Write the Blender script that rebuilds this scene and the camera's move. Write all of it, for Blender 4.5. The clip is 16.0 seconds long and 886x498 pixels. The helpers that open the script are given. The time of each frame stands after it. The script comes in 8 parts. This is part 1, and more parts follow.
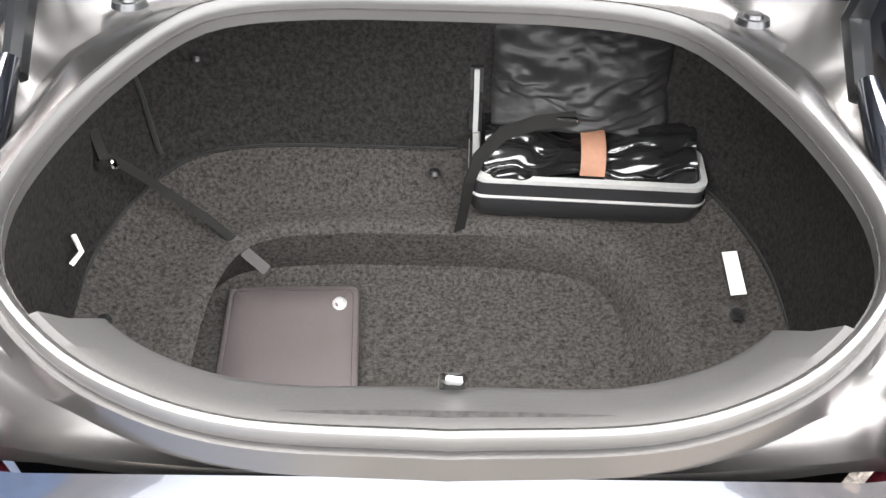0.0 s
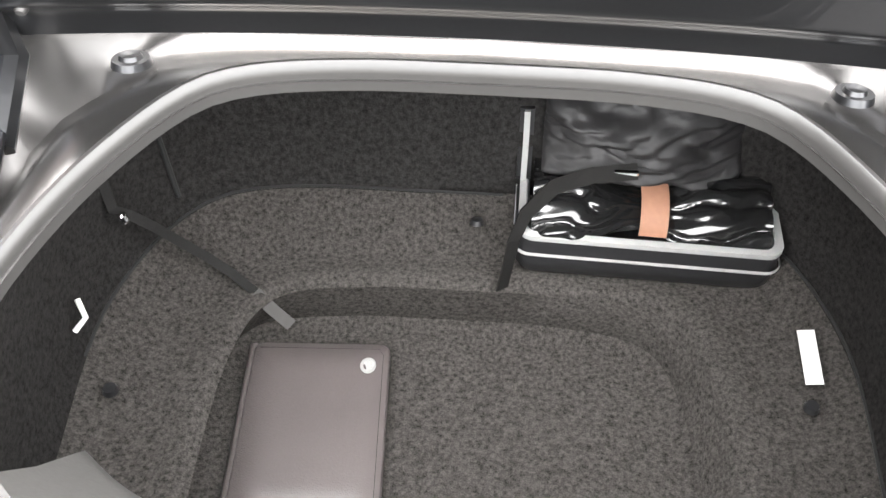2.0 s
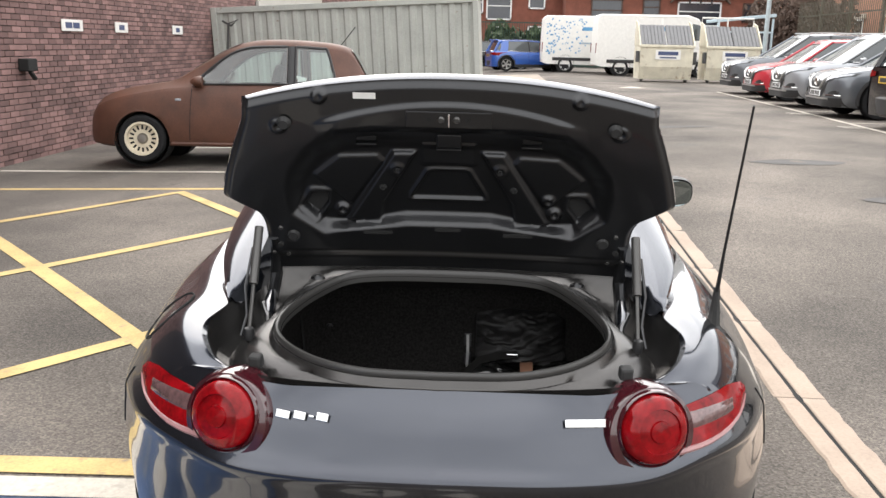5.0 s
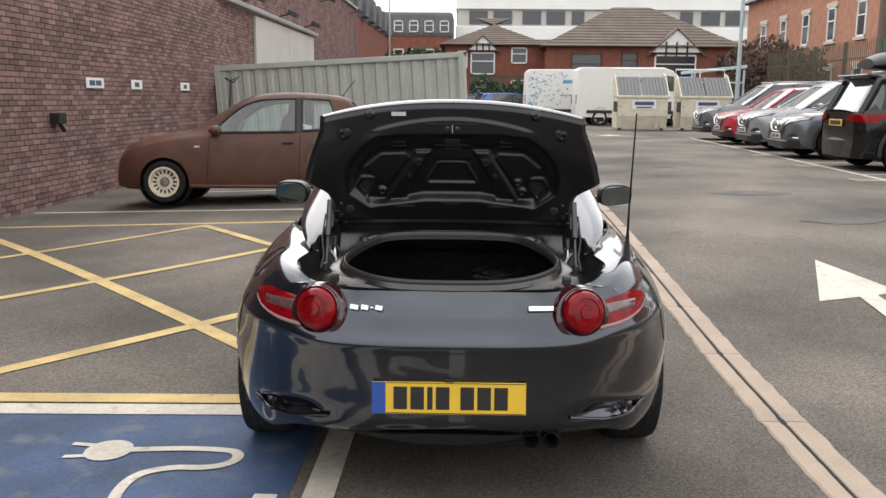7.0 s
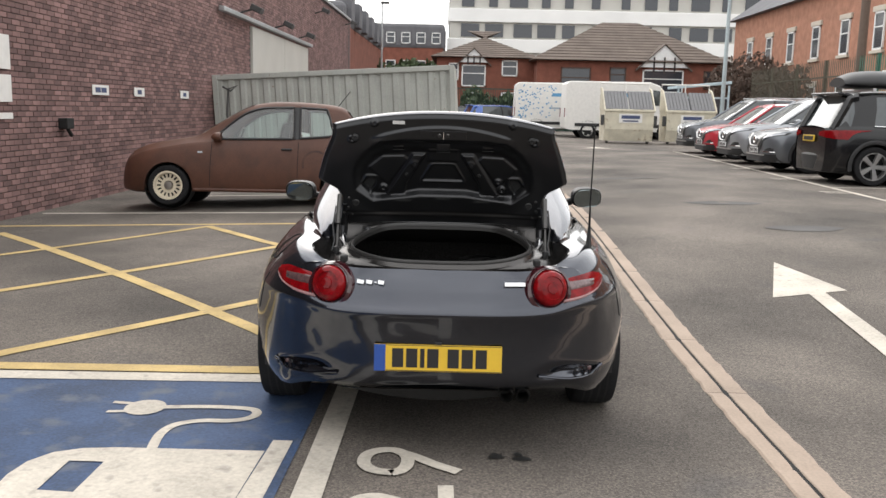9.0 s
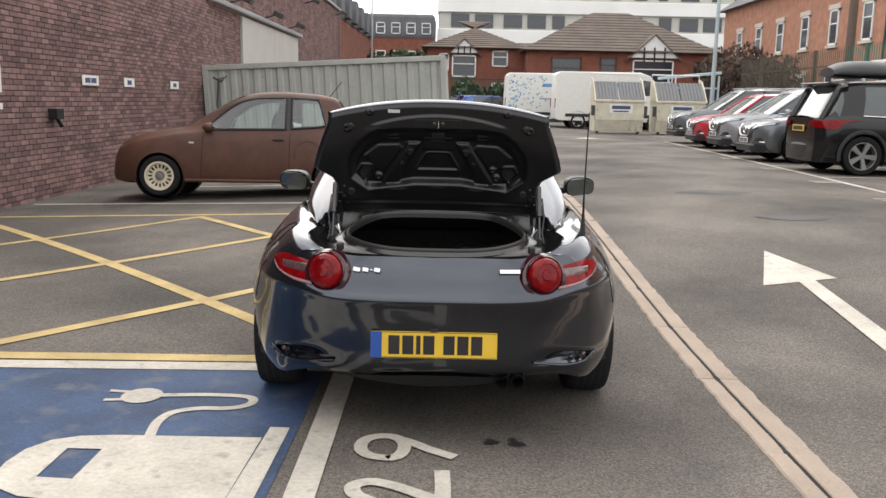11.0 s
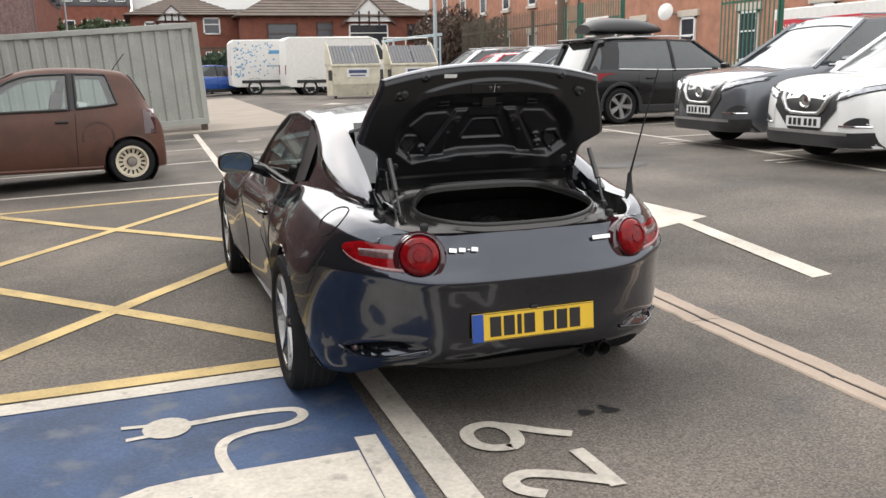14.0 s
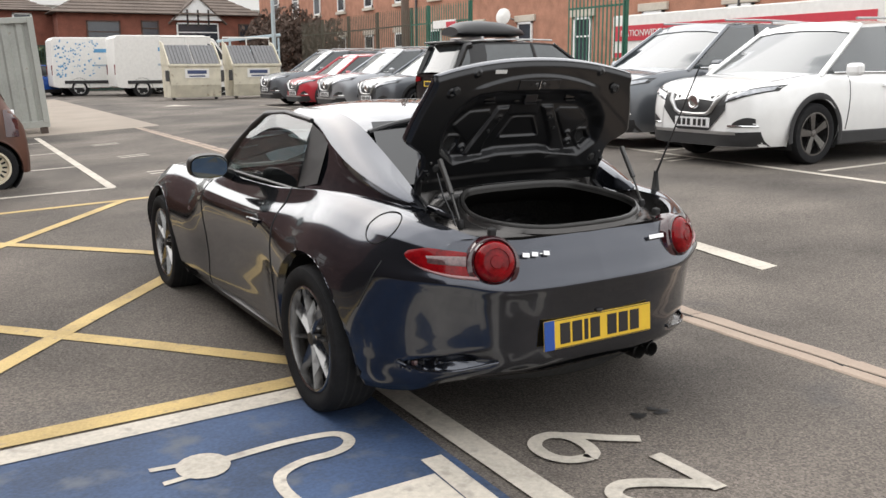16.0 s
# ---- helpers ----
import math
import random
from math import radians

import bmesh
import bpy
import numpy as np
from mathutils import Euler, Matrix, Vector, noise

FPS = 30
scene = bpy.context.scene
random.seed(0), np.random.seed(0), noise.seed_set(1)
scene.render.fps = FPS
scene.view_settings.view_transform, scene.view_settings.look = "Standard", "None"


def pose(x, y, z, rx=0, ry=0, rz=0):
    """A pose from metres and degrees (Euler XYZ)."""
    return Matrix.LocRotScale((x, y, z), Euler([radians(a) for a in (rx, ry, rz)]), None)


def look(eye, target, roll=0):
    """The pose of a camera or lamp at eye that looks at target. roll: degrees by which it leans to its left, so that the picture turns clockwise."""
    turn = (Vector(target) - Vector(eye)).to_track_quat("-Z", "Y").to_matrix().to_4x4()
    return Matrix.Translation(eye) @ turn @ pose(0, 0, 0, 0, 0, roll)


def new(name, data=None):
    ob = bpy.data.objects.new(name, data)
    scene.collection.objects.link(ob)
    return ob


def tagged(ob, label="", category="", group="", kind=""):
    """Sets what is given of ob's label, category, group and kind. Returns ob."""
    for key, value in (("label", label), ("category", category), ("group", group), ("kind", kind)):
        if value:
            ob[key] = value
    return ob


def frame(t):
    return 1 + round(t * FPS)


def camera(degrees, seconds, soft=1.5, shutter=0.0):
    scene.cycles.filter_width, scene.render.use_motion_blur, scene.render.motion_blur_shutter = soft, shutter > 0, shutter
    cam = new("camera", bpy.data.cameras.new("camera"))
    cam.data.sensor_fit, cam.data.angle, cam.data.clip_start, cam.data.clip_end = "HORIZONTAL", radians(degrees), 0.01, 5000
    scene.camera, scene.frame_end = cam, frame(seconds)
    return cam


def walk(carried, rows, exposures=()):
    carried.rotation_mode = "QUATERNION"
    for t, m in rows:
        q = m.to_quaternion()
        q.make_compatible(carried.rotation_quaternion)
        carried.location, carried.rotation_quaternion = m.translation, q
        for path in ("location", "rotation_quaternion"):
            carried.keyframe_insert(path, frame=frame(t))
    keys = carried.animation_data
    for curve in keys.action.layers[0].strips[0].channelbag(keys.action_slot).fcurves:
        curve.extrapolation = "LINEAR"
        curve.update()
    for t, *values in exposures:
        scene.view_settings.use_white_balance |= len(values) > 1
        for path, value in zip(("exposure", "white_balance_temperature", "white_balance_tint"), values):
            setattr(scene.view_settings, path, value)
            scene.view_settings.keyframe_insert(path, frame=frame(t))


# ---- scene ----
cam = camera(54.04, 16.0)
PATH = [
    (0, (-0.0163, -0.2819, 1.3398), (0.0201, 1.1772, -0.0275), 2.74),
    (0.5, (-0.0083, -0.1113, 1.3380), (0.0422, 1.2149, -0.1582), 4.83),
    (1, (0.0140, -0.0108, 1.3189), (0.0043, 1.2157, -0.2609), 4.73),
    (1.5, (0.0196, 0.0025, 1.3289), (-0.0571, 1.2251, -0.2521), 2.55),
    (2, (-0.0057, -0.0968, 1.3564), (-0.0837, 1.2921, -0.0806), 1.36),
    (2.5, (-0.0270, -0.2674, 1.3749), (-0.0519, 1.3328, 0.1754), 1.55),
    (3, (0.0032, -0.4743, 1.4083), (-0.0089, 1.2872, 0.4612), 2.68),
    (3.5, (0.0097, -0.7291, 1.4346), (0.0166, 1.1484, 0.7453), 3.12),
    (4, (0.0068, -0.9972, 1.4679), (-0.0046, 0.9216, 0.9036), 1.64),
    (4.5, (0.0106, -1.3187, 1.5095), (-0.0061, 0.6122, 0.9884), 1.24),
    (5, (0.0798, -1.6324, 1.4921), (-0.0053, 0.3120, 1.0314), 1.36),
    (5.2, (0.0968, -1.7154, 1.4809), (-0.0018, 0.2334, 1.0420), 1.24),
    (7.5, (0.0611, -3.1112, 1.4245), (0.0124, -1.1387, 1.0979), 0.63),
    (8, (0.0876, -3.3191, 1.4337), (0.0480, -1.3446, 1.1177), 1.26),
    (10.5, (0.0540, -3.4462, 1.4210), (0.0241, -1.4718, 1.1035), 1.41),
    (11, (0.0558, -3.4476, 1.4203), (0.0424, -1.4761, 1.0842), 1.31),
    (11.5, (-0.0048, -3.4280, 1.4174), (0.0120, -1.4621, 1.0500), 1.31),
    (12, (-0.2999, -3.4316, 1.4125), (-0.1435, -1.4761, 1.0235), 0.96),
    (12.5, (-0.5453, -3.4077, 1.3985), (-0.3058, -1.4665, 0.9806), -0.20),
    (13, (-0.8369, -3.2589, 1.3923), (-0.5363, -1.3315, 0.9510), -1.23),
    (13.5, (-1.0829, -3.1124, 1.3961), (-0.6568, -1.2070, 0.9626), -1.54),
    (14, (-1.3636, -2.9693, 1.4044), (-0.7404, -1.1132, 0.9961), -1.04),
    (14.5, (-1.5621, -2.8441, 1.3858), (-0.8356, -1.0239, 0.9867), -0.74),
    (15, (-1.7733, -2.6308, 1.3849), (-0.9985, -0.8356, 0.9642), -0.47),
    (15.5, (-1.9274, -2.5210, 1.3730), (-1.0697, -0.7637, 0.9533), -0.19),
    (16, (-2.0782, -2.4276, 1.3871), (-1.0981, -0.7326, 0.9793), -0.52),
]
EXPOSURES = [(0.0, 3.2), (0.5, 3.25), (1.0, 3.3), (1.5, 3.35), (2.0, 3.2), (2.5, 3.05), (3.0, 3.0), (3.5, 3.05), (4.0, 2.65), (4.5, 1.6), (5.0, 0.4), (5.5, 0.0), (7.3, -0.15), (12.0, -0.2), (14.0, -0.1), (16.0, -0.15)]
walk(cam, [(t, look(eye, target, roll)) for t, eye, target, roll in PATH], EXPOSURES)

# ---- overcast sky and weak, wide sun ----
world = bpy.data.worlds.new("overcast_sky")
scene.world = world
world.use_nodes = True
wn, wl = world.node_tree.nodes, world.node_tree.links
sky = wn.new("ShaderNodeTexSky")
sky.sky_type, sky.sun_disc = "NISHITA", False
sky.sun_elevation, sky.sun_rotation = radians(45), radians(-14)
sky.dust_density, sky.air_density = 4.0, 1.0
cloud = wn.new("ShaderNodeTexNoise")
cloud.inputs["Scale"].default_value, cloud.inputs["Detail"].default_value = 2.2, 6.0
cramp = wn.new("ShaderNodeValToRGB")
cramp.color_ramp.elements[0].position, cramp.color_ramp.elements[1].position = 0.3, 0.7
cramp.color_ramp.elements[0].color = (11.4, 11.4, 11.4, 1)
cramp.color_ramp.elements[1].color = (17.0, 16.8, 16.5, 1)
wmix = wn.new("ShaderNodeMixRGB")
wmix.inputs[0].default_value = 0.82
wl.new(cloud.outputs["Fac"], cramp.inputs["Fac"])
wl.new(sky.outputs["Color"], wmix.inputs[1])
wl.new(cramp.outputs["Color"], wmix.inputs[2])
way = wn.new("ShaderNodeTexCoord")
dot = wn.new("ShaderNodeVectorMath")
dot.operation = "DOT_PRODUCT"
dot.inputs[1].default_value = (-0.17, 0.68, 0.71)
bright = wn.new("ShaderNodeMapRange")
bright.inputs["From Min"].default_value, bright.inputs["From Max"].default_value = -1.0, 1.0
bright.inputs["To Min"].default_value, bright.inputs["To Max"].default_value = 0.75, 1.35
glow = wn.new("ShaderNodeMixRGB")
glow.blend_type, glow.inputs[0].default_value = "MULTIPLY", 1.0
wl.new(way.outputs["Generated"], dot.inputs[0])
wl.new(dot.outputs["Value"], bright.inputs["Value"])
wl.new(wmix.outputs["Color"], glow.inputs[1])
wl.new(bright.outputs[0], glow.inputs[2])
# An overcast sky is brighter overhead than near the horizon
up = wn.new("ShaderNodeSeparateXYZ")
high = wn.new("ShaderNodeMapRange")
high.inputs["From Min"].default_value, high.inputs["From Max"].default_value = 0.0, 1.0
high.inputs["To Min"].default_value, high.inputs["To Max"].default_value = 1.02, 1.16
dome = wn.new("ShaderNodeMixRGB")
dome.blend_type, dome.inputs[0].default_value = "MULTIPLY", 1.0
wl.new(way.outputs["Generated"], up.inputs[0])
wl.new(up.outputs["Z"], high.inputs["Value"])
wl.new(glow.outputs["Color"], dome.inputs[1])
wl.new(high.outputs[0], dome.inputs[2])
wl.new(dome.outputs["Color"], wn["Background"].inputs["Color"])
wn["Background"].inputs["Strength"].default_value = 0.15
sun = new("sun", bpy.data.lights.new("sun", "SUN"))
sun.data.energy, sun.data.angle, sun.data.color = 0.7, radians(60), (1.0, 0.97, 0.92)
sun.matrix_world = look((0, 0, 0), (0.17, -0.68, -0.71))


# ---- mesh helpers ----
class Shape:
    """Vertices and faces that grow into one mesh."""

    def __init__(self):
        self.v, self.f = [], []

    def add(self, verts, faces):
        n = len(self.v)
        self.v += [tuple(p) for p in verts]
        self.f += [tuple(n + i for i in f) for f in faces]
        return self

    def box(self, c, s, m=None, cut=0.0):
        """A box round c of size s, its edges cut by a chamfer; m turns it."""
        h = [d / 2 for d in s]
        if cut <= 0:
            vs = [Vector((x * h[0], y * h[1], z * h[2])) for x in (-1, 1) for y in (-1, 1) for z in (-1, 1)]
            fs = [(0, 1, 3, 2), (4, 6, 7, 5), (0, 4, 5, 1), (2, 3, 7, 6), (0, 2, 6, 4), (1, 5, 7, 3)]
        else:
            bm = bmesh.new()
            bmesh.ops.create_cube(bm, size=1)
            for v in bm.verts:
                v.co = Vector((v.co.x * s[0], v.co.y * s[1], v.co.z * s[2]))
            bmesh.ops.bevel(bm, geom=list(bm.edges), offset=cut, segments=2, affect="EDGES", profile=0.5)
            bm.verts.index_update()
            vs = [v.co.copy() for v in bm.verts]
            fs = [[v.index for v in f.verts] for f in bm.faces]
            bm.free()
        return self.add([(m @ v if m else v) + Vector(c) for v in vs], fs)

    def rings(self, rows, closed=True, cap0=False, cap1=False):
        """A skin over rows of points; closed: each row is a loop."""
        n = len(rows[0])
        vs = [p for row in rows for p in row]
        fs = []
        for a in range(len(rows) - 1):
            for b in range(n if closed else n - 1):
                c = (b + 1) % n
                fs.append((a * n + b, a * n + c, (a + 1) * n + c, (a + 1) * n + b))
        if cap0:
            fs.append(tuple(range(n))[::-1])
        if cap1:
            fs.append(tuple((len(rows) - 1) * n + b for b in range(n)))
        return self.add(vs, fs)

    def tube(self, path, r, n=8, caps=True):
        """A round bar along a path; r: a number or one for each point."""
        path = [Vector(p) for p in path]
        rs = list(r) if isinstance(r, (list, tuple)) else [r] * len(path)
        rows, side = [], None
        for k, p in enumerate(path):
            d = (path[min(k + 1, len(path) - 1)] - path[max(k - 1, 0)]).normalized()
            if side is None:
                side = d.orthogonal().normalized()
            side = (side - d * side.dot(d)).normalized()
            up = d.cross(side)
            rows.append([p + (side * math.cos(a) + up * math.sin(a)) * rs[k] for a in (2 * math.pi * i / n for i in range(n))])
        return self.rings(rows, True, caps, caps)

    def band(self, path, w, t, up=(0, 0, 1)):
        """A flat strap of width w and thickness t along a path, its broad side facing up."""
        path, up, rows = [Vector(p) for p in path], Vector(up), []
        for k, p in enumerate(path):
            d = (path[min(k + 1, len(path) - 1)] - path[max(k - 1, 0)]).normalized()
            s = d.cross(up).normalized()
            n = s.cross(d)
            rows.append([p + s * w / 2 - n * t / 2, p + s * w / 2 + n * t / 2, p - s * w / 2 + n * t / 2, p - s * w / 2 - n * t / 2])
        return self.rings(rows, True, True, True)

    def lathe(self, profile, m, n=32, ends=False):
        """Spin (radius, height) pairs round m's z axis."""
        rows = [[m @ Vector((r * math.cos(a), r * math.sin(a), h)) for a in (2 * math.pi * i / n for i in range(n))] for r, h in profile]
        return self.rings(rows, True, ends, ends)

    def prism(self, poly, depth, m):
        """A plane polygon (x, y) pushed along m's z by depth."""
        a = [m @ Vector((x, y, 0)) for x, y in poly]
        b = [m @ Vector((x, y, depth)) for x, y in poly]
        return self.rings([a, b], True, True, True)

    def disc(self, c, r, n, m):
        return self.add([m @ (Vector(c) + Vector((r * math.cos(2 * math.pi * i / n), r * math.sin(2 * math.pi * i / n), 0))) for i in range(n)], [tuple(range(n))])


def part(name, shape, mat, parent=None, label="", smooth=False, angle=40):
    me = bpy.data.meshes.new(name)
    me.from_pydata(shape.v, [], shape.f)
    me.validate()
    bm = bmesh.new()
    bm.from_mesh(me)
    bmesh.ops.recalc_face_normals(bm, faces=bm.faces)
    if smooth:
        lim = radians(angle)
        for f in bm.faces:
            f.smooth = True
        for e in bm.edges:
            if len(e.link_faces) == 2 and e.calc_face_angle(0) > lim:
                e.smooth = False
    bm.to_mesh(me)
    bm.free()
    me.materials.append(mat)
    ob = new(name, me)
    ob.parent = parent
    if label:
        ob["label"] = label
    return ob


def thing(name, label, category, m=None, group="", kind=""):
    ob = new(name)
    ob.empty_display_size = 0.1
    if m is not None:
        ob.matrix_world = m
    return tagged(ob, label, category, group, kind)


def lerp(a, b, t):
    return a + (b - a) * t


def smooth01(a, b, x):
    t = min(1.0, max(0.0, (x - a) / (b - a)))
    return t * t * (3 - 2 * t)


def table(rows, x):
    """Smooth reading of (x, value) rows."""
    if x <= rows[0][0]:
        return rows[0][1]
    for (x0, v0), (x1, v1) in zip(rows, rows[1:]):
        if x <= x1:
            i = rows.index((x0, v0))
            s0 = (v1 - rows[i - 1][1]) / (x1 - rows[i - 1][0]) if i > 0 else (v1 - v0) / (x1 - x0)
            s1 = (rows[i + 2][1] - v0) / (rows[i + 2][0] - x0) if i + 2 < len(rows) else (v1 - v0) / (x1 - x0)
            h, t = x1 - x0, (x - x0) / (x1 - x0)
            return (2 * t**3 - 3 * t**2 + 1) * v0 + (t**3 - 2 * t**2 + t) * h * s0 + (3 * t**2 - 2 * t**3) * v1 + (t**3 - t**2) * h * s1
    return rows[-1][1]


# ---- materials ----
def material(name, color, rough=0.6, metal=0.0, vary=0.12, scale=8.0, fine=120.0, bump=0.0, coat=0.0, spec=0.5, random_tint=0.0, bump_dist=0.002, spot=None):
    """A paint, stone or cloth with broad stains, fine grain and relief."""
    mat = bpy.data.materials.new(name)
    mat.use_nodes = True
    nt = mat.node_tree
    n, l = nt.nodes, nt.links
    b = n["Principled BSDF"]
    b.inputs["Roughness"].default_value, b.inputs["Metallic"].default_value = rough, metal
    b.inputs["Coat Weight"].default_value, b.inputs["Coat Roughness"].default_value = coat, 0.03
    b.inputs["Specular IOR Level"].default_value = spec
    co = n.new("ShaderNodeTexCoord")
    broad, grain = n.new("ShaderNodeTexNoise"), n.new("ShaderNodeTexNoise")
    broad.inputs["Scale"].default_value, broad.inputs["Detail"].default_value = scale, 5
    grain.inputs["Scale"].default_value, grain.inputs["Detail"].default_value = fine, 3
    l.new(co.outputs["Object"], broad.inputs["Vector"])
    l.new(co.outputs["Object"], grain.inputs["Vector"])
    add = n.new("ShaderNodeMath")
    add.operation = "MULTIPLY_ADD"
    l.new(grain.outputs["Fac"], add.inputs[0])
    add.inputs[1].default_value = 0.6
    l.new(broad.outputs["Fac"], add.inputs[2])
    ramp = n.new("ShaderNodeMapRange")
    ramp.inputs["From Min"].default_value, ramp.inputs["From Max"].default_value = 0.5, 1.1
    ramp.inputs["To Min"].default_value, ramp.inputs["To Max"].default_value = 1 - vary, 1 + vary
    l.new(add.outputs[0], ramp.inputs["Value"])
    mul = n.new("ShaderNodeMixRGB")
    mul.blend_type = "MULTIPLY"
    mul.inputs[0].default_value, mul.inputs[1].default_value = 1.0, (*color, 1)
    l.new(ramp.outputs[0], mul.inputs[2])
    out = mul.outputs[0]
    if random_tint:
        info = n.new("ShaderNodeObjectInfo")
        r2 = n.new("ShaderNodeMapRange")
        r2.inputs["To Min"].default_value, r2.inputs["To Max"].default_value = 1 - random_tint, 1 + random_tint
        l.new(info.outputs["Random"], r2.inputs["Value"])
        m2 = n.new("ShaderNodeMixRGB")
        m2.blend_type = "MULTIPLY"
        m2.inputs[0].default_value = 1
        l.new(out, m2.inputs[1])
        l.new(r2.outputs[0], m2.inputs[2])
        out = m2.outputs[0]
    if spot:
        sc, lo, hi, col = spot
        sn = n.new("ShaderNodeTexNoise")
        sn.inputs["Scale"].default_value, sn.inputs["Detail"].default_value = sc, 8
        l.new(co.outputs["Object"], sn.inputs["Vector"])
        sr = n.new("ShaderNodeMapRange")
        sr.inputs["From Min"].default_value, sr.inputs["From Max"].default_value = lo, hi
        l.new(sn.outputs["Fac"], sr.inputs["Value"])
        m3 = n.new("ShaderNodeMixRGB")
        l.new(sr.outputs[0], m3.inputs[0])
        l.new(out, m3.inputs[1])
        m3.inputs[2].default_value = (*col, 1)
        out = m3.outputs[0]
    l.new(out, b.inputs["Base Color"])
    if bump:
        bp = n.new("ShaderNodeBump")
        bp.inputs["Strength"].default_value, bp.inputs["Distance"].default_value = bump, bump_dist
        l.new(grain.outputs["Fac"], bp.inputs["Height"])
        l.new(bp.outputs[0], b.inputs["Normal"])
    return mat


def chips(mat, scale, low, high):
    """Stone chips of uneven tone, and broad worn lanes, over a ground material."""
    n, l = mat.node_tree.nodes, mat.node_tree.links
    co, cell, wear = n.new("ShaderNodeTexCoord"), n.new("ShaderNodeTexVoronoi"), n.new("ShaderNodeTexNoise")
    cell.inputs["Scale"].default_value = scale
    wear.inputs["Scale"].default_value, wear.inputs["Detail"].default_value = 0.9, 7
    l.new(co.outputs["Object"], cell.inputs["Vector"])
    l.new(co.outputs["Object"], wear.inputs["Vector"])
    tone, broad = n.new("ShaderNodeMapRange"), n.new("ShaderNodeMapRange")
    tone.inputs["To Min"].default_value, tone.inputs["To Max"].default_value = low, high
    broad.inputs["From Min"].default_value, broad.inputs["From Max"].default_value = 0.35, 0.65
    broad.inputs["To Min"].default_value, broad.inputs["To Max"].default_value = 0.86, 1.12
    sep = n.new("ShaderNodeSeparateColor")
    l.new(cell.outputs["Color"], sep.inputs[0])
    l.new(sep.outputs[0], tone.inputs["Value"])
    l.new(wear.outputs["Fac"], broad.inputs["Value"])
    base = n["Principled BSDF"].inputs["Base Color"]
    out = base.links[0].from_socket
    for link in (tone.outputs[0], broad.outputs[0]):
        m = n.new("ShaderNodeMixRGB")
        m.blend_type, m.inputs[0].default_value = "MULTIPLY", 1
        l.new(out, m.inputs[1])
        l.new(link, m.inputs[2])
        out = m.outputs[0]
    l.new(out, base)


ASPHALT = material("asphalt", (0.106, 0.091, 0.078), 0.9, vary=0.8, scale=0.55, fine=95, bump=0.9, bump_dist=0.008, spot=(1.3, 0.62, 0.8, (0.075, 0.07, 0.068)))
chips(ASPHALT, 120, 0.62, 1.36)
PAINT_WHITE = material("worn_white_line_paint", (0.47, 0.43, 0.37), 0.8, vary=0.3, scale=3, fine=60, bump=0.5, spot=(14, 0.58, 0.74, (0.30, 0.27, 0.24)))
PAINT_YELLOW = material("worn_yellow_line_paint", (0.46, 0.335, 0.14), 0.8, vary=0.3, scale=3, fine=90, bump=0.3, spot=(20, 0.6, 0.75, (0.26, 0.2, 0.13)))
PAINT_BLUE = material("worn_blue_bay_paint", (0.030, 0.056, 0.118), 0.75, vary=0.55, scale=2.2, fine=70, bump=0.6, spot=(6, 0.54, 0.72, (0.085, 0.10, 0.13)))
CONCRETE = material("drain_concrete", (0.31, 0.245, 0.195), 0.9, vary=0.2, scale=2.5, fine=80, bump=0.5)
# Near-black for dark parts, and for the shade inside gaps and openings.
DARK_GAP = material("dark_gap", (0.012, 0.012, 0.012), 0.95, vary=0.1)
OIL = material("oil_stain", (0.02, 0.02, 0.02), 0.5, vary=0.3, scale=20)
BRICK = material("purple_brown_brick", (0.185, 0.108, 0.100), 0.85, vary=0.3, scale=1.2, fine=60, bump=0.4, random_tint=0.35)
MORTAR = material("dark_mortar", (0.06, 0.05, 0.05), 0.95, vary=0.2)
RED_BRICK = material("red_house_brick", (0.20, 0.072, 0.048), 0.9, vary=0.3, scale=2.0, fine=18, bump=0.2)
ORANGE_BRICK = material("orange_house_brick", (0.36, 0.175, 0.115), 0.9, vary=0.3, scale=2.0, fine=18, bump=0.2)
ROOF_TILE = material("brown_roof_tile", (0.115, 0.09, 0.075), 0.9, vary=0.25, scale=1.0, fine=10, bump=0.3)
SLATE = material("grey_roof_slate", (0.13, 0.13, 0.14), 0.85, vary=0.2, scale=1.0, fine=12)
CREAM_RENDER = material("cream_render", (0.82, 0.82, 0.80), 0.9, vary=0.08, scale=0.3)
GREY_CLAD = material("grey_cladding", (0.52, 0.51, 0.47), 0.8, vary=0.1, scale=0.4)
FAR_GLASS = material("dark_window_glass", (0.035, 0.04, 0.05), 0.12, vary=0.2, spec=0.8)
WHITE_FRAME = material("white_frame_paint", (0.75, 0.75, 0.74), 0.5, vary=0.08)
STEEL_GREY = material("painted_container_steel", (0.36, 0.37, 0.34), 0.55, vary=0.15, scale=1.5, fine=30, spot=(6, 0.68, 0.78, (0.2, 0.14, 0.09)))
DOOR_CREAM = material("cream_steel_door", (0.5, 0.49, 0.45), 0.5, vary=0.08, scale=1.0)
GREEN_FENCE = material("green_palisade_paint", (0.02, 0.11, 0.07), 0.5, vary=0.2)
BROWN_FENCE = material("rusty_brown_palisade", (0.07, 0.062, 0.04), 0.7, vary=0.3)
WHITE_PANEL = material("white_panel", (0.72, 0.71, 0.68), 0.5, vary=0.08)
RED_PANEL = material("red_panel", (0.5, 0.03, 0.05), 0.5, vary=0.08)
LEAF = material("hedge_leaf", (0.05, 0.075, 0.03), 0.7, vary=0.4, scale=3, fine=40)
BRANCH = material("bare_twig", (0.09, 0.06, 0.045), 0.8, vary=0.3)
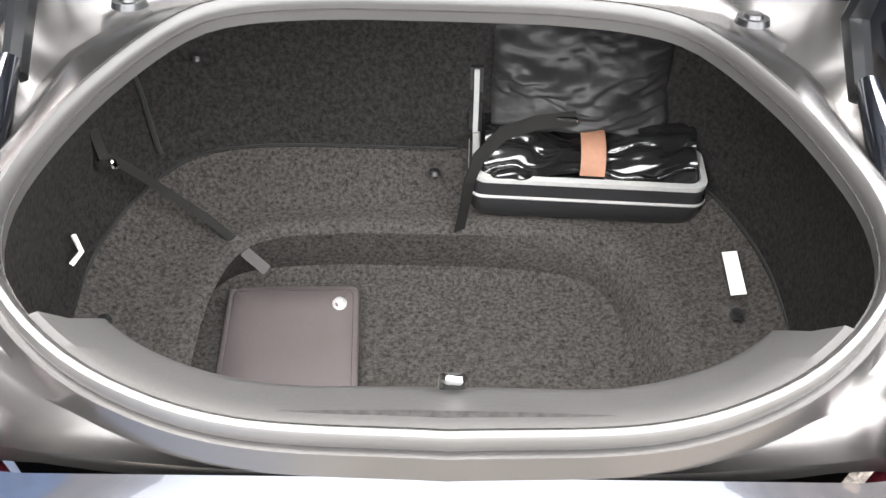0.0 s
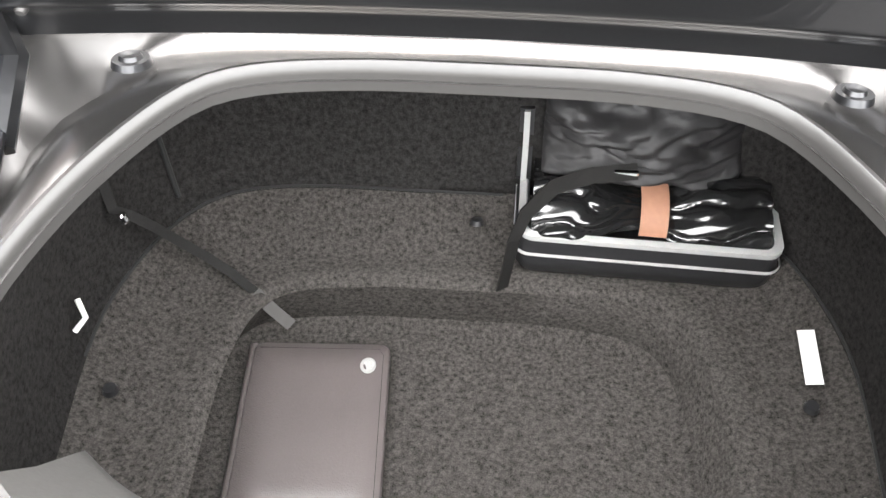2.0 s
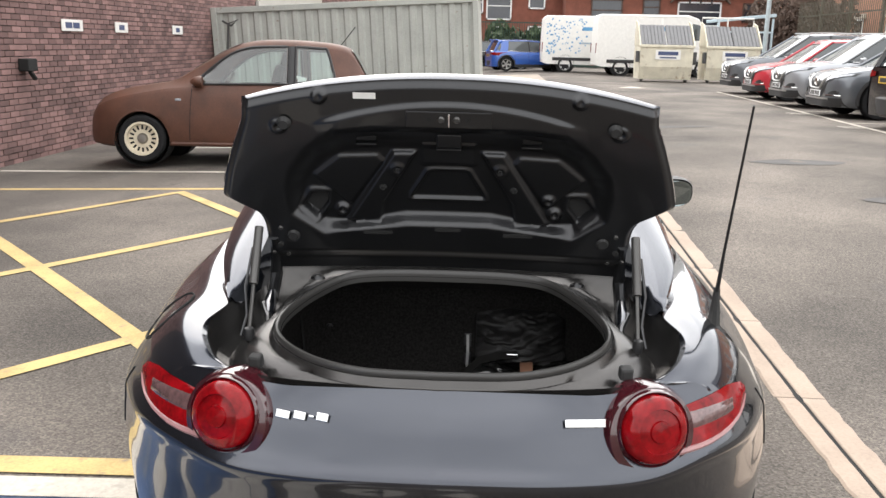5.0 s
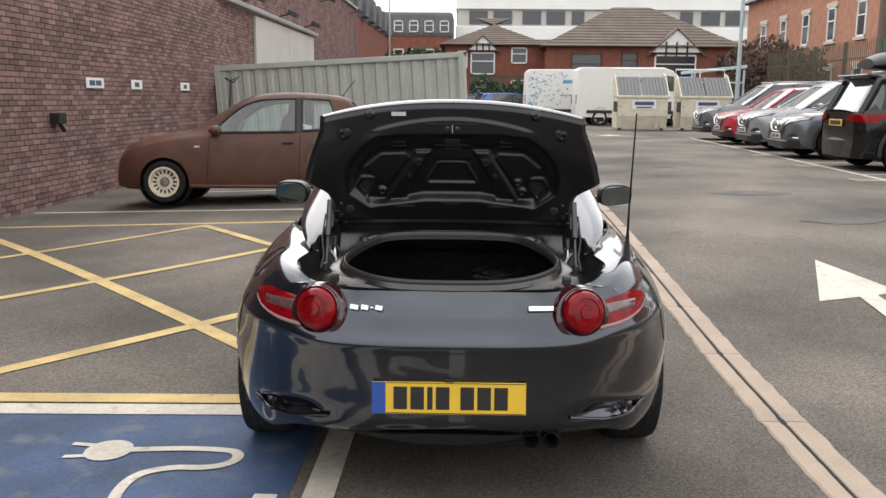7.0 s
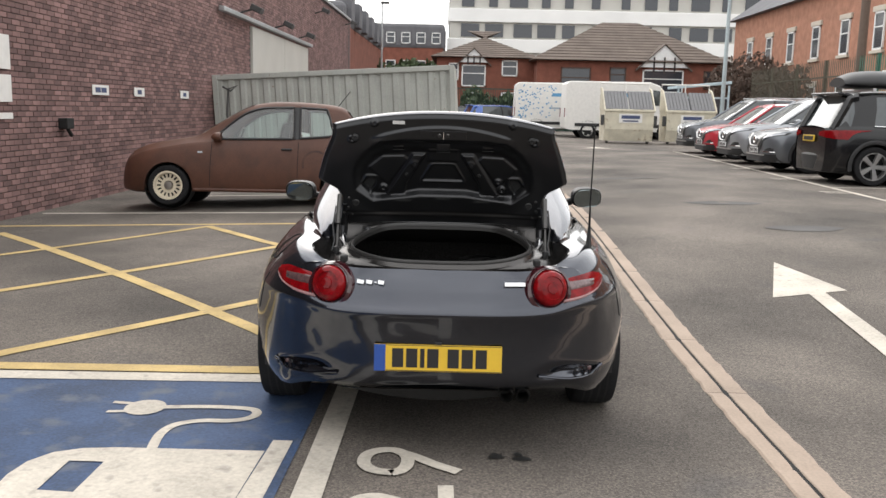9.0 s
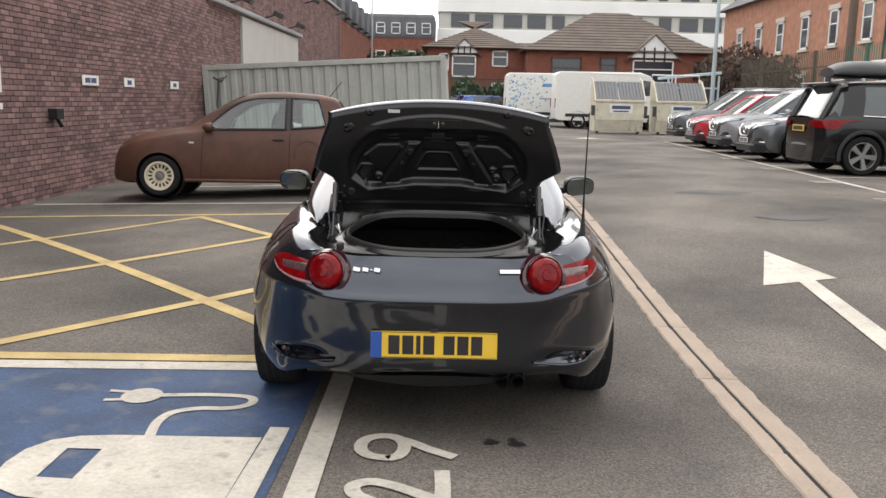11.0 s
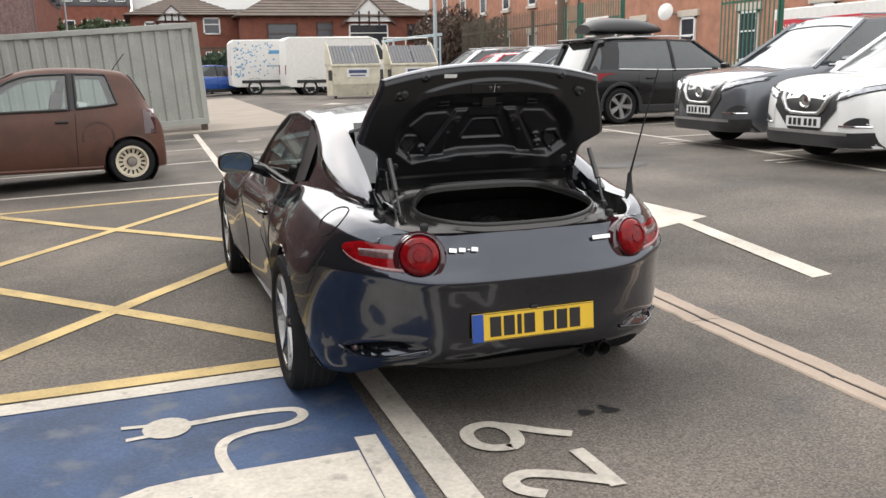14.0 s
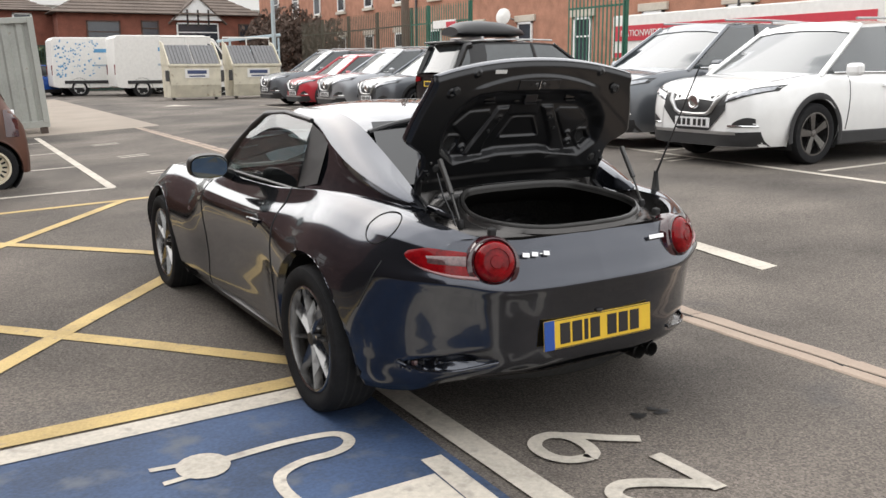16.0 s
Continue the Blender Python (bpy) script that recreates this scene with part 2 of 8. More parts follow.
GALV = material("galvanised_steel", (0.4, 0.42, 0.43), 0.4, metal=0.6, vary=0.15)


# ---- ground ----
def ground_z(x, y):
    """Height of the car park: level behind the car, falling to the wall and rising past the drain."""
    s = smooth01(0.5, 8.0, y)
    return 0.045 * s * (max(-8.0, min(x, 3.5)) + 3.0) + 0.29 * smooth01(1.7, 6.0, x) * (1 - s)


def spread(a, b, n):
    return [a + (b - a) * i / n for i in range(n + 1)]


gx = [-1500, -400, -120, -40, -16] + spread(-9, 12, 60) + [16, 24, 50, 120, 400, 1500]
gy = [-1500, -300, -60, -15] + spread(-7, 20, 72) + [25, 32, 45, 70, 130, 400, 1500]
gs = Shape().rings([[(x, y, ground_z(x, y)) for x in gx] for y in gy], closed=False)
ground = tagged(part("ground", gs, ASPHALT, smooth=True), "grey-brown asphalt of the car park, patched and worn", "ground", kind="structure")


def marking(name, path, w, mat, label, lift=0.004, step=0.3):
    """A painted stripe on the ground along a path of (x, y); digits and cables are rounded."""
    pts = []
    if step < 0.2 and len(path) > 3:
        ends = [path[0]] + list(path) + [path[-1]]
        path = []
        for p0, p1, p2, p3 in zip(ends, ends[1:], ends[2:], ends[3:]):
            for i in range(6):
                q = i / 6
                path.append(tuple(0.5 * (2 * b + (c - a) * q + (2 * a - 5 * b + 4 * c - d) * q * q + (3 * b - a - 3 * c + d) * q ** 3) for a, b, c, d in zip(p0, p1, p2, p3)))
        path.append(ends[-1])
    for (x0, y0), (x1, y1) in zip(path, path[1:]):
        k = max(1, int(math.hypot(x1 - x0, y1 - y0) / step))
        pts += [(lerp(x0, x1, i / k), lerp(y0, y1, i / k)) for i in range(k)]
    pts.append(path[-1])
    rows = []
    for k, (x, y) in enumerate(pts):
        a, b = pts[max(k - 1, 0)], pts[min(k + 1, len(pts) - 1)]
        d = Vector((b[0] - a[0], b[1] - a[1])).normalized()
        sx, sy = -d.y * w / 2, d.x * w / 2
        rows.append([(x + sx * u, y + sy * u, ground_z(x + sx * u, y + sy * u) + lift) for u in (-1, 0, 1)])
    return tagged(part(name, Shape().rings(rows, closed=False), mat), label, "road marking", kind="structure")


def patch(name, poly, mat, label, lift):
    """A painted area on level ground with an outline of (x, y)."""
    sh = Shape().add([(x, y, ground_z(x, y) + lift) for x, y in poly], [tuple(range(len(poly)))])
    return tagged(part(name, sh, mat), label, "road marking", kind="structure")


# ---- markings of the car park ----
patch("blue_bay_paint", [(-3.6, 0.90), (-0.58, 0.98), (-0.58, -3.4), (-3.6, -3.4)], PAINT_BLUE, "worn blue paint of an electric charging bay", 0.004)
marking("white_line", [(-6.0, 0.78), (-0.75, 0.99), (-0.5, 1.0)], 0.13, PAINT_WHITE, "white painted edge line along the blue charging bay", 0.008)
marking("yellow_line", [(-6.0, 0.96), (-0.45, 1.15), (0.6, 1.18)], 0.12, PAINT_YELLOW, "yellow painted edge line of the hatched box", 0.006)
marking("white_line", [(-0.475, 1.0), (-0.46, -0.7), (-0.44, -3.4)], 0.115, PAINT_WHITE, "white bay divider line running under the grey car", 0.008)
LAB_HATCH = "faded yellow hatching line of the keep-clear box"
marking("yellow_line", [(-5.8, 7.05), (-2.0, 6.82), (0.2, 6.7)], 0.10, PAINT_YELLOW, LAB_HATCH)
marking("yellow_line", [(-5.2, 6.35), (-1.24, 2.01), (-0.75, 1.45), (-0.5, 1.2)], 0.11, PAINT_YELLOW, LAB_HATCH, 0.005)
marking("yellow_line", [(-2.6, 1.17), (-2.48, 1.35), (-1.43, 2.69), (-0.9, 3.33), (0.1, 4.6)], 0.11, PAINT_YELLOW, LAB_HATCH, 0.006)
marking("yellow_line", [(-4.4, 1.5), (-3.36, 2.99), (-1.87, 4.95), (-0.52, 6.7)], 0.10, PAINT_YELLOW, LAB_HATCH, 0.006)
marking("yellow_line", [(-5.4, 3.1), (-4.25, 4.67), (-2.9, 6.65)], 0.10, PAINT_YELLOW, LAB_HATCH, 0.006)
marking("yellow_line", [(-2.9, 6.7), (-1.92, 5.42), (-0.8, 4.2), (0.1, 3.2)], 0.10, PAINT_YELLOW, LAB_HATCH, 0.0065)
LAB_BAY = "white painted parking bay line on asphalt"
marking("white_line", [(-5.7, 8.45), (-2.1, 7.95), (-0.42, 7.72)], 0.10, PAINT_WHITE, LAB_BAY)
marking("white_line", [(-0.45, 7.72), (-0.40, 16.2)], 0.10, PAINT_WHITE, LAB_BAY, 0.006)
for yy in (10.3, 12.6, 14.9):
    marking("white_line", [(-4.6, yy + 0.35), (-0.45, yy)], 0.08, PAINT_WHITE, LAB_BAY)
marking("white_line", [(5.3, -0.5), (5.62, 2.5), (6.05, 6.8), (6.35, 12.5), (6.62, 18.0), (6.85, 24.5)], 0.10, PAINT_WHITE, LAB_BAY)
for yy in (0.7, 3.45, 6.05, 8.75, 11.3, 14.0, 16.9, 19.7, 22.4):
    marking("white_line", [(5.75 + 0.045 * yy, yy), (10.6, yy + 0.35)], 0.08, PAINT_WHITE, LAB_BAY)
# Bay numbers that cannot be read: plain bars
for xx, yy in ((5.35, 5.1), (5.55, 7.6), (5.75, 10.2), (5.95, 13.0), (6.1, 16.0), (0.15, 8.6), (0.2, 10.9), (0.2, 13.3)):
    for k in range(2):
        marking("number_bar", [(xx, yy + 0.22 * k), (xx + 0.42, yy + 0.22 * k + 0.02)], 0.07, PAINT_WHITE, "worn white bay number painted on asphalt")

# Straight-on arrow of the driving lane
ar = Shape()
for poly in ([(2.88, 4.25), (2.46, 3.06), (2.76, 3.13), (3.07, 3.19)], [(2.76, 3.14), (2.60, 1.40), (2.75, 1.40), (2.89, 3.16)]):
    ar.add([(x, y, ground_z(x, y) + 0.005) for x, y in poly], [tuple(range(4))])
tagged(part("lane_arrow", ar, PAINT_WHITE), "white direction arrow painted on the driving lane", "road marking", kind="structure")
patch("lane_arrow", [(4.1, 25.5), (4.7, 26.6), (5.0, 25.6)], PAINT_WHITE, "small far white arrow on the lane", 0.005)

# Charging pump sign lying on the blue bay
PUMP_LAB = "worn white charging pump sign painted on the blue bay"
pump = Shape()
pump_parts = [
    [(-1.32, -0.60), (-0.72, -0.63), (-0.71, 0.01), (-1.32, 0.0)],
    [(-0.72, -0.70), (-0.62, -0.70), (-0.615, 0.13), (-0.70, 0.13)],
    [(-1.32, 0.0), (-1.46, -0.02), (-1.56, -0.07), (-1.46, -0.15), (-1.32, -0.15)],
    [(-1.56, -0.07), (-1.62, -0.17), (-1.635, -0.30), (-1.62, -0.42), (-1.46, -0.42), (-1.46, -0.15)],
    [(-1.62, -0.42), (-1.57, -0.51), (-1.45, -0.58), (-1.32, -0.60), (-1.32, -0.43), (-1.46, -0.42)],
]
for poly in pump_parts:
    pump.add([(x, y, 0.009) for x, y in poly], [tuple(range(len(poly)))])
tagged(part("charging_pump_sign", pump, PAINT_WHITE), PUMP_LAB, "road marking", kind="structure")
marking("charging_cable_sign", [(-1.18, 0.0), (-1.2, 0.14), (-1.19, 0.24), (-1.15, 0.30), (-1.06, 0.34), (-0.96, 0.345), (-0.89, 0.37), (-0.85, 0.42), (-0.855, 0.48), (-0.91, 0.515), (-1.08, 0.525), (-1.31, 0.5)], 0.045, PAINT_WHITE, PUMP_LAB, 0.009, 0.05)
plug = Shape()
plug.add([(-1.385 + 0.095 * math.cos(a), 0.49 + 0.105 * math.sin(a), 0.0095) for a in (2 * math.pi * i / 18 for i in range(18))], [tuple(range(18))])
plug.add([(x, y, 0.009) for x, y in ((-1.56, 0.535), (-1.44, 0.52), (-1.44, 0.55), (-1.56, 0.565))], [(0, 1, 2, 3)])
plug.add([(x, y, 0.009) for x, y in ((-1.54, 0.405), (-1.43, 0.42), (-1.43, 0.45), (-1.54, 0.435))], [(0, 1, 2, 3)])
tagged(part("charging_plug_sign", plug, PAINT_WHITE), PUMP_LAB, "road marking", kind="structure")
LAB29 = "hand-painted white bay number on asphalt"
marking("bay_digit", [(-0.16, -0.165), (-0.24, -0.145), (-0.285, -0.08), (-0.28, 0.01), (-0.23, 0.06), (-0.16, 0.06), (-0.115, 0.0), (-0.11, -0.08), (-0.13, -0.14), (-0.17, -0.17)], 0.055, PAINT_WHITE, LAB29, 0.008, 0.04)
marking("bay_digit", [(-0.16, 0.055), (-0.08, 0.0), (0.0, -0.07), (0.10, -0.14)], 0.055, PAINT_WHITE, LAB29, 0.0085, 0.04)
marking("bay_digit", [(-0.20, -0.545), (-0.265, -0.49), (-0.275, -0.42), (-0.21, -0.385), (-0.12, -0.42), (-0.03, -0.48), (0.07, -0.55)], 0.06, PAINT_WHITE, LAB29, 0.008, 0.04)
marking("bay_digit", [(0.055, -0.575), (0.055, -0.42), (0.05, -0.27)], 0.06, PAINT_WHITE, LAB29, 0.0085, 0.04)
random.seed(4)
oil = Shape()
for k in range(16):
    cx, cy, r = 0.27 + random.gauss(0, 0.012) + (0.09 if k % 2 else 0), 0.04 + random.gauss(0, 0.015), random.uniform(0.008, 0.026)
    oil.add([(cx + r * random.uniform(0.6, 1.3) * math.cos(a), cy + r * random.uniform(0.5, 1.0) * math.sin(a), 0.004 + 0.0002 * k) for a in (2 * math.pi * i / 9 for i in range(9))], [tuple(range(9))])
tagged(part("oil_stain", oil, OIL), "black oil drips on the asphalt behind the car", "stain", kind="structure")
for cx, cy, rx, ry in ((3.6, 8.2, 0.5, 0.22), (3.8, 5.9, 0.4, 0.2), (2.9, 12.5, 0.9, 0.15)):
    patch("asphalt_repair", [(cx + rx * math.cos(a) * (1 + 0.15 * math.sin(3 * a)), cy + ry * math.sin(a)) for a in (2 * math.pi * i / 20 for i in range(20))],
          material("dark_asphalt_patch", (0.07, 0.066, 0.064), 0.85, vary=0.25, scale=3, bump=0.4), "dark damp patch in the asphalt", 0.004)


# ---- drain channel of concrete blocks ----
def drain_x(y):
    return 1.487 + 0.012 * max(0.0, y - 2.0)


drain = thing("drain_channel", "slot drain of worn concrete blocks set in the asphalt", "drain", kind="structure")
random.seed(9)
gap = Shape().rings([[(drain_x(y) - 0.012 - random.uniform(0, 0.004), y, ground_z(1.5, y) + 0.004), (drain_x(y) + 0.012 + random.uniform(0, 0.004), y, ground_z(1.5, y) + 0.004)] for y in spread(-4.0, 30, 340)], closed=False)
part("slot", gap, DARK_GAP, drain, "dark open drain slot")
for k in range(-4, 25):
    for side, w in ((-1, 0.088), (1, 0.108)):
        y0, y1 = k * 1.0 - 0.02 + 0.004, k * 1.0 + 0.98 - 0.004
        rows = []
        for y in spread(y0, y1, 14):
            x0 = drain_x(y) + side * (0.008 + random.uniform(0, 0.003))
            x1 = drain_x(y) + side * (0.010 + w + random.uniform(-0.007, 0.006))
            g = ground_z(1.5, y)
            c = 0.003 if y0 < y < y1 else -0.004
            rows.append([(x0, y, g - 0.05), (x0, y, g + 0.004 + c), (x0 + side * 0.006, y, g + 0.007 + c), (x1 - side * 0.01, y, g + 0.006 + c), (x1, y, g + 0.002), (x1, y, g - 0.05)])
        part("block", Shape().rings(rows, True, True, True), CONCRETE, drain)
rim = Shape().rings([[(drain_x(y) - 0.10, y, ground_z(1.5, y) + 0.005), (drain_x(y) + 0.12, y, ground_z(1.5, y) + 0.005)] for y in spread(21, 42, 20)], closed=False)
part("haunch", rim, CONCRETE, drain)
patch("concrete_apron", [(-1.2, 16.6), (2.1, 16.9), (2.4, 38), (-1.0, 38)], material("pinkish_concrete", (0.27, 0.23, 0.19), 0.9, vary=0.15, scale=0.8, fine=50), "pale concrete apron beside the container", 0.005)

# ---- brick building ----
WALL_X = -5.88
wall_west = tagged(part("wall_west", Shape().box((WALL_X - 0.2, 18.5, 2.6), (0.37, 48.6, 6.5)), MORTAR), "purple-brown brick side wall of a large building", "wall", kind="structure")
BRICK_REST = material("purple_brown_brick_rest", (0.185, 0.108, 0.100), 0.85, vary=0.3, scale=1.2, fine=60, bump=0.4)
nt = BRICK_REST.node_tree
geo = nt.nodes.new("ShaderNodeNewGeometry")
mr = nt.nodes.new("ShaderNodeMapRange")
mr.inputs["To Min"].default_value, mr.inputs["To Max"].default_value = 0.62, 1.4
mm = nt.nodes.new("ShaderNodeMixRGB")
mm.blend_type, mm.inputs[0].default_value = "MULTIPLY", 1
base_in = nt.nodes["Principled BSDF"].inputs["Base Color"]
nt.links.new(base_in.links[0].from_socket, mm.inputs[1])
nt.links.new(geo.outputs["Random Per Island"], mr.inputs["Value"])
nt.links.new(mr.outputs[0], mm.inputs[2])
nt.links.new(mm.outputs[0], base_in)
BW, BH = 0.225, 0.075
brick_mesh = None
rest = Shape()
near = 0
random.seed(2)
for row in range(0, 80):
    z = -0.22 + BH * (row + 0.5)
    off = BW / 2 * (row % 2)
    for col in range(0, 170):
        y = 4.6 + off + BW * col
        if y > 42.4:
            continue
        if 21.2 < y < 30.2 and z < 3.6 and z > -0.3:
            continue
        if 7.4 < y < 9.5 and 0.2 < z < 1.5 and near < 290:
            if brick_mesh is None:
                ob = part("brick", Shape().box((0, 0, 0), (0.02, BW - 0.011, BH - 0.011), None, 0.003), BRICK, wall_west)
                brick_mesh = ob.data
            else:
                ob = new("brick", brick_mesh)
                ob.parent = wall_west
            ob.location = (WALL_X - 0.01 + 0.012 + random.uniform(-0.002, 0.002), y, z)
            near += 1
            continue
        x = WALL_X + 0.004 + random.uniform(-0.002, 0.003)
        a, b, c, d = y - BW / 2 + 0.006, y + BW / 2 - 0.006, z - BH / 2 + 0.006, z + BH / 2 - 0.006
        rest.add([(x, a, c), (x, b, c), (x, b, d), (x, a, d), (x - 0.03, a, c), (x - 0.03, b, c), (x - 0.03, b, d), (x - 0.03, a, d)], [(0, 1, 2, 3), (0, 4, 5, 1), (3, 2, 6, 7), (1, 5, 6, 2), (0, 3, 7, 4)])
rest_ob = tagged(part("brickwork", rest, BRICK_REST, wall_west), kind="stuff")
tagged(part("wall_north", Shape().box((WALL_X - 6, 42.95, 2.6), (12, 0.3, 6.5)), BRICK_REST), "far brick end of the large building", "wall", kind="structure")
tagged(part("coping", Shape().box((WALL_X - 0.15, 18.5, 5.9), (0.5, 48.8, 0.12), None, 0.02), GALV), "grey metal coping along the wall top", "trim", kind="structure")
gate = thing("sliding_door", "large cream steel sliding door in the brick wall", "door", kind="structure")
for k, (a, b) in enumerate(((21.3, 25.7), (25.75, 30.1))):
    part("leaf", Shape().box((WALL_X + 0.03, (a + b) / 2, 1.65), (0.08, b - a, 3.9), None, 0.01), DOOR_CREAM, gate)
part("rail", Shape().box((WALL_X + 0.12, 24.2, 3.72), (0.14, 12.5, 0.12), None, 0.02), GALV, gate, "galvanised sliding rail")
part("lock", Shape().box((WALL_X + 0.09, 25.6, 1.6), (0.06, 0.12, 0.3), None, 0.01), DARK_GAP, gate)
SIGN_INK = material("sign_ink", (0.05, 0.07, 0.15), 0.6)
for y0, y1, blue in ((10.6, 11.25, 1), (12.4, 12.9, 0), (15.0, 15.55, 0)):
    sg = thing("wall_sign", "small white parking sign plate on the brick wall", "sign", group="signs on the brick wall")
    part("plate", Shape().box((WALL_X + 0.025, (y0 + y1) / 2, 1.62), (0.012, y1 - y0, 0.16), None, 0.003), WHITE_PANEL, sg)
    for k in range(2 if blue else 1):
        part("bar", Shape().box((WALL_X + 0.033, lerp(y0, y1, 0.32 + 0.36 * k) if blue else (y0 + y1) / 2, 1.62), (0.004, 0.2, 0.08)), SIGN_INK, sg)
sg = thing("wall_notice", "tall white notice board on the brick wall", "sign")
for z0, z1 in ((1.82, 2.26), (1.40, 1.75), (1.18, 1.26)):
    part("panel", Shape().box((WALL_X + 0.03, 7.50, (z0 + z1) / 2), (0.015, 1.1, z1 - z0), None, 0.003), WHITE_PANEL, sg)
tap = thing("wall_tap_box", "dark metal outlet box on the brick wall", "outlet")
part("box", Shape().box((WALL_X + 0.08, 9.5, 1.1), (0.14, 0.24, 0.16), None, 0.015), DARK_GAP, tap)
part("pipe", Shape().tube([(WALL_X + 0.1, 9.5, 1.02), (WALL_X + 0.1, 9.62, 0.92)], 0.03), DARK_GAP, tap)
DARK_METAL = material("dark_lamp_metal", (0.05, 0.05, 0.05), 0.5)
for y, z in ((20.2, 3.95), (24.5, 3.95), (28.5, 3.95), (32.0, 5.2), (41.0, 5.6)):
    fl = thing("flood_lamp", "dark floodlight on a bracket high on the wall", "lamp", group="floodlights on the wall")
    part("housing", Shape().box((WALL_X + 0.45, y, z), (0.3, 0.34, 0.16), pose(0, 0, 0, 0, 25, 0), 0.02), DARK_METAL, fl)
    part("bracket", Shape().tube([(WALL_X, y, z - 0.1), (WALL_X + 0.35, y, z)], 0.025), DARK_METAL, fl)

# ---- steel container ----
cont = thing("shipping_container", "pale grey corrugated steel shipping container", "container", pose(-5.75, 17.45, 0, 0, -3.6, -1.0))
CL, CH = 5.75, 2.12
wallc = Shape()
prof = []
for i in range(int(CL / 0.28) + 1):
    x = 0.1 + i * 0.28
    prof += [(x, 0.0), (x + 0.10, 0.0), (x + 0.14, 0.04), (x + 0.24, 0.04)]
prof = [p for p in prof if p[0] < CL - 0.1] + [(CL - 0.08, 0.0)]
wallc.rings([[(x, 0.02 + d, z) for x, d in prof] for z in (0.02, CH - 0.12)], closed=False)
part("side_wall", wallc, STEEL_GREY, cont)
part("top_rail", Shape().box((CL / 2, 0.02, CH - 0.06), (CL, 0.08, 0.12), None, 0.01), STEEL_GREY, cont)
part("bottom_rail", Shape().box((CL / 2, 0.02, -0.02), (CL, 0.08, 0.14), None, 0.01), STEEL_GREY, cont)
for x in (0.06, CL - 0.06):
    part("corner_post", Shape().box((x, 0.03, CH / 2), (0.12, 0.12, CH), None, 0.01), STEEL_GREY, cont)
part("roof", Shape().box((CL / 2, 1.22, CH - 0.03), (CL, 2.4, 0.06)), STEEL_GREY, cont)
part("end_wall", Shape().box((CL - 0.03, 1.22, CH / 2), (0.06, 2.4, CH)), STEEL_GREY, cont)
for x in (0.15, CL - 0.12):
    part("foot", Shape().box((x, 0.1, -0.17), (0.14, 0.2, 0.3), None, 0.01), material("rusty_foot", (0.08, 0.06, 0.05), 0.8), cont)
cb = thing("cable_bundle", "black cable loop hanging over the container corner", "cable")
part("loop", Shape().tube([(-5.6, 17.36, 1.85), (-5.4, 17.3, 1.75), (-5.25, 17.32, 1.88), (-5.45, 17.3, 1.8), (-5.5, 17.32, 1.2), (-5.35, 17.32, 0.7)], 0.025, 6), DARK_METAL, cb)


# ---- far buildings ----
def window(parent, x, y, z, w, h, axis="y", frame_mat=None, depth=0.12):
    """A framed pane in a wall that faces -y or -x, bars across the middle."""
    frame_mat = frame_mat or WHITE_FRAME
    fr = Shape()
    t = 0.09
    size = (lambda a, c: (a, depth, c)) if axis == "y" else (lambda a, c: (depth, a, c))
    put = (lambda a, c: (x + a, y - 0.02, z + c)) if axis == "y" else (lambda a, c: (x - 0.02, y + a, z + c))
    for sgn in (-1, 1):
        fr.box(put(sgn * (w - t) / 2, 0), size(t, h))
        fr.box(put(0, sgn * (h - t) / 2), size(w, t))
    fr.box(put(0, 0.1 * h), size(w - t, t * 0.7))
    wo = part("window", fr, frame_mat, parent)
    pane = Shape().box(put(0, 0), (w - t, 0.04, h - t) if axis == "y" else (0.04, w - t, h - t))
    part("pane", pane, FAR_GLASS, wo)
    return wo


flats = thing("apartment_block", "pale concrete apartment block with bands of windows", "building")
part("core", Shape().box((15.0, 98, 15), (33, 16, 30)), GREY_CLAD, flats, "grey clad walls between the floor bands")
for k in range(9):
    part("floor_band", Shape().box((15.0, 97.9, 2.1 + 3.05 * k), (33.4, 16.4, 1.35), None, 0.05), CREAM_RENDER, flats, "cream concrete floor band")
random.seed(5)
for k in range(2, 8):
    for j in range(12):
        x = 0.6 + 2.65 * j + random.uniform(-0.3, 0.3)
        part("window", Shape().box((x, 89.95, 3.65 + 3.05 * k), (random.choice((0.9, 1.3, 1.9)), 0.12, 1.35)), FAR_GLASS, flats)
    for j in range(4):
        part("window", Shape().box((-1.54, 92 + 3.2 * j, 3.65 + 3.05 * k), (0.12, 1.2, 1.35)), FAR_GLASS, flats)


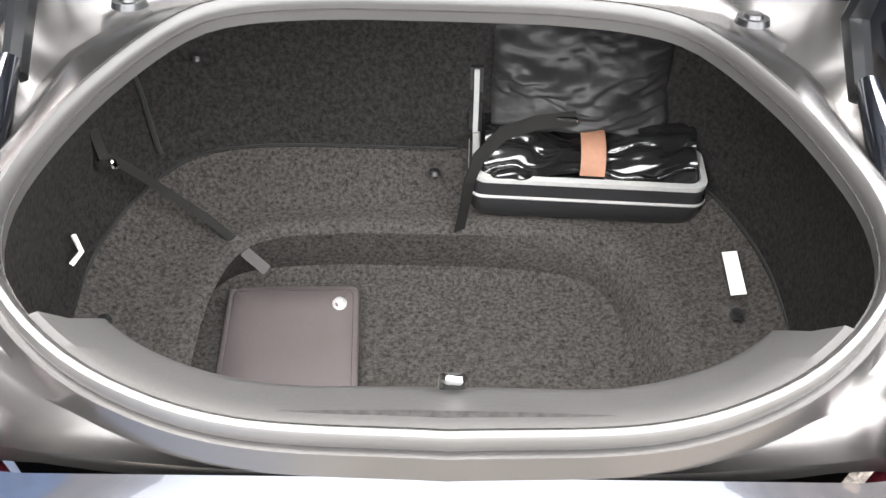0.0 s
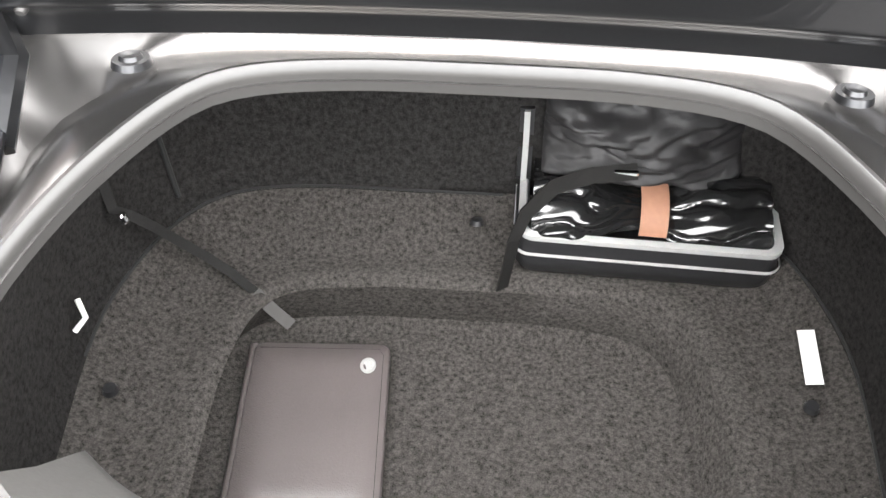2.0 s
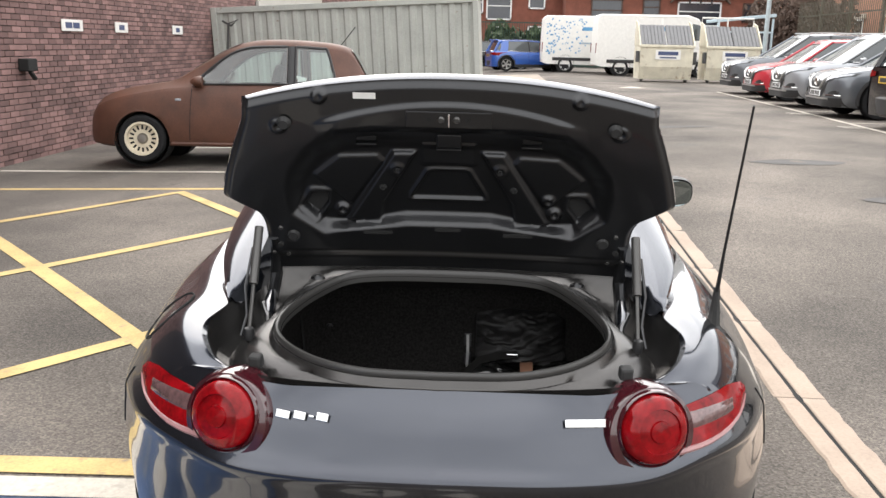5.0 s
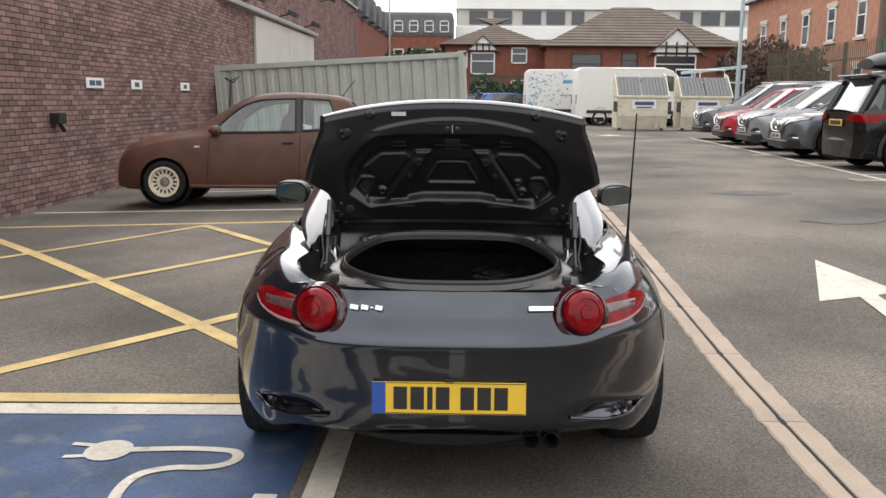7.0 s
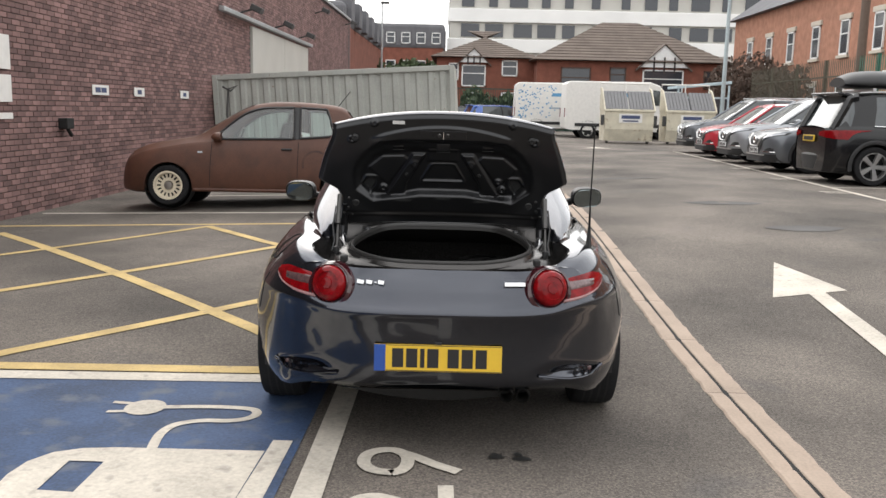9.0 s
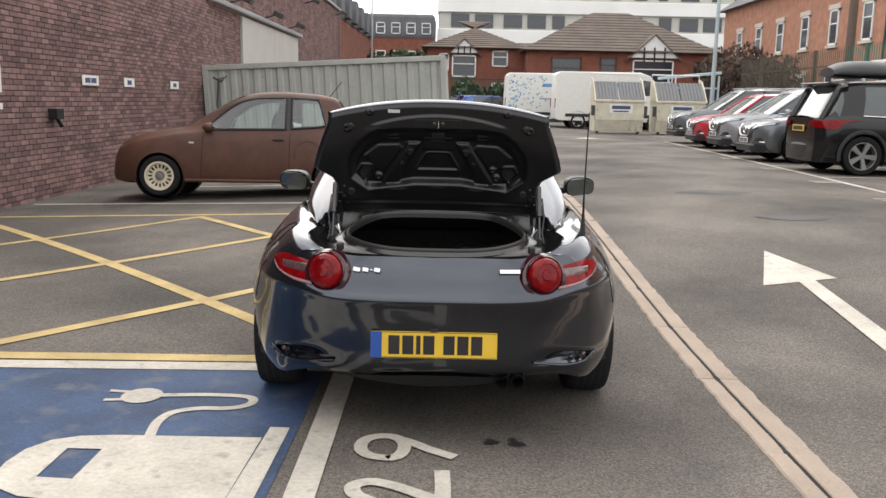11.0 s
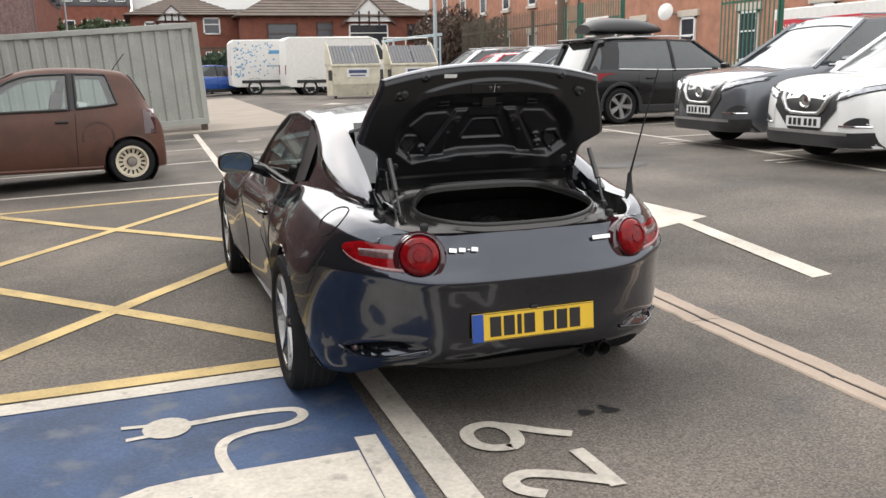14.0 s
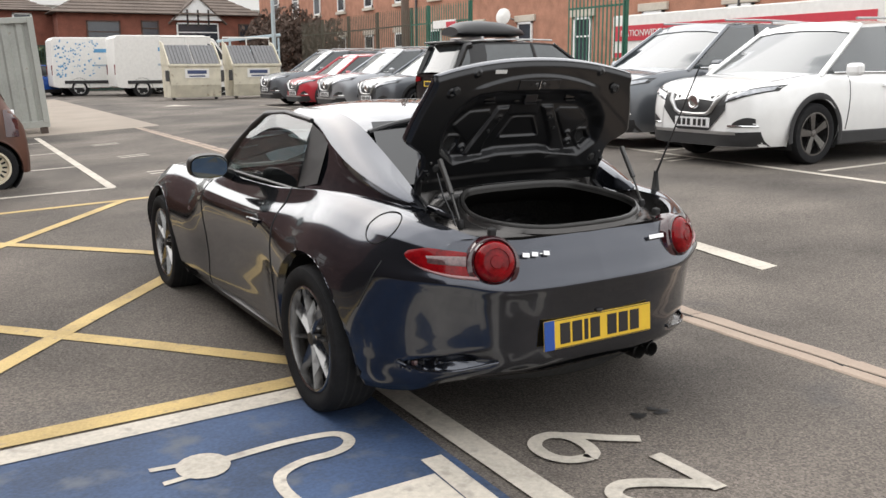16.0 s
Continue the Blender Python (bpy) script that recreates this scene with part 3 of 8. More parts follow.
def gable_roof(x0, x1, y0, y1, z0, z1, over=0.4, along="x"):
    """A hipped tile roof over a plan, ridge along x."""
    sh = Shape()
    x0, x1, y0, y1 = x0 - over, x1 + over, y0 - over, y1 + over
    ym, hip = (y0 + y1) / 2, (y1 - y0) / 2
    a = [(x0, y0, z0), (x1, y0, z0), (x1, y1, z0), (x0, y1, z0), (x0 + hip, ym, z1), (x1 - hip, ym, z1)]
    n = 14
    for k in range(n):
        t0, t1 = k / n, (k + 1) / n
        for p, q, r, s in ((0, 1, 5, 4), (2, 3, 4, 5), (3, 0, 4, 4), (1, 2, 5, 5)):
            P, Q, R, S = (Vector(a[i]) for i in (p, q, r, s))
            up = Vector((0, 0, 0.05))
            sh.add([P.lerp(S, t0) + up, Q.lerp(R, t0) + up, Q.lerp(R, t1), P.lerp(S, t1)], [(0, 1, 2, 3)])
            sh.add([P.lerp(S, t0), Q.lerp(R, t0), Q.lerp(R, t0) + up, P.lerp(S, t0) + up], [(0, 1, 2, 3)])
    sh.add([(x, y, z - 0.02) for x, y, z in a[:4]], [(0, 1, 2, 3)])
    return sh


def brick_house(x0, x1, y0, y1, eave, ridge, wins, gables, label):
    h = thing("brick_house", label, "house", group="brick houses behind the car park")
    part("wall", Shape().box(((x0 + x1) / 2, (y0 + y1) / 2, eave / 2), (x1 - x0, y1 - y0, eave)), RED_BRICK, h)
    part("roof", gable_roof(x0, x1, y0, y1, eave, ridge), ROOF_TILE, h, "brown tiled hip roof")
    brown = material("brown_frame", (0.06, 0.03, 0.02), 0.5)
    for x, z, w, hh, white in wins:
        window(h, x, y0, z, w, hh, "y", WHITE_FRAME if white else brown)
    for x, w in gables:
        g = part("dormer", Shape().prism([(-w / 2, 0), (w / 2, 0), (0, w * 0.42)], 1.6, pose(x, y0 - 0.25, eave - 0.35, 90, 0, 0) @ pose(0, 0, -1.6)), WHITE_FRAME, h, "white boarded dormer gable")
        dr = Shape()
        for s in (-1, 1):
            dr.rings([[(x + s * (w / 2 + 0.15), yy, eave - 0.5), (x, yy, eave - 0.35 + w * 0.42 + 0.12), (x, yy, eave - 0.35 + w * 0.42 + 0.04), (x + s * (w / 2 + 0.15), yy, eave - 0.6)] for yy in (y0 - 0.35, y0 + 1.8)], True, True, True)
        part("dormer_roof", dr, ROOF_TILE, g)
        for k in (-1, 0, 1):
            part("timber", Shape().box((x + k * w * 0.2, y0 - 0.29, eave - 0.2), (0.1, 0.06, w * 0.3)), material("dark_timber", (0.03, 0.02, 0.02), 0.6), g)
        window(h, x, y0 - 0.02, eave - 1.25, w * 0.8, 1.5, "y", WHITE_FRAME)
    return h


brick_house(-1.8, 5.0, 58.5, 68, 5.1, 7.3, [(3.3, 4.4, 1.1, 1.1, 1), (-0.6, 4.1, 0.7, 1.2, 1), (3.3, 2.3, 1.1, 0.9, 1), (0.9, 2.1, 1.1, 1.2, 1)], [(0.8, 2.1)], "red brick house with brown tiled roof and white dormer gable")
brick_house(5.0, 17.5, 56, 66, 4.9, 7.9, [(7.6, 3.6, 2.0, 1.7, 0), (10.4, 3.9, 1.1, 1.2, 0), (16.6, 3.8, 1.0, 1.2, 0)], [(13.4, 3.4)], "long red brick house with brown tiled roof and white gable")
old = thing("terraced_house", "far dark-roofed brick terrace with pale windows", "house")
part("wall", Shape().box((-6.5, 88, 3.7), (9, 6, 7.6)), RED_BRICK, old)
part("roof", Shape().box((-6.5, 88, 8.6), (9.3, 6.3, 2.4), None, 0.3), SLATE, old)
for k in range(6):
    window(old, -10.2 + 1.5 * k, 84.8, 8.4, 0.9, 1.1)
    window(old, -10.2 + 1.5 * k, 84.98, 5.6, 1.0, 1.3)
side = thing("far_terrace", "distant brick terrace with grey dormers beyond the big wall", "house")
part("wall", Shape().box((-9.4, 62, 3.2), (4.6, 26, 6.4)), RED_BRICK, side)
part("roof", Shape().box((-9.4, 62, 7.0), (4.8, 26, 1.3), None, 0.3), SLATE, side)
for k in range(6):
    part("dormer", Shape().box((-7.2, 51 + 4 * k, 7.3), (1.0, 1.6, 1.5), None, 0.05), SLATE, side)
street = thing("street_lamp", "grey street lamp with a small head", "street lamp")
part("pole", Shape().tube([(-5.6, 58, 0), (-5.6, 58, 8.6)], [0.09, 0.05]), GALV, street)
part("head", Shape().box((-5.4, 58, 8.6), (0.6, 0.25, 0.15), None, 0.04), DARK_METAL, street)

# Orange brick building along the street
HX = 21.0
row = thing("brick_villa", "orange brick house row with stone lintels and slate roof", "house")
part("wall", Shape().box((HX + 4, 35, 4.35), (8, 62, 8.7)), ORANGE_BRICK, row)
part("roof", Shape().prism([(0, 0), (9, 0), (4.5, 3.2)], 63, pose(HX - 0.5, 66.5, 8.65, 90, 0, 0)), SLATE, row, "grey slate roof")
STONE = material("pale_stone", (0.5, 0.45, 0.38), 0.8)
for k in range(15):
    y = 6 + 4.0 * k
    for z in (2.4, 5.9):
        wo = window(row, HX, y, z, 1.1, 1.9, "x")
        part("lintel", Shape().box((HX - 0.03, y, z + 1.1), (0.16, 1.5, 0.28), None, 0.02), STONE, wo)
        part("sill", Shape().box((HX - 0.06, y, z - 1.05), (0.2, 1.4, 0.16), None, 0.02), STONE, wo)
for y in (18.0, 40.0):
    part("downpipe", Shape().tube([(HX - 0.08, y, 0.2), (HX - 0.08, y, 8.6)], 0.06), DARK_METAL, row)

# ---- palisade fence ----
FX = 13.0


def pale_mesh(h):
    return Shape().prism([(-0.026, 0), (0.026, 0), (0.026, h - 0.12), (0.0, h), (-0.026, h - 0.12)], 0.008, pose(0, 0, 0, 90, 0, 90))


def palisade(y0, y1, x, z0, h, mat, label):
    fe = thing("palisade_fence", label, "fence", group="palisade fence panels")
    ob = part("pale", pale_mesh(h), mat, fe)
    ob.location = (x, y0, z0)
    k = 1
    while y0 + 0.155 * k < y1:
        o2 = new("pale", ob.data)
        o2.parent = fe
        o2.location = (x, y0 + 0.155 * k, z0)
        k += 1
    for zz in (0.45, h - 0.6):
        part("rail", Shape().box((x + 0.04, (y0 + y1) / 2, z0 + zz), (0.05, y1 - y0, 0.05)), mat, fe)
    for j in range(int((y1 - y0) / 2.75) + 1):
        part("post", Shape().box((x + 0.08, y0 + 2.75 * j, z0 + h / 2), (0.1, 0.1, h)), mat, fe)


palisade(25.9, 36.5, FX, 0.3, 3.2, BROWN_FENCE, "rusty brown steel palisade fence with pointed pales")
palisade(21.9, 25.8, FX, 0.3, 3.2, GREEN_FENCE, "green steel palisade fence with pointed pales")
palisade(14.6, 16.8, FX, 0.3, 3.2, GREEN_FENCE, "short green palisade fence panel beside the trailer")
low = thing("far_mesh_fence", "dark green mesh fence before the brick houses", "fence")
mesh_shape = Shape()
for k in range(110):
    mesh_shape.box((-2.0 + 0.14 * k, 50, 1.5), (0.03, 0.03, 2.6))
for z in (0.4, 1.5, 2.75):
    mesh_shape.box((5.7, 50, z), (15.6, 0.05, 0.06))
part("mesh", mesh_shape, material("dark_green_mesh", (0.015, 0.045, 0.035), 0.6), low)
random.seed(12)


def hedge(name, x0, x1, y0, y1, z0, z1, count, label, mat, size=0.16):
    sh = Shape()
    for k in range(count):
        u = random.random()
        x, y = lerp(x0, x1, u), random.uniform(y0, y1)
        top = lerp(z0, z1, 0.65 + 0.35 * noise.noise((x * 0.7, y * 0.7, 3)))
        z = lerp(z0, top, math.sqrt(random.random()))
        m = pose(x, y, z, random.uniform(0, 180), random.uniform(0, 180), random.uniform(0, 360))
        s = size * random.uniform(0.6, 1.5)
        sh.add([m @ Vector(p) for p in ((-s, 0, 0), (0, -s * 0.5, 0.02), (s, 0, 0), (0, s * 0.5, 0.02))], [(0, 1, 2, 3)])
    return tagged(part(name, sh, mat), label, "hedge", kind="stuff")


hedge("hedge", 0.0, 6.5, 51, 54, 0.2, 3.4, 5200, "green leafy hedge behind the mesh fence", LEAF)
hedge("shrubs", -10, -1.5, 70, 74, 3.0, 6.3, 2200, "green shrubs above the container", LEAF, 0.25)
hedge("bare_thicket", 15.0, 19.8, 47, 52, 0.2, 6.4, 7000, "dense brown leafless thicket beside the houses", BRANCH, 0.14)
hedge("bare_thicket", 6.5, 15.5, 51.5, 53.5, 0.2, 3.2, 5000, "dark undergrowth behind the vans", LEAF, 0.16)

shelter = thing("smoking_shelter", "glazed white-framed shelter beside the fence", "shelter")
part("frame", Shape().box((11.6, 40, 2.9), (2.6, 2.0, 0.14), pose(0, 0, 0, 0, -6, 0), 0.02).box((10.4, 39.1, 1.5), (0.08, 0.08, 2.7)).box((12.8, 39.1, 1.5), (0.08, 0.08, 2.8)).box((11.6, 39.1, 2.3), (2.4, 0.06, 0.08)), material("pale_blue_frame", (0.45, 0.55, 0.6), 0.5), shelter)
part("glazing", Shape().box((11.6, 39.12, 1.4), (2.3, 0.03, 1.8)), FAR_GLASS, shelter)
lp = thing("street_lamp", "grey steel lamp post beside the shelter", "street lamp")
part("pole", Shape().tube([(12.3, 38.3, 0.2), (12.3, 38.3, 9)], [0.11, 0.07], 10), material("pale_grey_post", (0.36, 0.42, 0.44), 0.5), lp)
tp = thing("telegraph_pole", "tall brown wooden telegraph pole", "pole")
part("pole", Shape().tube([(14.2, 28.5, 0), (14.2, 28.5, 10)], [0.17, 0.13], 10), material("old_pole_wood", (0.12, 0.085, 0.065), 0.8), tp)
dish = thing("satellite_dish", "white satellite dish on a brick wall", "satellite dish")
part("dish", Shape().lathe([(0.0, 0.1), (0.25, 0.07), (0.42, 0.0), (0.42, -0.02), (0.0, 0.06)], pose(20.4, 30.9, 3.62, 0, -80, 25) @ Matrix.Diagonal((0.88, 0.88, 1, 1)), 20), WHITE_PANEL, dish, smooth=True)
part("arm", Shape().tube([(HX, 30.9, 3.5), (20.45, 30.9, 3.6)], 0.04), GALV, dish)
lorry = thing("delivery_trailer", "white trailer side with a red band and white lettering", "trailer")
part("side_panel", Shape().box((16.2, 13.9, 2.25), (0.3, 9.2, 1.25), None, 0.03), WHITE_PANEL, lorry)
for yy in (10.5, 12.0, 15.8):
    part("wheel", Shape().lathe([(0.0, -0.1), (0.5, -0.1), (0.5, 0.1), (0.0, 0.1)], pose(16.3, yy, 0.5 + ground_z(16, yy), 0, 90, 0), 20), DARK_METAL, lorry)
part("chassis", Shape().box((16.4, 13.9, 1.35), (0.5, 8.6, 0.56)), DARK_METAL, lorry)
part("band", Shape().box((16.03, 14.1, 2.35), (0.02, 8.6, 0.44)), RED_PANEL, lorry, "red band")
part("lower_band", Shape().box((16.03, 14.1, 1.72), (0.02, 8.6, 0.14)), RED_PANEL, lorry, "red band")
fc = bpy.data.curves.new("lettering", "FONT")
fc.body, fc.size, fc.extrude = "NATIONWIDE DELIVERY", 0.26, 0.004
lt = new("lettering", fc)
fc.materials.append(WHITE_PANEL)
lt.parent = lorry
lt.matrix_basis = pose(16.01, 18.1, 2.26, 90, 0, -90)
hoard = thing("white_hoarding", "pale panelled wall behind the parked cars", "wall", kind="structure")
for k in range(6):
    part("panel", Shape().box((14.6, 7.6 - 2.05 * k, 1.65), (0.12, 2.0, 2.7), None, 0.01), WHITE_PANEL, hoard)
fence_sign = thing("fence_sign", "long white sign board with a red end on the fence", "sign")
part("board", Shape().box((12.986, 23.4, 2.82), (0.03, 1.5, 0.26), None, 0.008), WHITE_PANEL, fence_sign)
part("red_end", Shape().box((12.966, 22.95, 2.80), (0.012, 0.6, 0.17)), RED_PANEL, fence_sign, "red end of the board")


# ---- materials of the grey sports car ----
def car_paint(name, color, rough=0.26, metal=0.8, flake=0.1):
    mat = material(name, color, rough, metal, vary=flake, scale=1.5, fine=900, coat=1.0)
    return mat


GREY_PAINT = car_paint("machine_grey_car_paint", (0.038, 0.0425, 0.055), 0.18, 0.9)
SATIN_PAINT = material("satin_grey_gutter_paint", (0.080, 0.077, 0.075), 0.25, 0.85, vary=0.1, scale=6, fine=200)
INNER_PAINT = material("satin_grey_inner_paint", (0.030, 0.0305, 0.0325), 0.30, 0.75, vary=0.1, scale=6, fine=200, coat=0.35)
BLACK_PLASTIC = material("black_plastic", (0.015, 0.015, 0.016), 0.42, vary=0.15)
RUBBER = material("black_rubber", (0.018, 0.018, 0.018), 0.7, vary=0.2, fine=60)
SEAL_RUBBER = material("boot_seal_rubber", (0.03, 0.029, 0.028), 0.35, vary=0.1)
TYRE = material("tyre_rubber", (0.017, 0.017, 0.018), 0.85, vary=0.25, scale=20, bump=0.2, spec=0.15)
RIM_DARK = material("dark_machined_alloy", (0.22, 0.215, 0.21), 0.2, 0.95, vary=0.15, scale=10)
DISC = material("brake_disc_steel", (0.25, 0.23, 0.21), 0.4, 0.9, vary=0.2)
CHROME = material("bright_chrome", (0.75, 0.75, 0.75), 0.08, 1.0, vary=0.04)
STEEL = material("grey_strut_steel", (0.07, 0.068, 0.066), 0.38, 0.5, vary=0.1)
CARPET = material("charcoal_boot_carpet", (0.040, 0.0365, 0.034), 0.97, vary=0.8, scale=170, fine=460, bump=0.7, bump_dist=0.0012, spec=0.1)
RED_LENS = material("red_lamp_lens", (0.17, 0.002, 0.004), 0.12, vary=0.5, scale=28, fine=90, coat=0.12, spec=0.2)
DARK_RED = material("maroon_lamp_surround", (0.035, 0.004, 0.007), 0.12, vary=0.1, coat=1.0)
CLEAR_LENS = material("clear_indicator_lens", (0.11, 0.06, 0.06), 0.12, 0.2, vary=0.35, scale=60, coat=1.0)
PLATE_YELLOW = material("yellow_plate", (0.68, 0.44, 0.035), 0.35, vary=0.06)
PLATE_BLUE = material("blue_plate_band", (0.02, 0.07, 0.3), 0.35)
PLATE_INK = material("plate_black", (0.012, 0.01, 0.01), 0.5)
TINTED = bpy.data.materials.new("green_tinted_car_glass")
TINTED.use_nodes = True
tn, tl = TINTED.node_tree.nodes, TINTED.node_tree.links
clear, shine, edge, both_ = tn.new("ShaderNodeBsdfTransparent"), tn.new("ShaderNodeBsdfGlossy"), tn.new("ShaderNodeFresnel"), tn.new("ShaderNodeMixShader")
clear.inputs["Color"].default_value = (0.74, 0.86, 0.83, 1)
shine.inputs["Roughness"].default_value, edge.inputs["IOR"].default_value = 0.02, 2.0
tl.new(edge.outputs[0], both_.inputs[0])
tl.new(clear.outputs[0], both_.inputs[1])
tl.new(shine.outputs[0], both_.inputs[2])
tl.new(both_.outputs[0], tn["Material Output"].inputs["Surface"])
SEAT = material("dark_car_seat", (0.03, 0.028, 0.028), 0.7, vary=0.2)

car = thing("sports_car", "dark metallic grey two-seat sports car with its boot lid raised", "car", pose(0.004, 0, 0, 0, 0, 0.9))

# Half plan of the body at its widest level, from the rear centre to the nose
PLAN = [(0.0, -0.03), (0.25, -0.022), (0.46, 0.02), (0.63, 0.12), (0.755, 0.27), (0.835, 0.46), (0.868, 0.78), (0.852, 1.13), (0.815, 1.55), (0.808, 2.05),
        (0.84, 2.64), (0.872, 3.2), (0.848, 3.6), (0.73, 3.88), (0.46, 4.05), (0.0, 4.1)]
XS = [(i, p[0]) for i, p in enumerate(PLAN)]
YS = [(i, p[1]) for i, p in enumerate(PLAN)]
TOP = [(-0.1, 0.705), (0.0, 0.712), (0.08, 0.752), (0.28, 0.79), (0.5, 0.818), (0.75, 0.842), (1.0, 0.835), (1.3, 0.80), (1.7, 0.775), (2.2, 0.775), (2.7, 0.80), (3.2, 0.805), (3.6, 0.72), (3.9, 0.60), (4.1, 0.52)]
LOW = [(-0.1, 0.285), (0.08, 0.27), (0.25, 0.215), (0.5, 0.20), (1.1, 0.17), (2.8, 0.17), (3.5, 0.19), (3.9, 0.22)]
SIDE_IN = [(0.0, 0.075), (0.12, 0.035), (0.3, 0.012), (0.5, 0.0), (0.66, 0.010), (0.78, 0.034), (0.9, 0.078), (1.0, 0.132)]
DOOR_IN = [(0.0, 0.06), (0.12, 0.032), (0.3, 0.034), (0.5, 0.026), (0.7, 0.008), (0.84, 0.002), (0.93, 0.018), (1.0, 0.058)]
REAR_IN = [(0.0, 0.095), (0.06, 0.066), (0.2, 0.05), (0.4, 0.044), (0.55, 0.034), (0.7, 0.014), (0.775, 0.0), (0.80, 0.001), (0.87, 0.020), (1.0, 0.046)]
REAR_WHEEL, FRONT_WHEEL, WHEEL_R, ARCH_R = (0.82, 0.303), (3.25, 0.303), 0.306, 0.368


def plan_point(s):
    i = s * (len(PLAN) - 1)
    return table(XS, i), table(YS, i)


def body(s, t):
    """A point of the right body side; s from rear centre to nose, t from sill to shoulder."""
    x, y = plan_point(s)
    xa, ya = plan_point(max(0.0, s - 0.004))
    xb, yb = plan_point(min(1.0, s + 0.004))
    n = Vector((yb - ya, xa - xb, 0)).normalized()
    w = smooth01(0.1, 0.55, y)
    d = smooth01(1.0, 1.5, y) * (1 - smooth01(2.3, 2.7, y))
    ins = lerp(table(REAR_IN, t), lerp(table(SIDE_IN, t), table(DOOR_IN, t), d), w)
    z = lerp(table(LOW, y), table(TOP, y), t)
    p = Vector((x, y, z)) - n * ins
    # Hollow scoop in the lower rear corner of the bumper
    if y < 0.34 and 0.36 < p.x < 0.74 and p.z < 0.42:
        u = (p.x - 0.36) / 0.36
        v = (z - 0.318) / (table([(0, 0.385), (0.3, 0.41), (0.65, 0.39), (1, 0.345)], u) - 0.318)
        if 0 < v < 1:
            p -= n * 0.030 * smooth01(0.0, 0.6, u) * (1 - smooth01(0.88, 1.0, u)) * smooth01(0.0, 0.35, v) * (1 - smooth01(0.3, 1.0, v))
    if s in (0.0, 1.0):
        p.x = 0
    return p


def body_at(x, z):
    """s, t of the rear corner at that half width and height."""
    best = min(((abs(body(k / 240, 0.5).x - x), k / 240) for k in range(0, 100)))[1]
    s = best
    for _ in range(3):
        _, y = plan_point(s)
        t = (z - table(LOW, y)) / (table(TOP, y) - table(LOW, y))
        s = min((abs(body(s + d, t).x - x), s + d) for d in [i * 0.002 - 0.03 for i in range(31)] if s + d >= 0)[1]
    return s, t


def inner(s):
    """Inner edge of the painted upper skin: lid opening, buttress foot, belt line, hood middle."""
    x, y = plan_point(s)
    if y < 2.36:
        rows_x = [(-0.03, 0.0), (0.0, 0.40), (0.12, 0.465), (0.27, 0.535), (0.36, 0.555), (0.47, 0.53), (0.75, 0.60), (1.08, 0.69), (1.5, 0.715), (2.0, 0.70), (2.4, 0.665)]
        ix = x * 0.82 if y < 0.06 else table(rows_x, y)
        iy = 0.062 + 0.02 * (ix / 0.4) ** 2 if y < 0.06 else table([(0.02, 0.07), (0.12, 0.115), (0.27, 0.20), (0.46, 0.385), (0.75, 0.68), (1.08, 1.04), (1.5, 1.5), (2.4, 2.36)], y)
        if y < 0.12:
            ix = x * 0.80
            iy = 0.066 + 0.06 * smooth01(0.3, 0.55, ix)
        iz = table([(0.0, 0.785), (0.12, 0.80), (0.27, 0.83), (0.46, 0.862), (0.75, 0.885), (1.08, 0.878), (1.5, 0.855), (2.0, 0.845), (2.4, 0.85)], y)
        return Vector((ix, iy, iz))
    hy = lerp(2.36, 3.86, smooth01(2.3, 4.0, y) * 0.5 + 0.5 * (y - 2.36) / 1.64)
    return Vector((0.0, hy, table([(2.36, 0.865), (3.0, 0.815), (3.5, 0.72), (3.86, 0.60), (4.0, 0.52)], hy)))


def skin(s, t):
    if t <= 1:
        return body(s, t)
    a, b, u = body(s, 1.0), inner(s), t - 1
    e = body(s, 0.9)
    lead = (a - e) * 1.0
    crown = 0.018 * smooth01(0.0, 0.5, a.y)
    p = a.lerp(b, u) + lead * u * (1 - u) ** 2 * 1.6
    p.z += crown * math.sin(math.pi * u)
    return p


def in_arch(p):
    for cy, cz in (REAR_WHEEL, FRONT_WHEEL):
        if math.hypot(p.y - cy, p.z - cz) < ARCH_R and abs(p.x) > 0.6:
            return cy, cz
    return None


SN = 330
T_ROWS = [k / 56 for k in range(57)] + [1 + k / 16 for k in range(1, 17)]


def panel(name, s0, s1, rows, side, label=""):
    """A piece of the skin between two columns, its edge drawn back from the wheel arches."""
    cols = [s0 + (s1 - s0) * k / max(4, int(SN * (s1 - s0))) for k in range(max(4, int(SN * (s1 - s0))) + 1)]
    pts = [[skin(s, t) for s in cols] for t in rows]
    keep = [[in_arch(p) is None for p in r] for r in pts]
    sh, idx = Shape(), {}
    faces = []
    for a in range(len(rows) - 1):
        for b in range(len(cols) - 1):
            q = [(a, b), (a, b + 1), (a + 1, b + 1), (a + 1, b)]
            if any(keep[i][j] for i, j in q):
                faces.append(q)
    for q in faces:
        for i, j in q:
            if (i, j) not in idx:
                p = pts[i][j]
                arch = in_arch(p)
                if arch:
                    r = math.hypot(p.y - arch[0], p.z - arch[1])
                    p = Vector((p.x, arch[0] + (p.y - arch[0]) * ARCH_R / r, arch[1] + (p.z - arch[1]) * ARCH_R / r))
                idx[(i, j)] = len(sh.v)
                sh.v.append((p.x * side, p.y, p.z))
        sh.f.append(tuple(idx[k] for k in q))
    return part(name, sh, GREY_PAINT, car, label, smooth=True, angle=32)


def s_of_y(y):
    return min((abs(plan_point(k / 2000)[1] - y), k / 2000) for k in range(2001))[1]


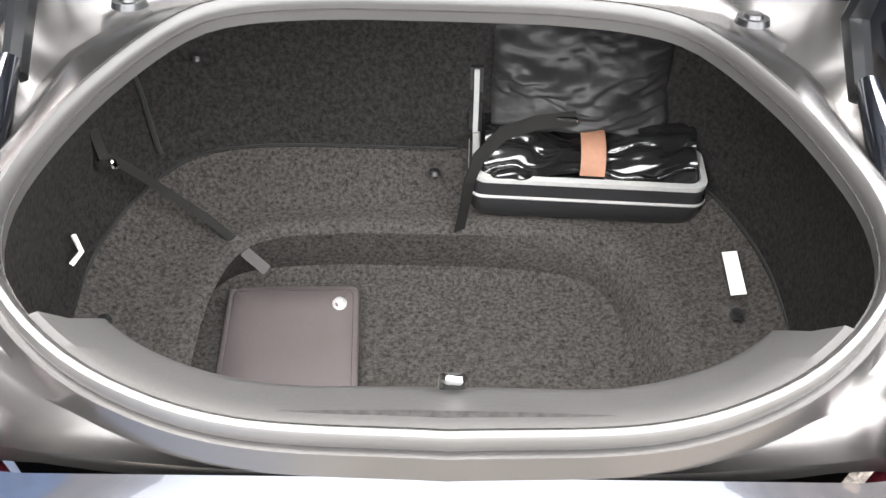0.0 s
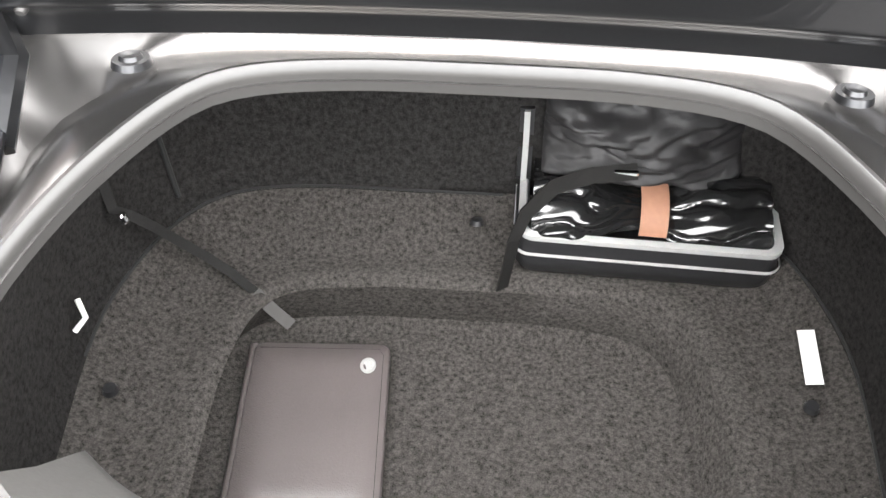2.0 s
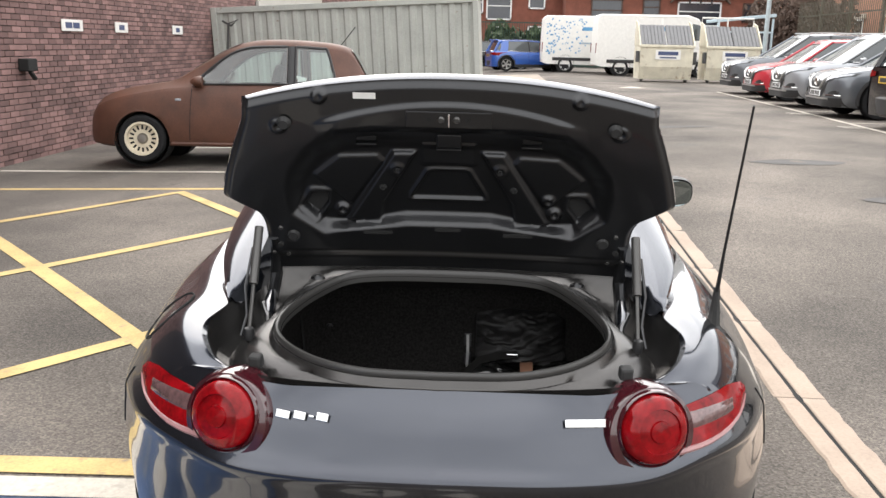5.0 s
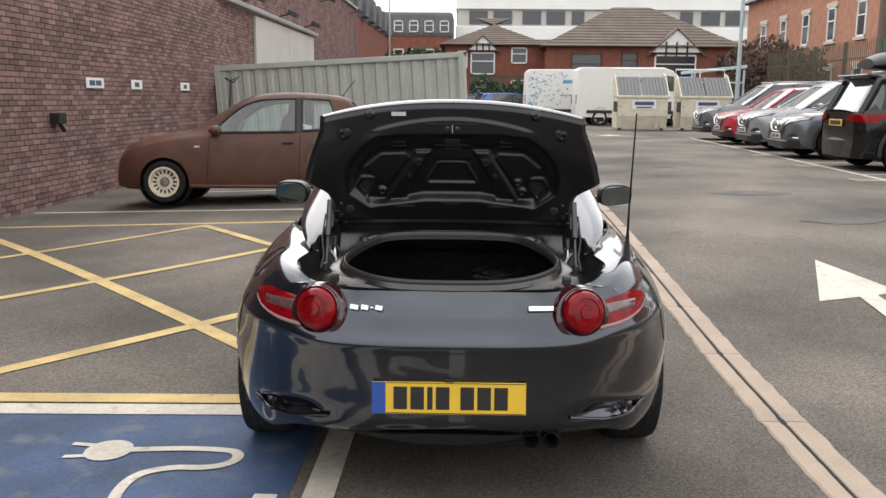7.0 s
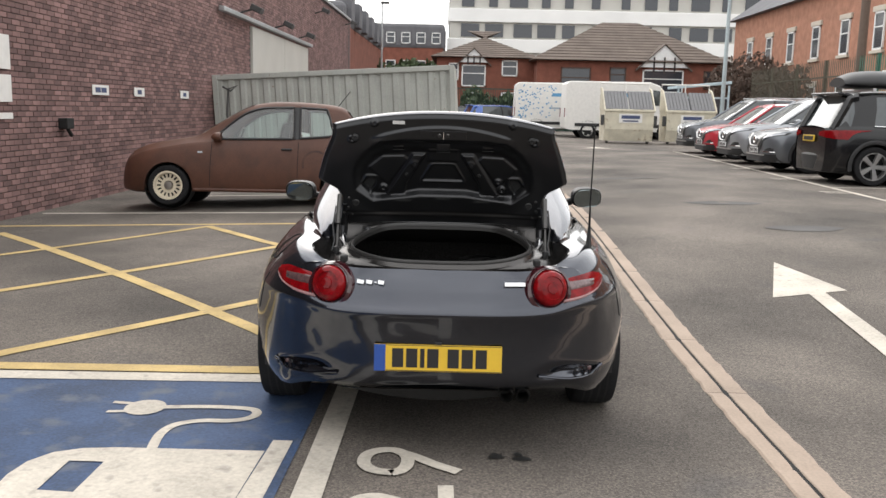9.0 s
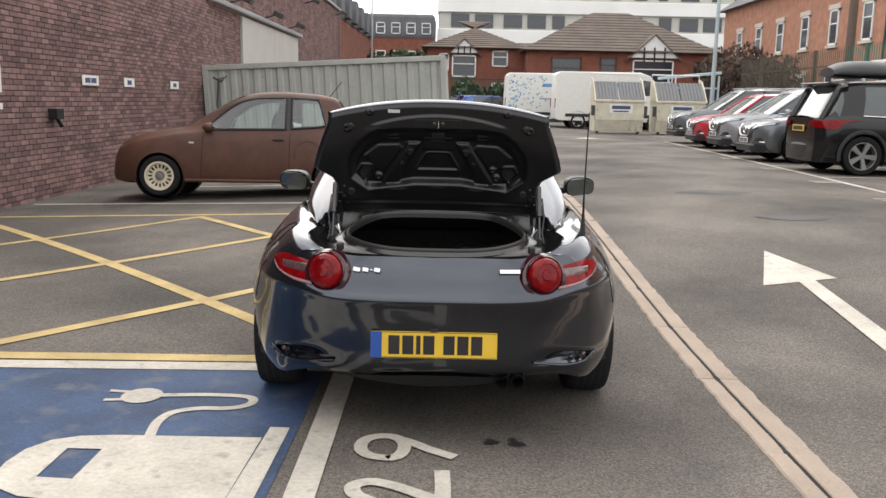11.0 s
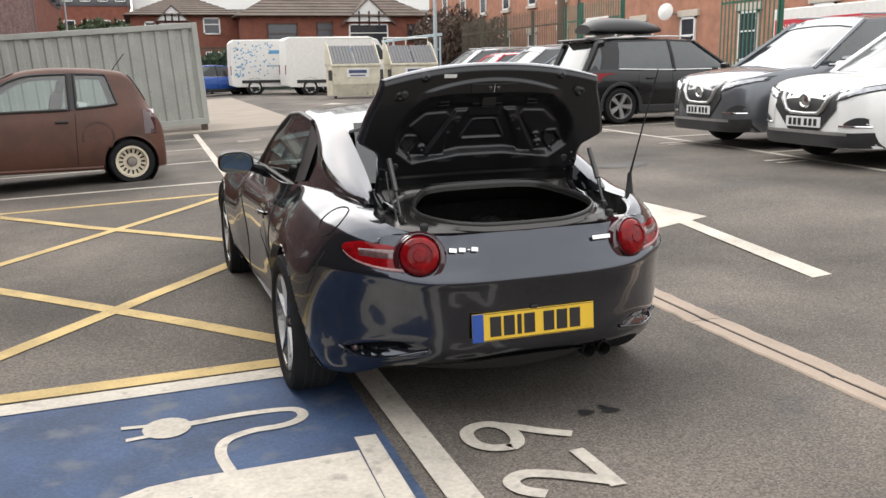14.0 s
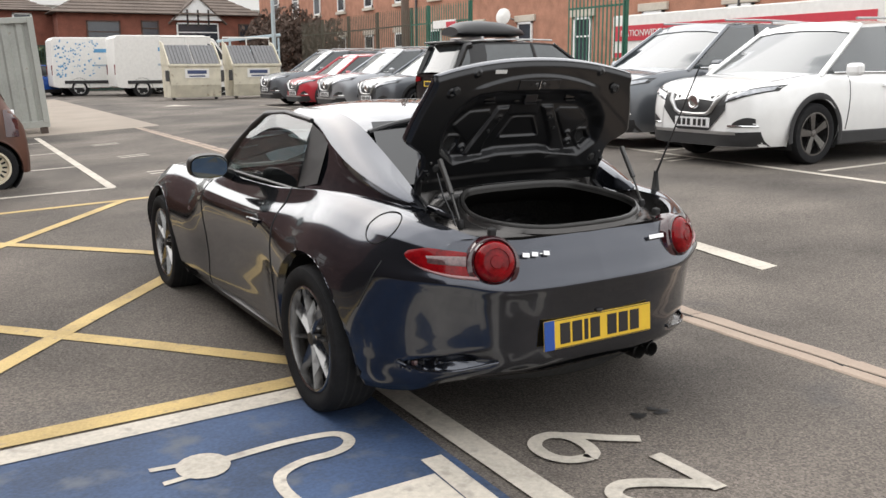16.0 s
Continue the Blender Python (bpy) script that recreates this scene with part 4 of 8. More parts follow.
S_DOOR0, S_DOOR1 = s_of_y(1.27), s_of_y(2.38)
for side in (-1, 1):
    panel("rear_quarter", 0.0, S_DOOR0, T_ROWS, side, "dark grey rear quarter with swollen wheel arch")
    door = panel("door", S_DOOR0, S_DOOR1, T_ROWS, side)
    panel("front_wing", S_DOOR1, 1.0, T_ROWS, side)
    # Shut lines
    for s in (S_DOOR0, S_DOOR1):
        pts = [skin(s, 0.06 + 1.9 * k / 40) for k in range(41)]
        part("shut_line", Shape().tube([(p.x * side * 1.0008, p.y, p.z + 0.0005) for p in pts], 0.0032, 6), BLACK_PLASTIC, car)
    pts = [skin(S_DOOR0 + (S_DOOR1 - S_DOOR0) * k / 30, 0.06) for k in range(31)]
    part("shut_line", Shape().tube([(p.x * side, p.y, p.z) for p in pts], 0.003, 6), BLACK_PLASTIC, car)
    pts = [Vector(skin(s_of_y(2.38) + (1 - s_of_y(2.38)) * k / 40 * 0.93, 1.12)) for k in range(41)]
    part("shut_line", Shape().tube([(p.x * side, p.y, p.z + 0.001) for p in pts], 0.003, 6), BLACK_PLASTIC, car)
    # Seam between bumper and quarter
    pts = [skin(lerp(s_of_y(0.31), s_of_y(0.40), k / 14), lerp(0.86, 0.55, k / 14)) for k in range(15)]
    part("shut_line", Shape().tube([(p.x * side * 1.001, p.y, p.z) for p in pts], 0.0018, 6), BLACK_PLASTIC, car)
    # Wheel wells and arch lips
    for cy, cz in (REAR_WHEEL, FRONT_WHEEL):
        rows = []
        for x in (0.86, 0.60, 0.54):
            rows.append([((x if x < 0.8 else 0.80) * side, cy + (ARCH_R + 0.005) * math.cos(a), cz + (ARCH_R + 0.005) * math.sin(a)) for a in (radians(-8 + 196 * i / 28) for i in range(29))])
        part("wheel_well", Shape().rings(rows, closed=False), BLACK_PLASTIC, car)
        part("well_wall", Shape().prism([(cy + (ARCH_R + 0.015) * math.cos(a), cz + (ARCH_R + 0.015) * math.sin(a)) for a in (radians(-8 + 196 * i / 24) for i in range(25))], 0.01, Matrix(((0, 0, 1, 0.54 * side), (1, 0, 0, 0), (0, 1, 0, 0), (0, 0, 0, 1)))), BLACK_PLASTIC, car)
        lipo, lipi = [], []
        for i in range(37):
            a = radians(-8 + 196 * i / 36)
            y, z = cy + ARCH_R * math.cos(a), cz + ARCH_R * math.sin(a)
            k = s_of_y(y)
            t = (z - table(LOW, y)) / (table(TOP, y) - table(LOW, y))
            p = body(k, max(0.0, min(1.0, t)))
            lipo.append((p.x * side, y, z))
            lipi.append(((p.x - 0.03) * side, cy + (ARCH_R - 0.014) * math.cos(a), cz + (ARCH_R - 0.014) * math.sin(a)))
        part("arch_lip", Shape().rings([lipo, lipi], closed=False), GREY_PAINT, car, smooth=True)
    # Sill
    part("sill", Shape().rings([[(x * side, y, z) for x, z in ((0.70, 0.15), (0.765, 0.16), (0.775, 0.19), (0.72, 0.22))] for y in (1.17, 1.5, 2.2, 2.86)], True, True, True), BLACK_PLASTIC, car, "black side sill")
part("underbody", Shape().box((0, 2.1, 0.20), (1.1, 2.9, 0.06), None, 0.02), BLACK_PLASTIC, car, "black underbody and rear valance")
val = Shape().rings([[(0.44 * k / 12, table([(0, 0.03), (6, 0.06), (12, 0.2)], abs(k)), 0.29 - 0.05 * (abs(k) / 12) ** 2), (0.42 * k / 12, 0.12 + 0.16 * (abs(k) / 12) ** 2, 0.215)] for k in range(-12, 13)], closed=False)
part("diffuser", val, DARK_GAP, car, "black lower diffuser")


# ---- wheels ----
def wheel(cx, cy, side):
    m = Matrix.Translation((cx, cy, REAR_WHEEL[1])) @ pose(0, 0, 0, 0, 90 * side, 0)
    wo = new("wheel")
    wo.empty_display_size = 0.05
    wo.parent = car
    w, r = 0.205, WHEEL_R
    prof = [(0.218, -0.08), (0.235, -0.095), (0.27, -0.103), (0.295, -0.095), (r - 0.002, -0.075), (r, -0.04), (r, 0.04), (r - 0.002, 0.075), (0.295, 0.095), (0.27, 0.103), (0.235, 0.095), (0.218, 0.08)]
    part("tyre", Shape().lathe(prof, m, 48), TYRE, wo, smooth=True)
    gr = Shape()
    for h in (-0.05, -0.017, 0.017, 0.05):
        gr.lathe([(r + 0.0006, h - 0.005), (r + 0.0006, h + 0.005)], m, 48)
    part("tread_groove", gr, DARK_GAP, wo)
    part("rim", Shape().lathe([(0.222, 0.088), (0.216, 0.092), (0.208, 0.088), (0.202, 0.06), (0.196, 0.0), (0.198, -0.08)], m, 48), RIM_DARK, wo, smooth=True)
    part("brake_disc", Shape().lathe([(0.0, 0.012), (0.14, 0.012), (0.14, -0.01), (0.0, -0.01)], m, 32), DISC, wo)
    part("barrel_back", Shape().lathe([(0.0, -0.04), (0.205, -0.04)], m, 32), BLACK_PLASTIC, wo)
    for k in range(8):
        a = 2 * math.pi * k / 8 + 0.2
        mm = m @ pose(0, 0, 0, 0, 0, math.degrees(a))
        wide = 0.017 if k % 2 else 0.013
        sp = Shape().rings([[mm @ Vector(p) for p in ring] for ring in (
            [(0.03, -0.014, 0.045), (0.03, 0.014, 0.045), (0.03, 0.0, 0.080)],
            [(0.10, -wide, 0.045), (0.10, wide, 0.045), (0.10, 0.0, 0.084)],
            [(0.16, -0.7 * wide, 0.048), (0.16, 0.7 * wide, 0.048), (0.16, 0.0, 0.088)],
            [(0.207, -0.007, 0.055), (0.207, 0.007, 0.055), (0.207, 0.0, 0.090)])], True, True, True)
        part("spoke", sp, RIM_DARK, wo)
    part("hub_cap", Shape().lathe([(0.0, 0.083), (0.028, 0.08), (0.032, 0.07), (0.04, 0.05)], m, 20), BLACK_PLASTIC, wo, smooth=True)
    for k in range(5):
        a = 2 * math.pi * k / 5
        part("wheel_nut", Shape().lathe([(0.0, 0.075), (0.008, 0.074), (0.009, 0.06)], m @ pose(0.048 * math.cos(a), 0.048 * math.sin(a), 0), 8), CHROME, wo)
    part("caliper", Shape().box((cx - 0.01 * side, cy + 0.13, REAR_WHEEL[1] + 0.03), (0.07, 0.07, 0.16), None, 0.012), BLACK_PLASTIC, wo)


for side in (-1, 1):
    wheel(0.752 * side, REAR_WHEEL[0], side)
    wheel(0.748 * side, FRONT_WHEEL[0], side)

# ---- boot opening: gutter, seal and carpeted tub ----
SEAL = [(0, 0.085), (0.15, 0.092), (0.245, 0.12), (0.315, 0.165), (0.365, 0.225), (0.378, 0.29), (0.362, 0.36), (0.325, 0.44), (0.27, 0.515), (0.215, 0.545), (0.12, 0.558), (0, 0.56)]
LIDHOLE = [(0, 0.064), (0.20, 0.070), (0.38, 0.092), (0.475, 0.135), (0.53, 0.22), (0.548, 0.30), (0.54, 0.36), (0.515, 0.41), (0.50, 0.46), (0.495, 0.53), (0.49, 0.62), (0.30, 0.655), (0, 0.665)]


def loop(half, n=48):
    """A closed loop from a half outline, mirrored; points at even steps of arc length."""
    pts = [Vector((table([(i, p[0]) for i, p in enumerate(half)], u), table([(i, p[1]) for i, p in enumerate(half)], u), 0)) for u in spread(0, len(half) - 1, 240)]
    d = [0.0]
    for a, b in zip(pts, pts[1:]):
        d.append(d[-1] + (b - a).length)
    out = []
    for k in range(n + 1):
        want = d[-1] * k / n
        i = max(0, min(len(d) - 2, next((j for j in range(len(d) - 1) if d[j + 1] >= want), len(d) - 2)))
        f = (want - d[i]) / max(1e-9, d[i + 1] - d[i])
        out.append(pts[i].lerp(pts[i + 1], f))
    return out + [Vector((-p.x, p.y, 0)) for p in out[-2:0:-1]]


def seal_z(y):
    return 0.806 + 0.195 * (y - 0.08)


def grow(pts, d):
    """Push a loop outward by d in plan."""
    n = len(pts)
    out = []
    for i, p in enumerate(pts):
        t = (pts[(i + 1) % n] - pts[i - 1]).normalized()
        out.append(p + Vector((t.y, -t.x, 0)) * d)
    return out


def lid_z(y):
    return table([(0.06, 0.787), (0.12, 0.80), (0.22, 0.825), (0.30, 0.842), (0.40, 0.862), (0.50, 0.872), (0.66, 0.90)], y)


seal_loop, hole_loop = loop(SEAL), loop(LIDHOLE)


def gutter_row(u, dz):
    return [(lerp(a.x, b.x, u), lerp(a.y, b.y, u), dz(lerp(a.x, b.x, u), lerp(a.y, b.y, u))) for a, b in zip(hole_loop, seal_loop)]


wave = lambda x, y: 0.010 * math.sin(9 * y + 14 * abs(x)) * smooth01(0.2, 0.45, abs(x))
gut = [[(p.x, p.y, lid_z(p.y) + 0.002) for p in hole_loop]]
gut.append([(p.x, p.y, lid_z(p.y) - 0.012) for p in grow(hole_loop, -0.004)])
gut.append(gutter_row(0.10, lambda x, y: lid_z(y) - 0.012 - 0.045 * smooth01(0.30, 0.44, abs(x)) - 0.008))
gut.append(gutter_row(0.28, lambda x, y: lid_z(y) - 0.022 - 0.055 * smooth01(0.30, 0.44, abs(x)) + wave(x, y)))
gut.append(gutter_row(0.50, lambda x, y: lerp(lid_z(y), seal_z(y), 0.6) - 0.022 - 0.018 * smooth01(0.30, 0.44, abs(x)) + wave(x, y)))
gut.append(gutter_row(0.72, lambda x, y: seal_z(y) - 0.016))
gut.append([(p.x, p.y, seal_z(p.y) - 0.014) for p in grow(seal_loop, 0.024)])
gut.append([(p.x, p.y, seal_z(p.y) + 0.002) for p in grow(seal_loop, 0.017)])
gut.append([(p.x, p.y, seal_z(p.y) - 0.002) for p in grow(seal_loop, -0.004)])
hole_side = [(p.y, p.x) for p in hole_loop[:49] if p.x > 0.35 and p.y < 0.61]
hole_side = sorted(hole_side)
for side in (-1, 1):
    strip = []
    for k in range(61):
        a = inner(lerp(s_of_y(0.10), s_of_y(0.95), k / 60))
        y = min(a.y, 0.605)
        b = Vector((table(hole_side, y), y, lid_z(y) + 0.001)) if a.y < 0.62 else Vector((0.49, a.y, 0.895))
        mid = a.lerp(b, 0.5) - Vector((0, 0, 0.03 * smooth01(0.36, 0.5, a.y)))
        strip.append([(q.x * side, q.y, q.z) for q in (a, a.lerp(mid, 0.5), mid, b)])
    part("wing_edge", Shape().rings(strip, closed=False), GREY_PAINT, car, smooth=True, angle=60)
part("boot_gutter", Shape().rings(gut), SATIN_PAINT, car, "painted sheet-metal gutter round the boot opening", smooth=True, angle=50)
sl = [Vector((p.x, p.y, seal_z(p.y) + 0.010)) for p in grow(seal_loop, 0.004)]
sl_rows = []
nn = len(sl)
for i in range(nn):
    t = (sl[(i + 1) % nn] - sl[i - 1]).normalized()
    o = Vector((t.y, -t.x, 0)).normalized()
    sl_rows.append([sl[i] + o * dx + Vector((0, 0, dz)) for dx, dz in ((0.006, -0.012), (0.007, -0.002), (0.004, 0.003), (-0.001, 0.004), (-0.005, 0.0), (-0.006, -0.008), (-0.006, -0.026), (-0.003, -0.026))])
sl_rows.append(sl_rows[0])
part("boot_seal", Shape().rings(sl_rows), SEAL_RUBBER, car, "grey rubber seal round the boot opening", smooth=True)

TUB = [
    ([(0, 0.30), (0.1, 0.31), (0.15, 0.36), (0.16, 0.45), (0.15, 0.54), (0.1, 0.58), (0, 0.58)], 0.350, 0.0),
    ([(0, 0.215), (0.20, 0.22), (0.275, 0.26), (0.306, 0.40), (0.303, 0.568), (0.262, 0.668), (0.15, 0.697), (0, 0.70)], 0.352, 0.0),
    ([(0, 0.195), (0.21, 0.20), (0.29, 0.25), (0.326, 0.40), (0.323, 0.584), (0.279, 0.686), (0.15, 0.716), (0, 0.719)], 0.364, 0.0),
    ([(0, 0.180), (0.22, 0.185), (0.305, 0.24), (0.316, 0.40), (0.313, 0.578), (0.270, 0.679), (0.15, 0.708), (0, 0.711)], 0.440, 0.0),
    ([(0, 0.175), (0.23, 0.18), (0.32, 0.235), (0.328, 0.40), (0.325, 0.588), (0.279, 0.689), (0.15, 0.719), (0, 0.722)], 0.452, 0.0),
    ([(0, 0.173), (0.235, 0.178), (0.335, 0.235), (0.345, 0.40), (0.342, 0.592), (0.293, 0.705), (0.15, 0.738), (0, 0.742)], 0.4525, 0.0),
    ([(0, 0.170), (0.25, 0.175), (0.355, 0.235), (0.37, 0.40), (0.367, 0.598), (0.315, 0.722), (0.17, 0.757), (0, 0.760)], 0.448, 0.004),
    ([(0, 0.165), (0.27, 0.17), (0.39, 0.235), (0.425, 0.40), (0.425, 0.60), (0.35, 0.748), (0.20, 0.783), (0, 0.786)], 0.458, 0.014),
    ([(0, 0.160), (0.30, 0.165), (0.43, 0.235), (0.462, 0.40), (0.468, 0.60), (0.40, 0.765), (0.28, 0.825), (0, 0.83)], 0.482, 0.030),
    ([(0, 0.155), (0.31, 0.16), (0.44, 0.235), (0.468, 0.40), (0.473, 0.60), (0.41, 0.775), (0.29, 0.84), (0, 0.845)], 0.515, 0.030),
    ([(0, 0.135), (0.31, 0.14), (0.43, 0.22), (0.462, 0.40), (0.466, 0.60), (0.42, 0.80), (0.30, 0.895), (0, 0.90)], 0.64, 0.03),
    ([(0, 0.115), (0.29, 0.12), (0.40, 0.20), (0.440, 0.36), (0.445, 0.56), (0.41, 0.76), (0.30, 0.88), (0, 0.89)], 0.775, 0.0),
    ([(0, 0.115), (0.28, 0.12), (0.39, 0.20), (0.43, 0.34), (0.42, 0.50), (0.36, 0.62), (0.28, 0.68), (0, 0.70)], 0.80, 0.04),
]
tub_rows = []
for half, z, back in TUB:
    notch = 0.016 if 0.455 < z < 0.50 else 0.0
    row = []
    for p in loop(half, 90):
        cut = notch * smooth01(-0.062, -0.048, p.x) * smooth01(0.5, 0.7, p.y)
        row.append((p.x - 0.035 * smooth01(0.0, 0.1, 0.45 - z), p.y + cut, z + back * smooth01(0.4, 0.85, p.y) - 0.4 * cut))
    tub_rows.append(row)
tub_rows.append([(p.x, p.y, seal_z(p.y) - 0.012) for p in grow(loop(SEAL, 90), 0.003)])
part("boot_lining", Shape().rings(tub_rows[:9], True, True), CARPET, car, "charcoal moulded carpet lining of the boot", smooth=True, angle=48)
# Wall lining is the same carpet, its colour darkened for the shade there.
part("side_lining", Shape().rings(tub_rows[8:], True), material("shade_darkened_lining", (0.0175, 0.0165, 0.016), 0.97, vary=0.7, scale=150, fine=460, bump=0.5, bump_dist=0.0008, spec=0.1), car, "boot wall panels in a carpet tone darkened for shade", smooth=True, angle=48)
# Crease line and side seam of the lining
cr = [Vector((p.x, p.y, 0.487 + 0.030 * smooth01(0.4, 0.85, p.y))) for p in loop(TUB[8][0], 40)]
part("lining_seam", Shape().tube(sorted([p for p in cr if p.y > 0.5 and p.x < 0.05], key=lambda q: (q.x, q.y)), 0.0024, 6), DARK_GAP, car)
part("lining_seam", Shape().tube(sorted([p for p in cr if p.x > 0.36 and p.y > 0.3], key=lambda q: q.y), 0.0024, 6), DARK_GAP, car)
for x in (-0.425, -0.41):
    part("lining_seam", Shape().tube([(x, 0.762, 0.545), (x - 0.012, 0.775, 0.64), (x - 0.02, 0.76, 0.765)], 0.004, 6), DARK_GAP, car)
for x, y, z in ((-0.431, 0.485, 0.483), (0.414, 0.521, 0.478), (-0.355, 0.845, 0.66), (0.0, 0.79, 0.50)):
    part("lining_clip", Shape().lathe([(0.0, 0.004), (0.008, 0.003), (0.010, -0.004)], pose(x, y, z, -15 if y > 0.6 else 0, 0, 0), 14), BLACK_PLASTIC, car, smooth=True)
lb = pose(0.4235, 0.588, 0.490, 3, -14, -5)
part("sticker", Shape().box((0, 0, 0), (0.021, 0.082, 0.0012)), WHITE_PANEL, car, "white paper sticker on the carpet").matrix_basis = lb
part("luggage_hook", Shape().tube([(-0.464, 0.543, 0.578), (-0.452, 0.527, 0.565), (-0.464, 0.515, 0.553)], 0.0035, 6), WHITE_PANEL, car, "white tie hook")
part("striker", Shape().tube([(0.000, 0.196, 0.722), (0.000, 0.186, 0.750), (0.004, 0.178, 0.757), (0.013, 0.178, 0.757), (0.017, 0.186, 0.750), (0.017, 0.196, 0.722)], 0.0045, 8), CHROME, car, "bright latch striker", smooth=True)
part("striker_plate", Shape().box((0.0085, 0.198, 0.724), (0.024, 0.026, 0.020), pose(0, 0, 0, -40, 0, 0), 0.004), DARK_GAP, car)
front = [p for p in loop(SEAL, 96) if p.y < 0.175]
front = sorted(front, key=lambda p: p.x)
ts = [[(p.x * k, p.y + dy * (1 - 0.35 * (p.x / 0.36) ** 2), seal_z(p.y) + dz) for k, dy, dz in ((1.0, 0.004, 0.006), (0.985, 0.012, 0.004), (0.965, 0.050, -0.034), (0.945, 0.096, -0.070), (0.94, 0.108, -0.080), (0.94, 0.112, -0.092), (0.94, 0.112, -0.16))] for p in front]
part("sill_trim", Shape().rings(ts, closed=False), material("grey_sill_plastic", (0.040, 0.0385, 0.037), 0.55, vary=0.1, fine=200, bump=0.15), car, "grey plastic trim along the boot sill", smooth=True)
for side in (-1, 1):
    part("rubber_cap", Shape().lathe([(0.0, 0.004), (0.010, 0.005), (0.012, 0.001), (0.018, 0.001), (0.020, -0.006)], pose(0.345 * side, 0.60, 0.877, -8, 0, 0), 20), INNER_PAINT, car, smooth=True)
    part("bump_stop", Shape().box((0.40 * side, 0.135, 0.812), (0.03, 0.026, 0.03), pose(0, 0, 0, 8, 0, 8 * side), 0.007), RUBBER, car)
    # Hinge arm and gas strut
    part("hinge_arm", Shape().tube([(0.445 * side, 0.50, 0.84), (0.452 * side, 0.585, 0.885), (0.45 * side, 0.575, 0.95), (0.445 * side, 0.53, 1.0)], [0.014, 0.016, 0.014, 0.012], 8), INNER_PAINT, car, smooth=True)
    part("hinge_bracket", Shape().tube([(0.425 * side, 0.37, 0.832), (0.435 * side, 0.42, 0.845), (0.446 * side, 0.50, 0.856)], [0.010, 0.017, 0.013], 10), GREY_PAINT, car, smooth=True)
    part("drip_channel", Shape().tube([(0.41 * side, 0.30, 0.825), (0.425 * side, 0.37, 0.835), (0.45 * side, 0.43, 0.85)], 0.009, 8), INNER_PAINT, car, smooth=True)
    st = part("gas_strut", Shape().tube([(0.452 * side, 0.405, 1.05), (0.450 * side, 0.325, 0.93)], 0.0105, 12), STEEL, car, "grey gas strut", smooth=True)
    part("rod", Shape().tube([(0.450 * side, 0.33, 0.935), (0.449 * side, 0.268, 0.828)], 0.0045, 8), STEEL, st, smooth=True)
    part("ball_joint", Shape().lathe([(0.0, 0.018), (0.011, 0.014), (0.013, 0.0), (0.011, -0.014), (0.0, -0.018)], pose(0.449 * side, 0.268, 0.826), 12), BLACK_PLASTIC, st, smooth=True)
    part("wire", Shape().tube([(0.468 * side, 0.40, 1.0), (0.474 * side, 0.345, 0.92), (0.462 * side, 0.305, 0.86), (0.468 * side, 0.27, 0.82)], 0.0035, 6), INNER_PAINT, car)

# ---- raised boot lid, inner pressing and outer skin ----
HINGE, LEAN = Vector((0, 0.592, 0.905)), radians(24.0)
UPV, OUT = Vector((0, -math.sin(LEAN), math.cos(LEAN))), Vector((0, math.cos(LEAN), math.sin(LEAN)))
LID_W = [(0.0, 0.455), (0.10, 0.462), (0.175, 0.475), (0.215, 0.53), (0.235, 0.555), (0.26, 0.553), (0.36, 0.525), (0.46, 0.497), (0.505, 0.485), (0.56, 0.48)]
lid = new("boot_lid")
lid.parent = car
lid["label"] = "raised grey boot lid with ribbed inner pressing"


def poly_dist(p, poly):
    """Signed distance to a polygon, negative inside."""
    best, inside = 9.0, False
    for (x0, y0), (x1, y1) in zip(poly, poly[1:] + poly[:1]):
        dx, dy = x1 - x0, y1 - y0
        t = max(0, min(1, ((p[0] - x0) * dx + (p[1] - y0) * dy) / (dx * dx + dy * dy)))
        best = min(best, math.hypot(p[0] - x0 - t * dx, p[1] - y0 - t * dy))
        if (y0 > p[1]) != (y1 > p[1]) and p[0] < (x1 - x0) * (p[1] - y0) / (y1 - y0) + x0:
            inside = not inside
    return -best if inside else best


def both(half):
    """A polygon from its right half, bottom centre to top centre."""
    return half + [(-x, y) for x, y in half[::-1]]


POCKET = both([(0.10, 0.146), (0.28, 0.128), (0.315, 0.118), (0.395, 0.18), (0.405, 0.25), (0.394, 0.311), (0.347, 0.373), (0.275, 0.428), (0.186, 0.436), (0.06, 0.436)])
BASIN = both([(0.11, 0.170), (0.17, 0.156), (0.27, 0.142), (0.315, 0.150), (0.362, 0.195), (0.352, 0.262), (0.300, 0.325), (0.25, 0.345), (0.16, 0.352), (0.05, 0.352)])
MIDDLE = both([(0.07, 0.207), (0.096, 0.207), (0.094, 0.220), (0.052, 0.293), (0.04, 0.296)])
SIDE_PANEL = [(0.335, 0.279), (0.269, 0.333), (0.175, 0.336), (0.160, 0.318), (0.248, 0.192), (0.29, 0.235)]
RIB = [(0.083, 0.345), (0.135, 0.345), (0.255, 0.145), (0.172, 0.150), (0.165, 0.200)]
HOLE = [(0.302, 0.226), (0.302, 0.198), (0.331, 0.157), (0.366, 0.190), (0.342, 0.228)]


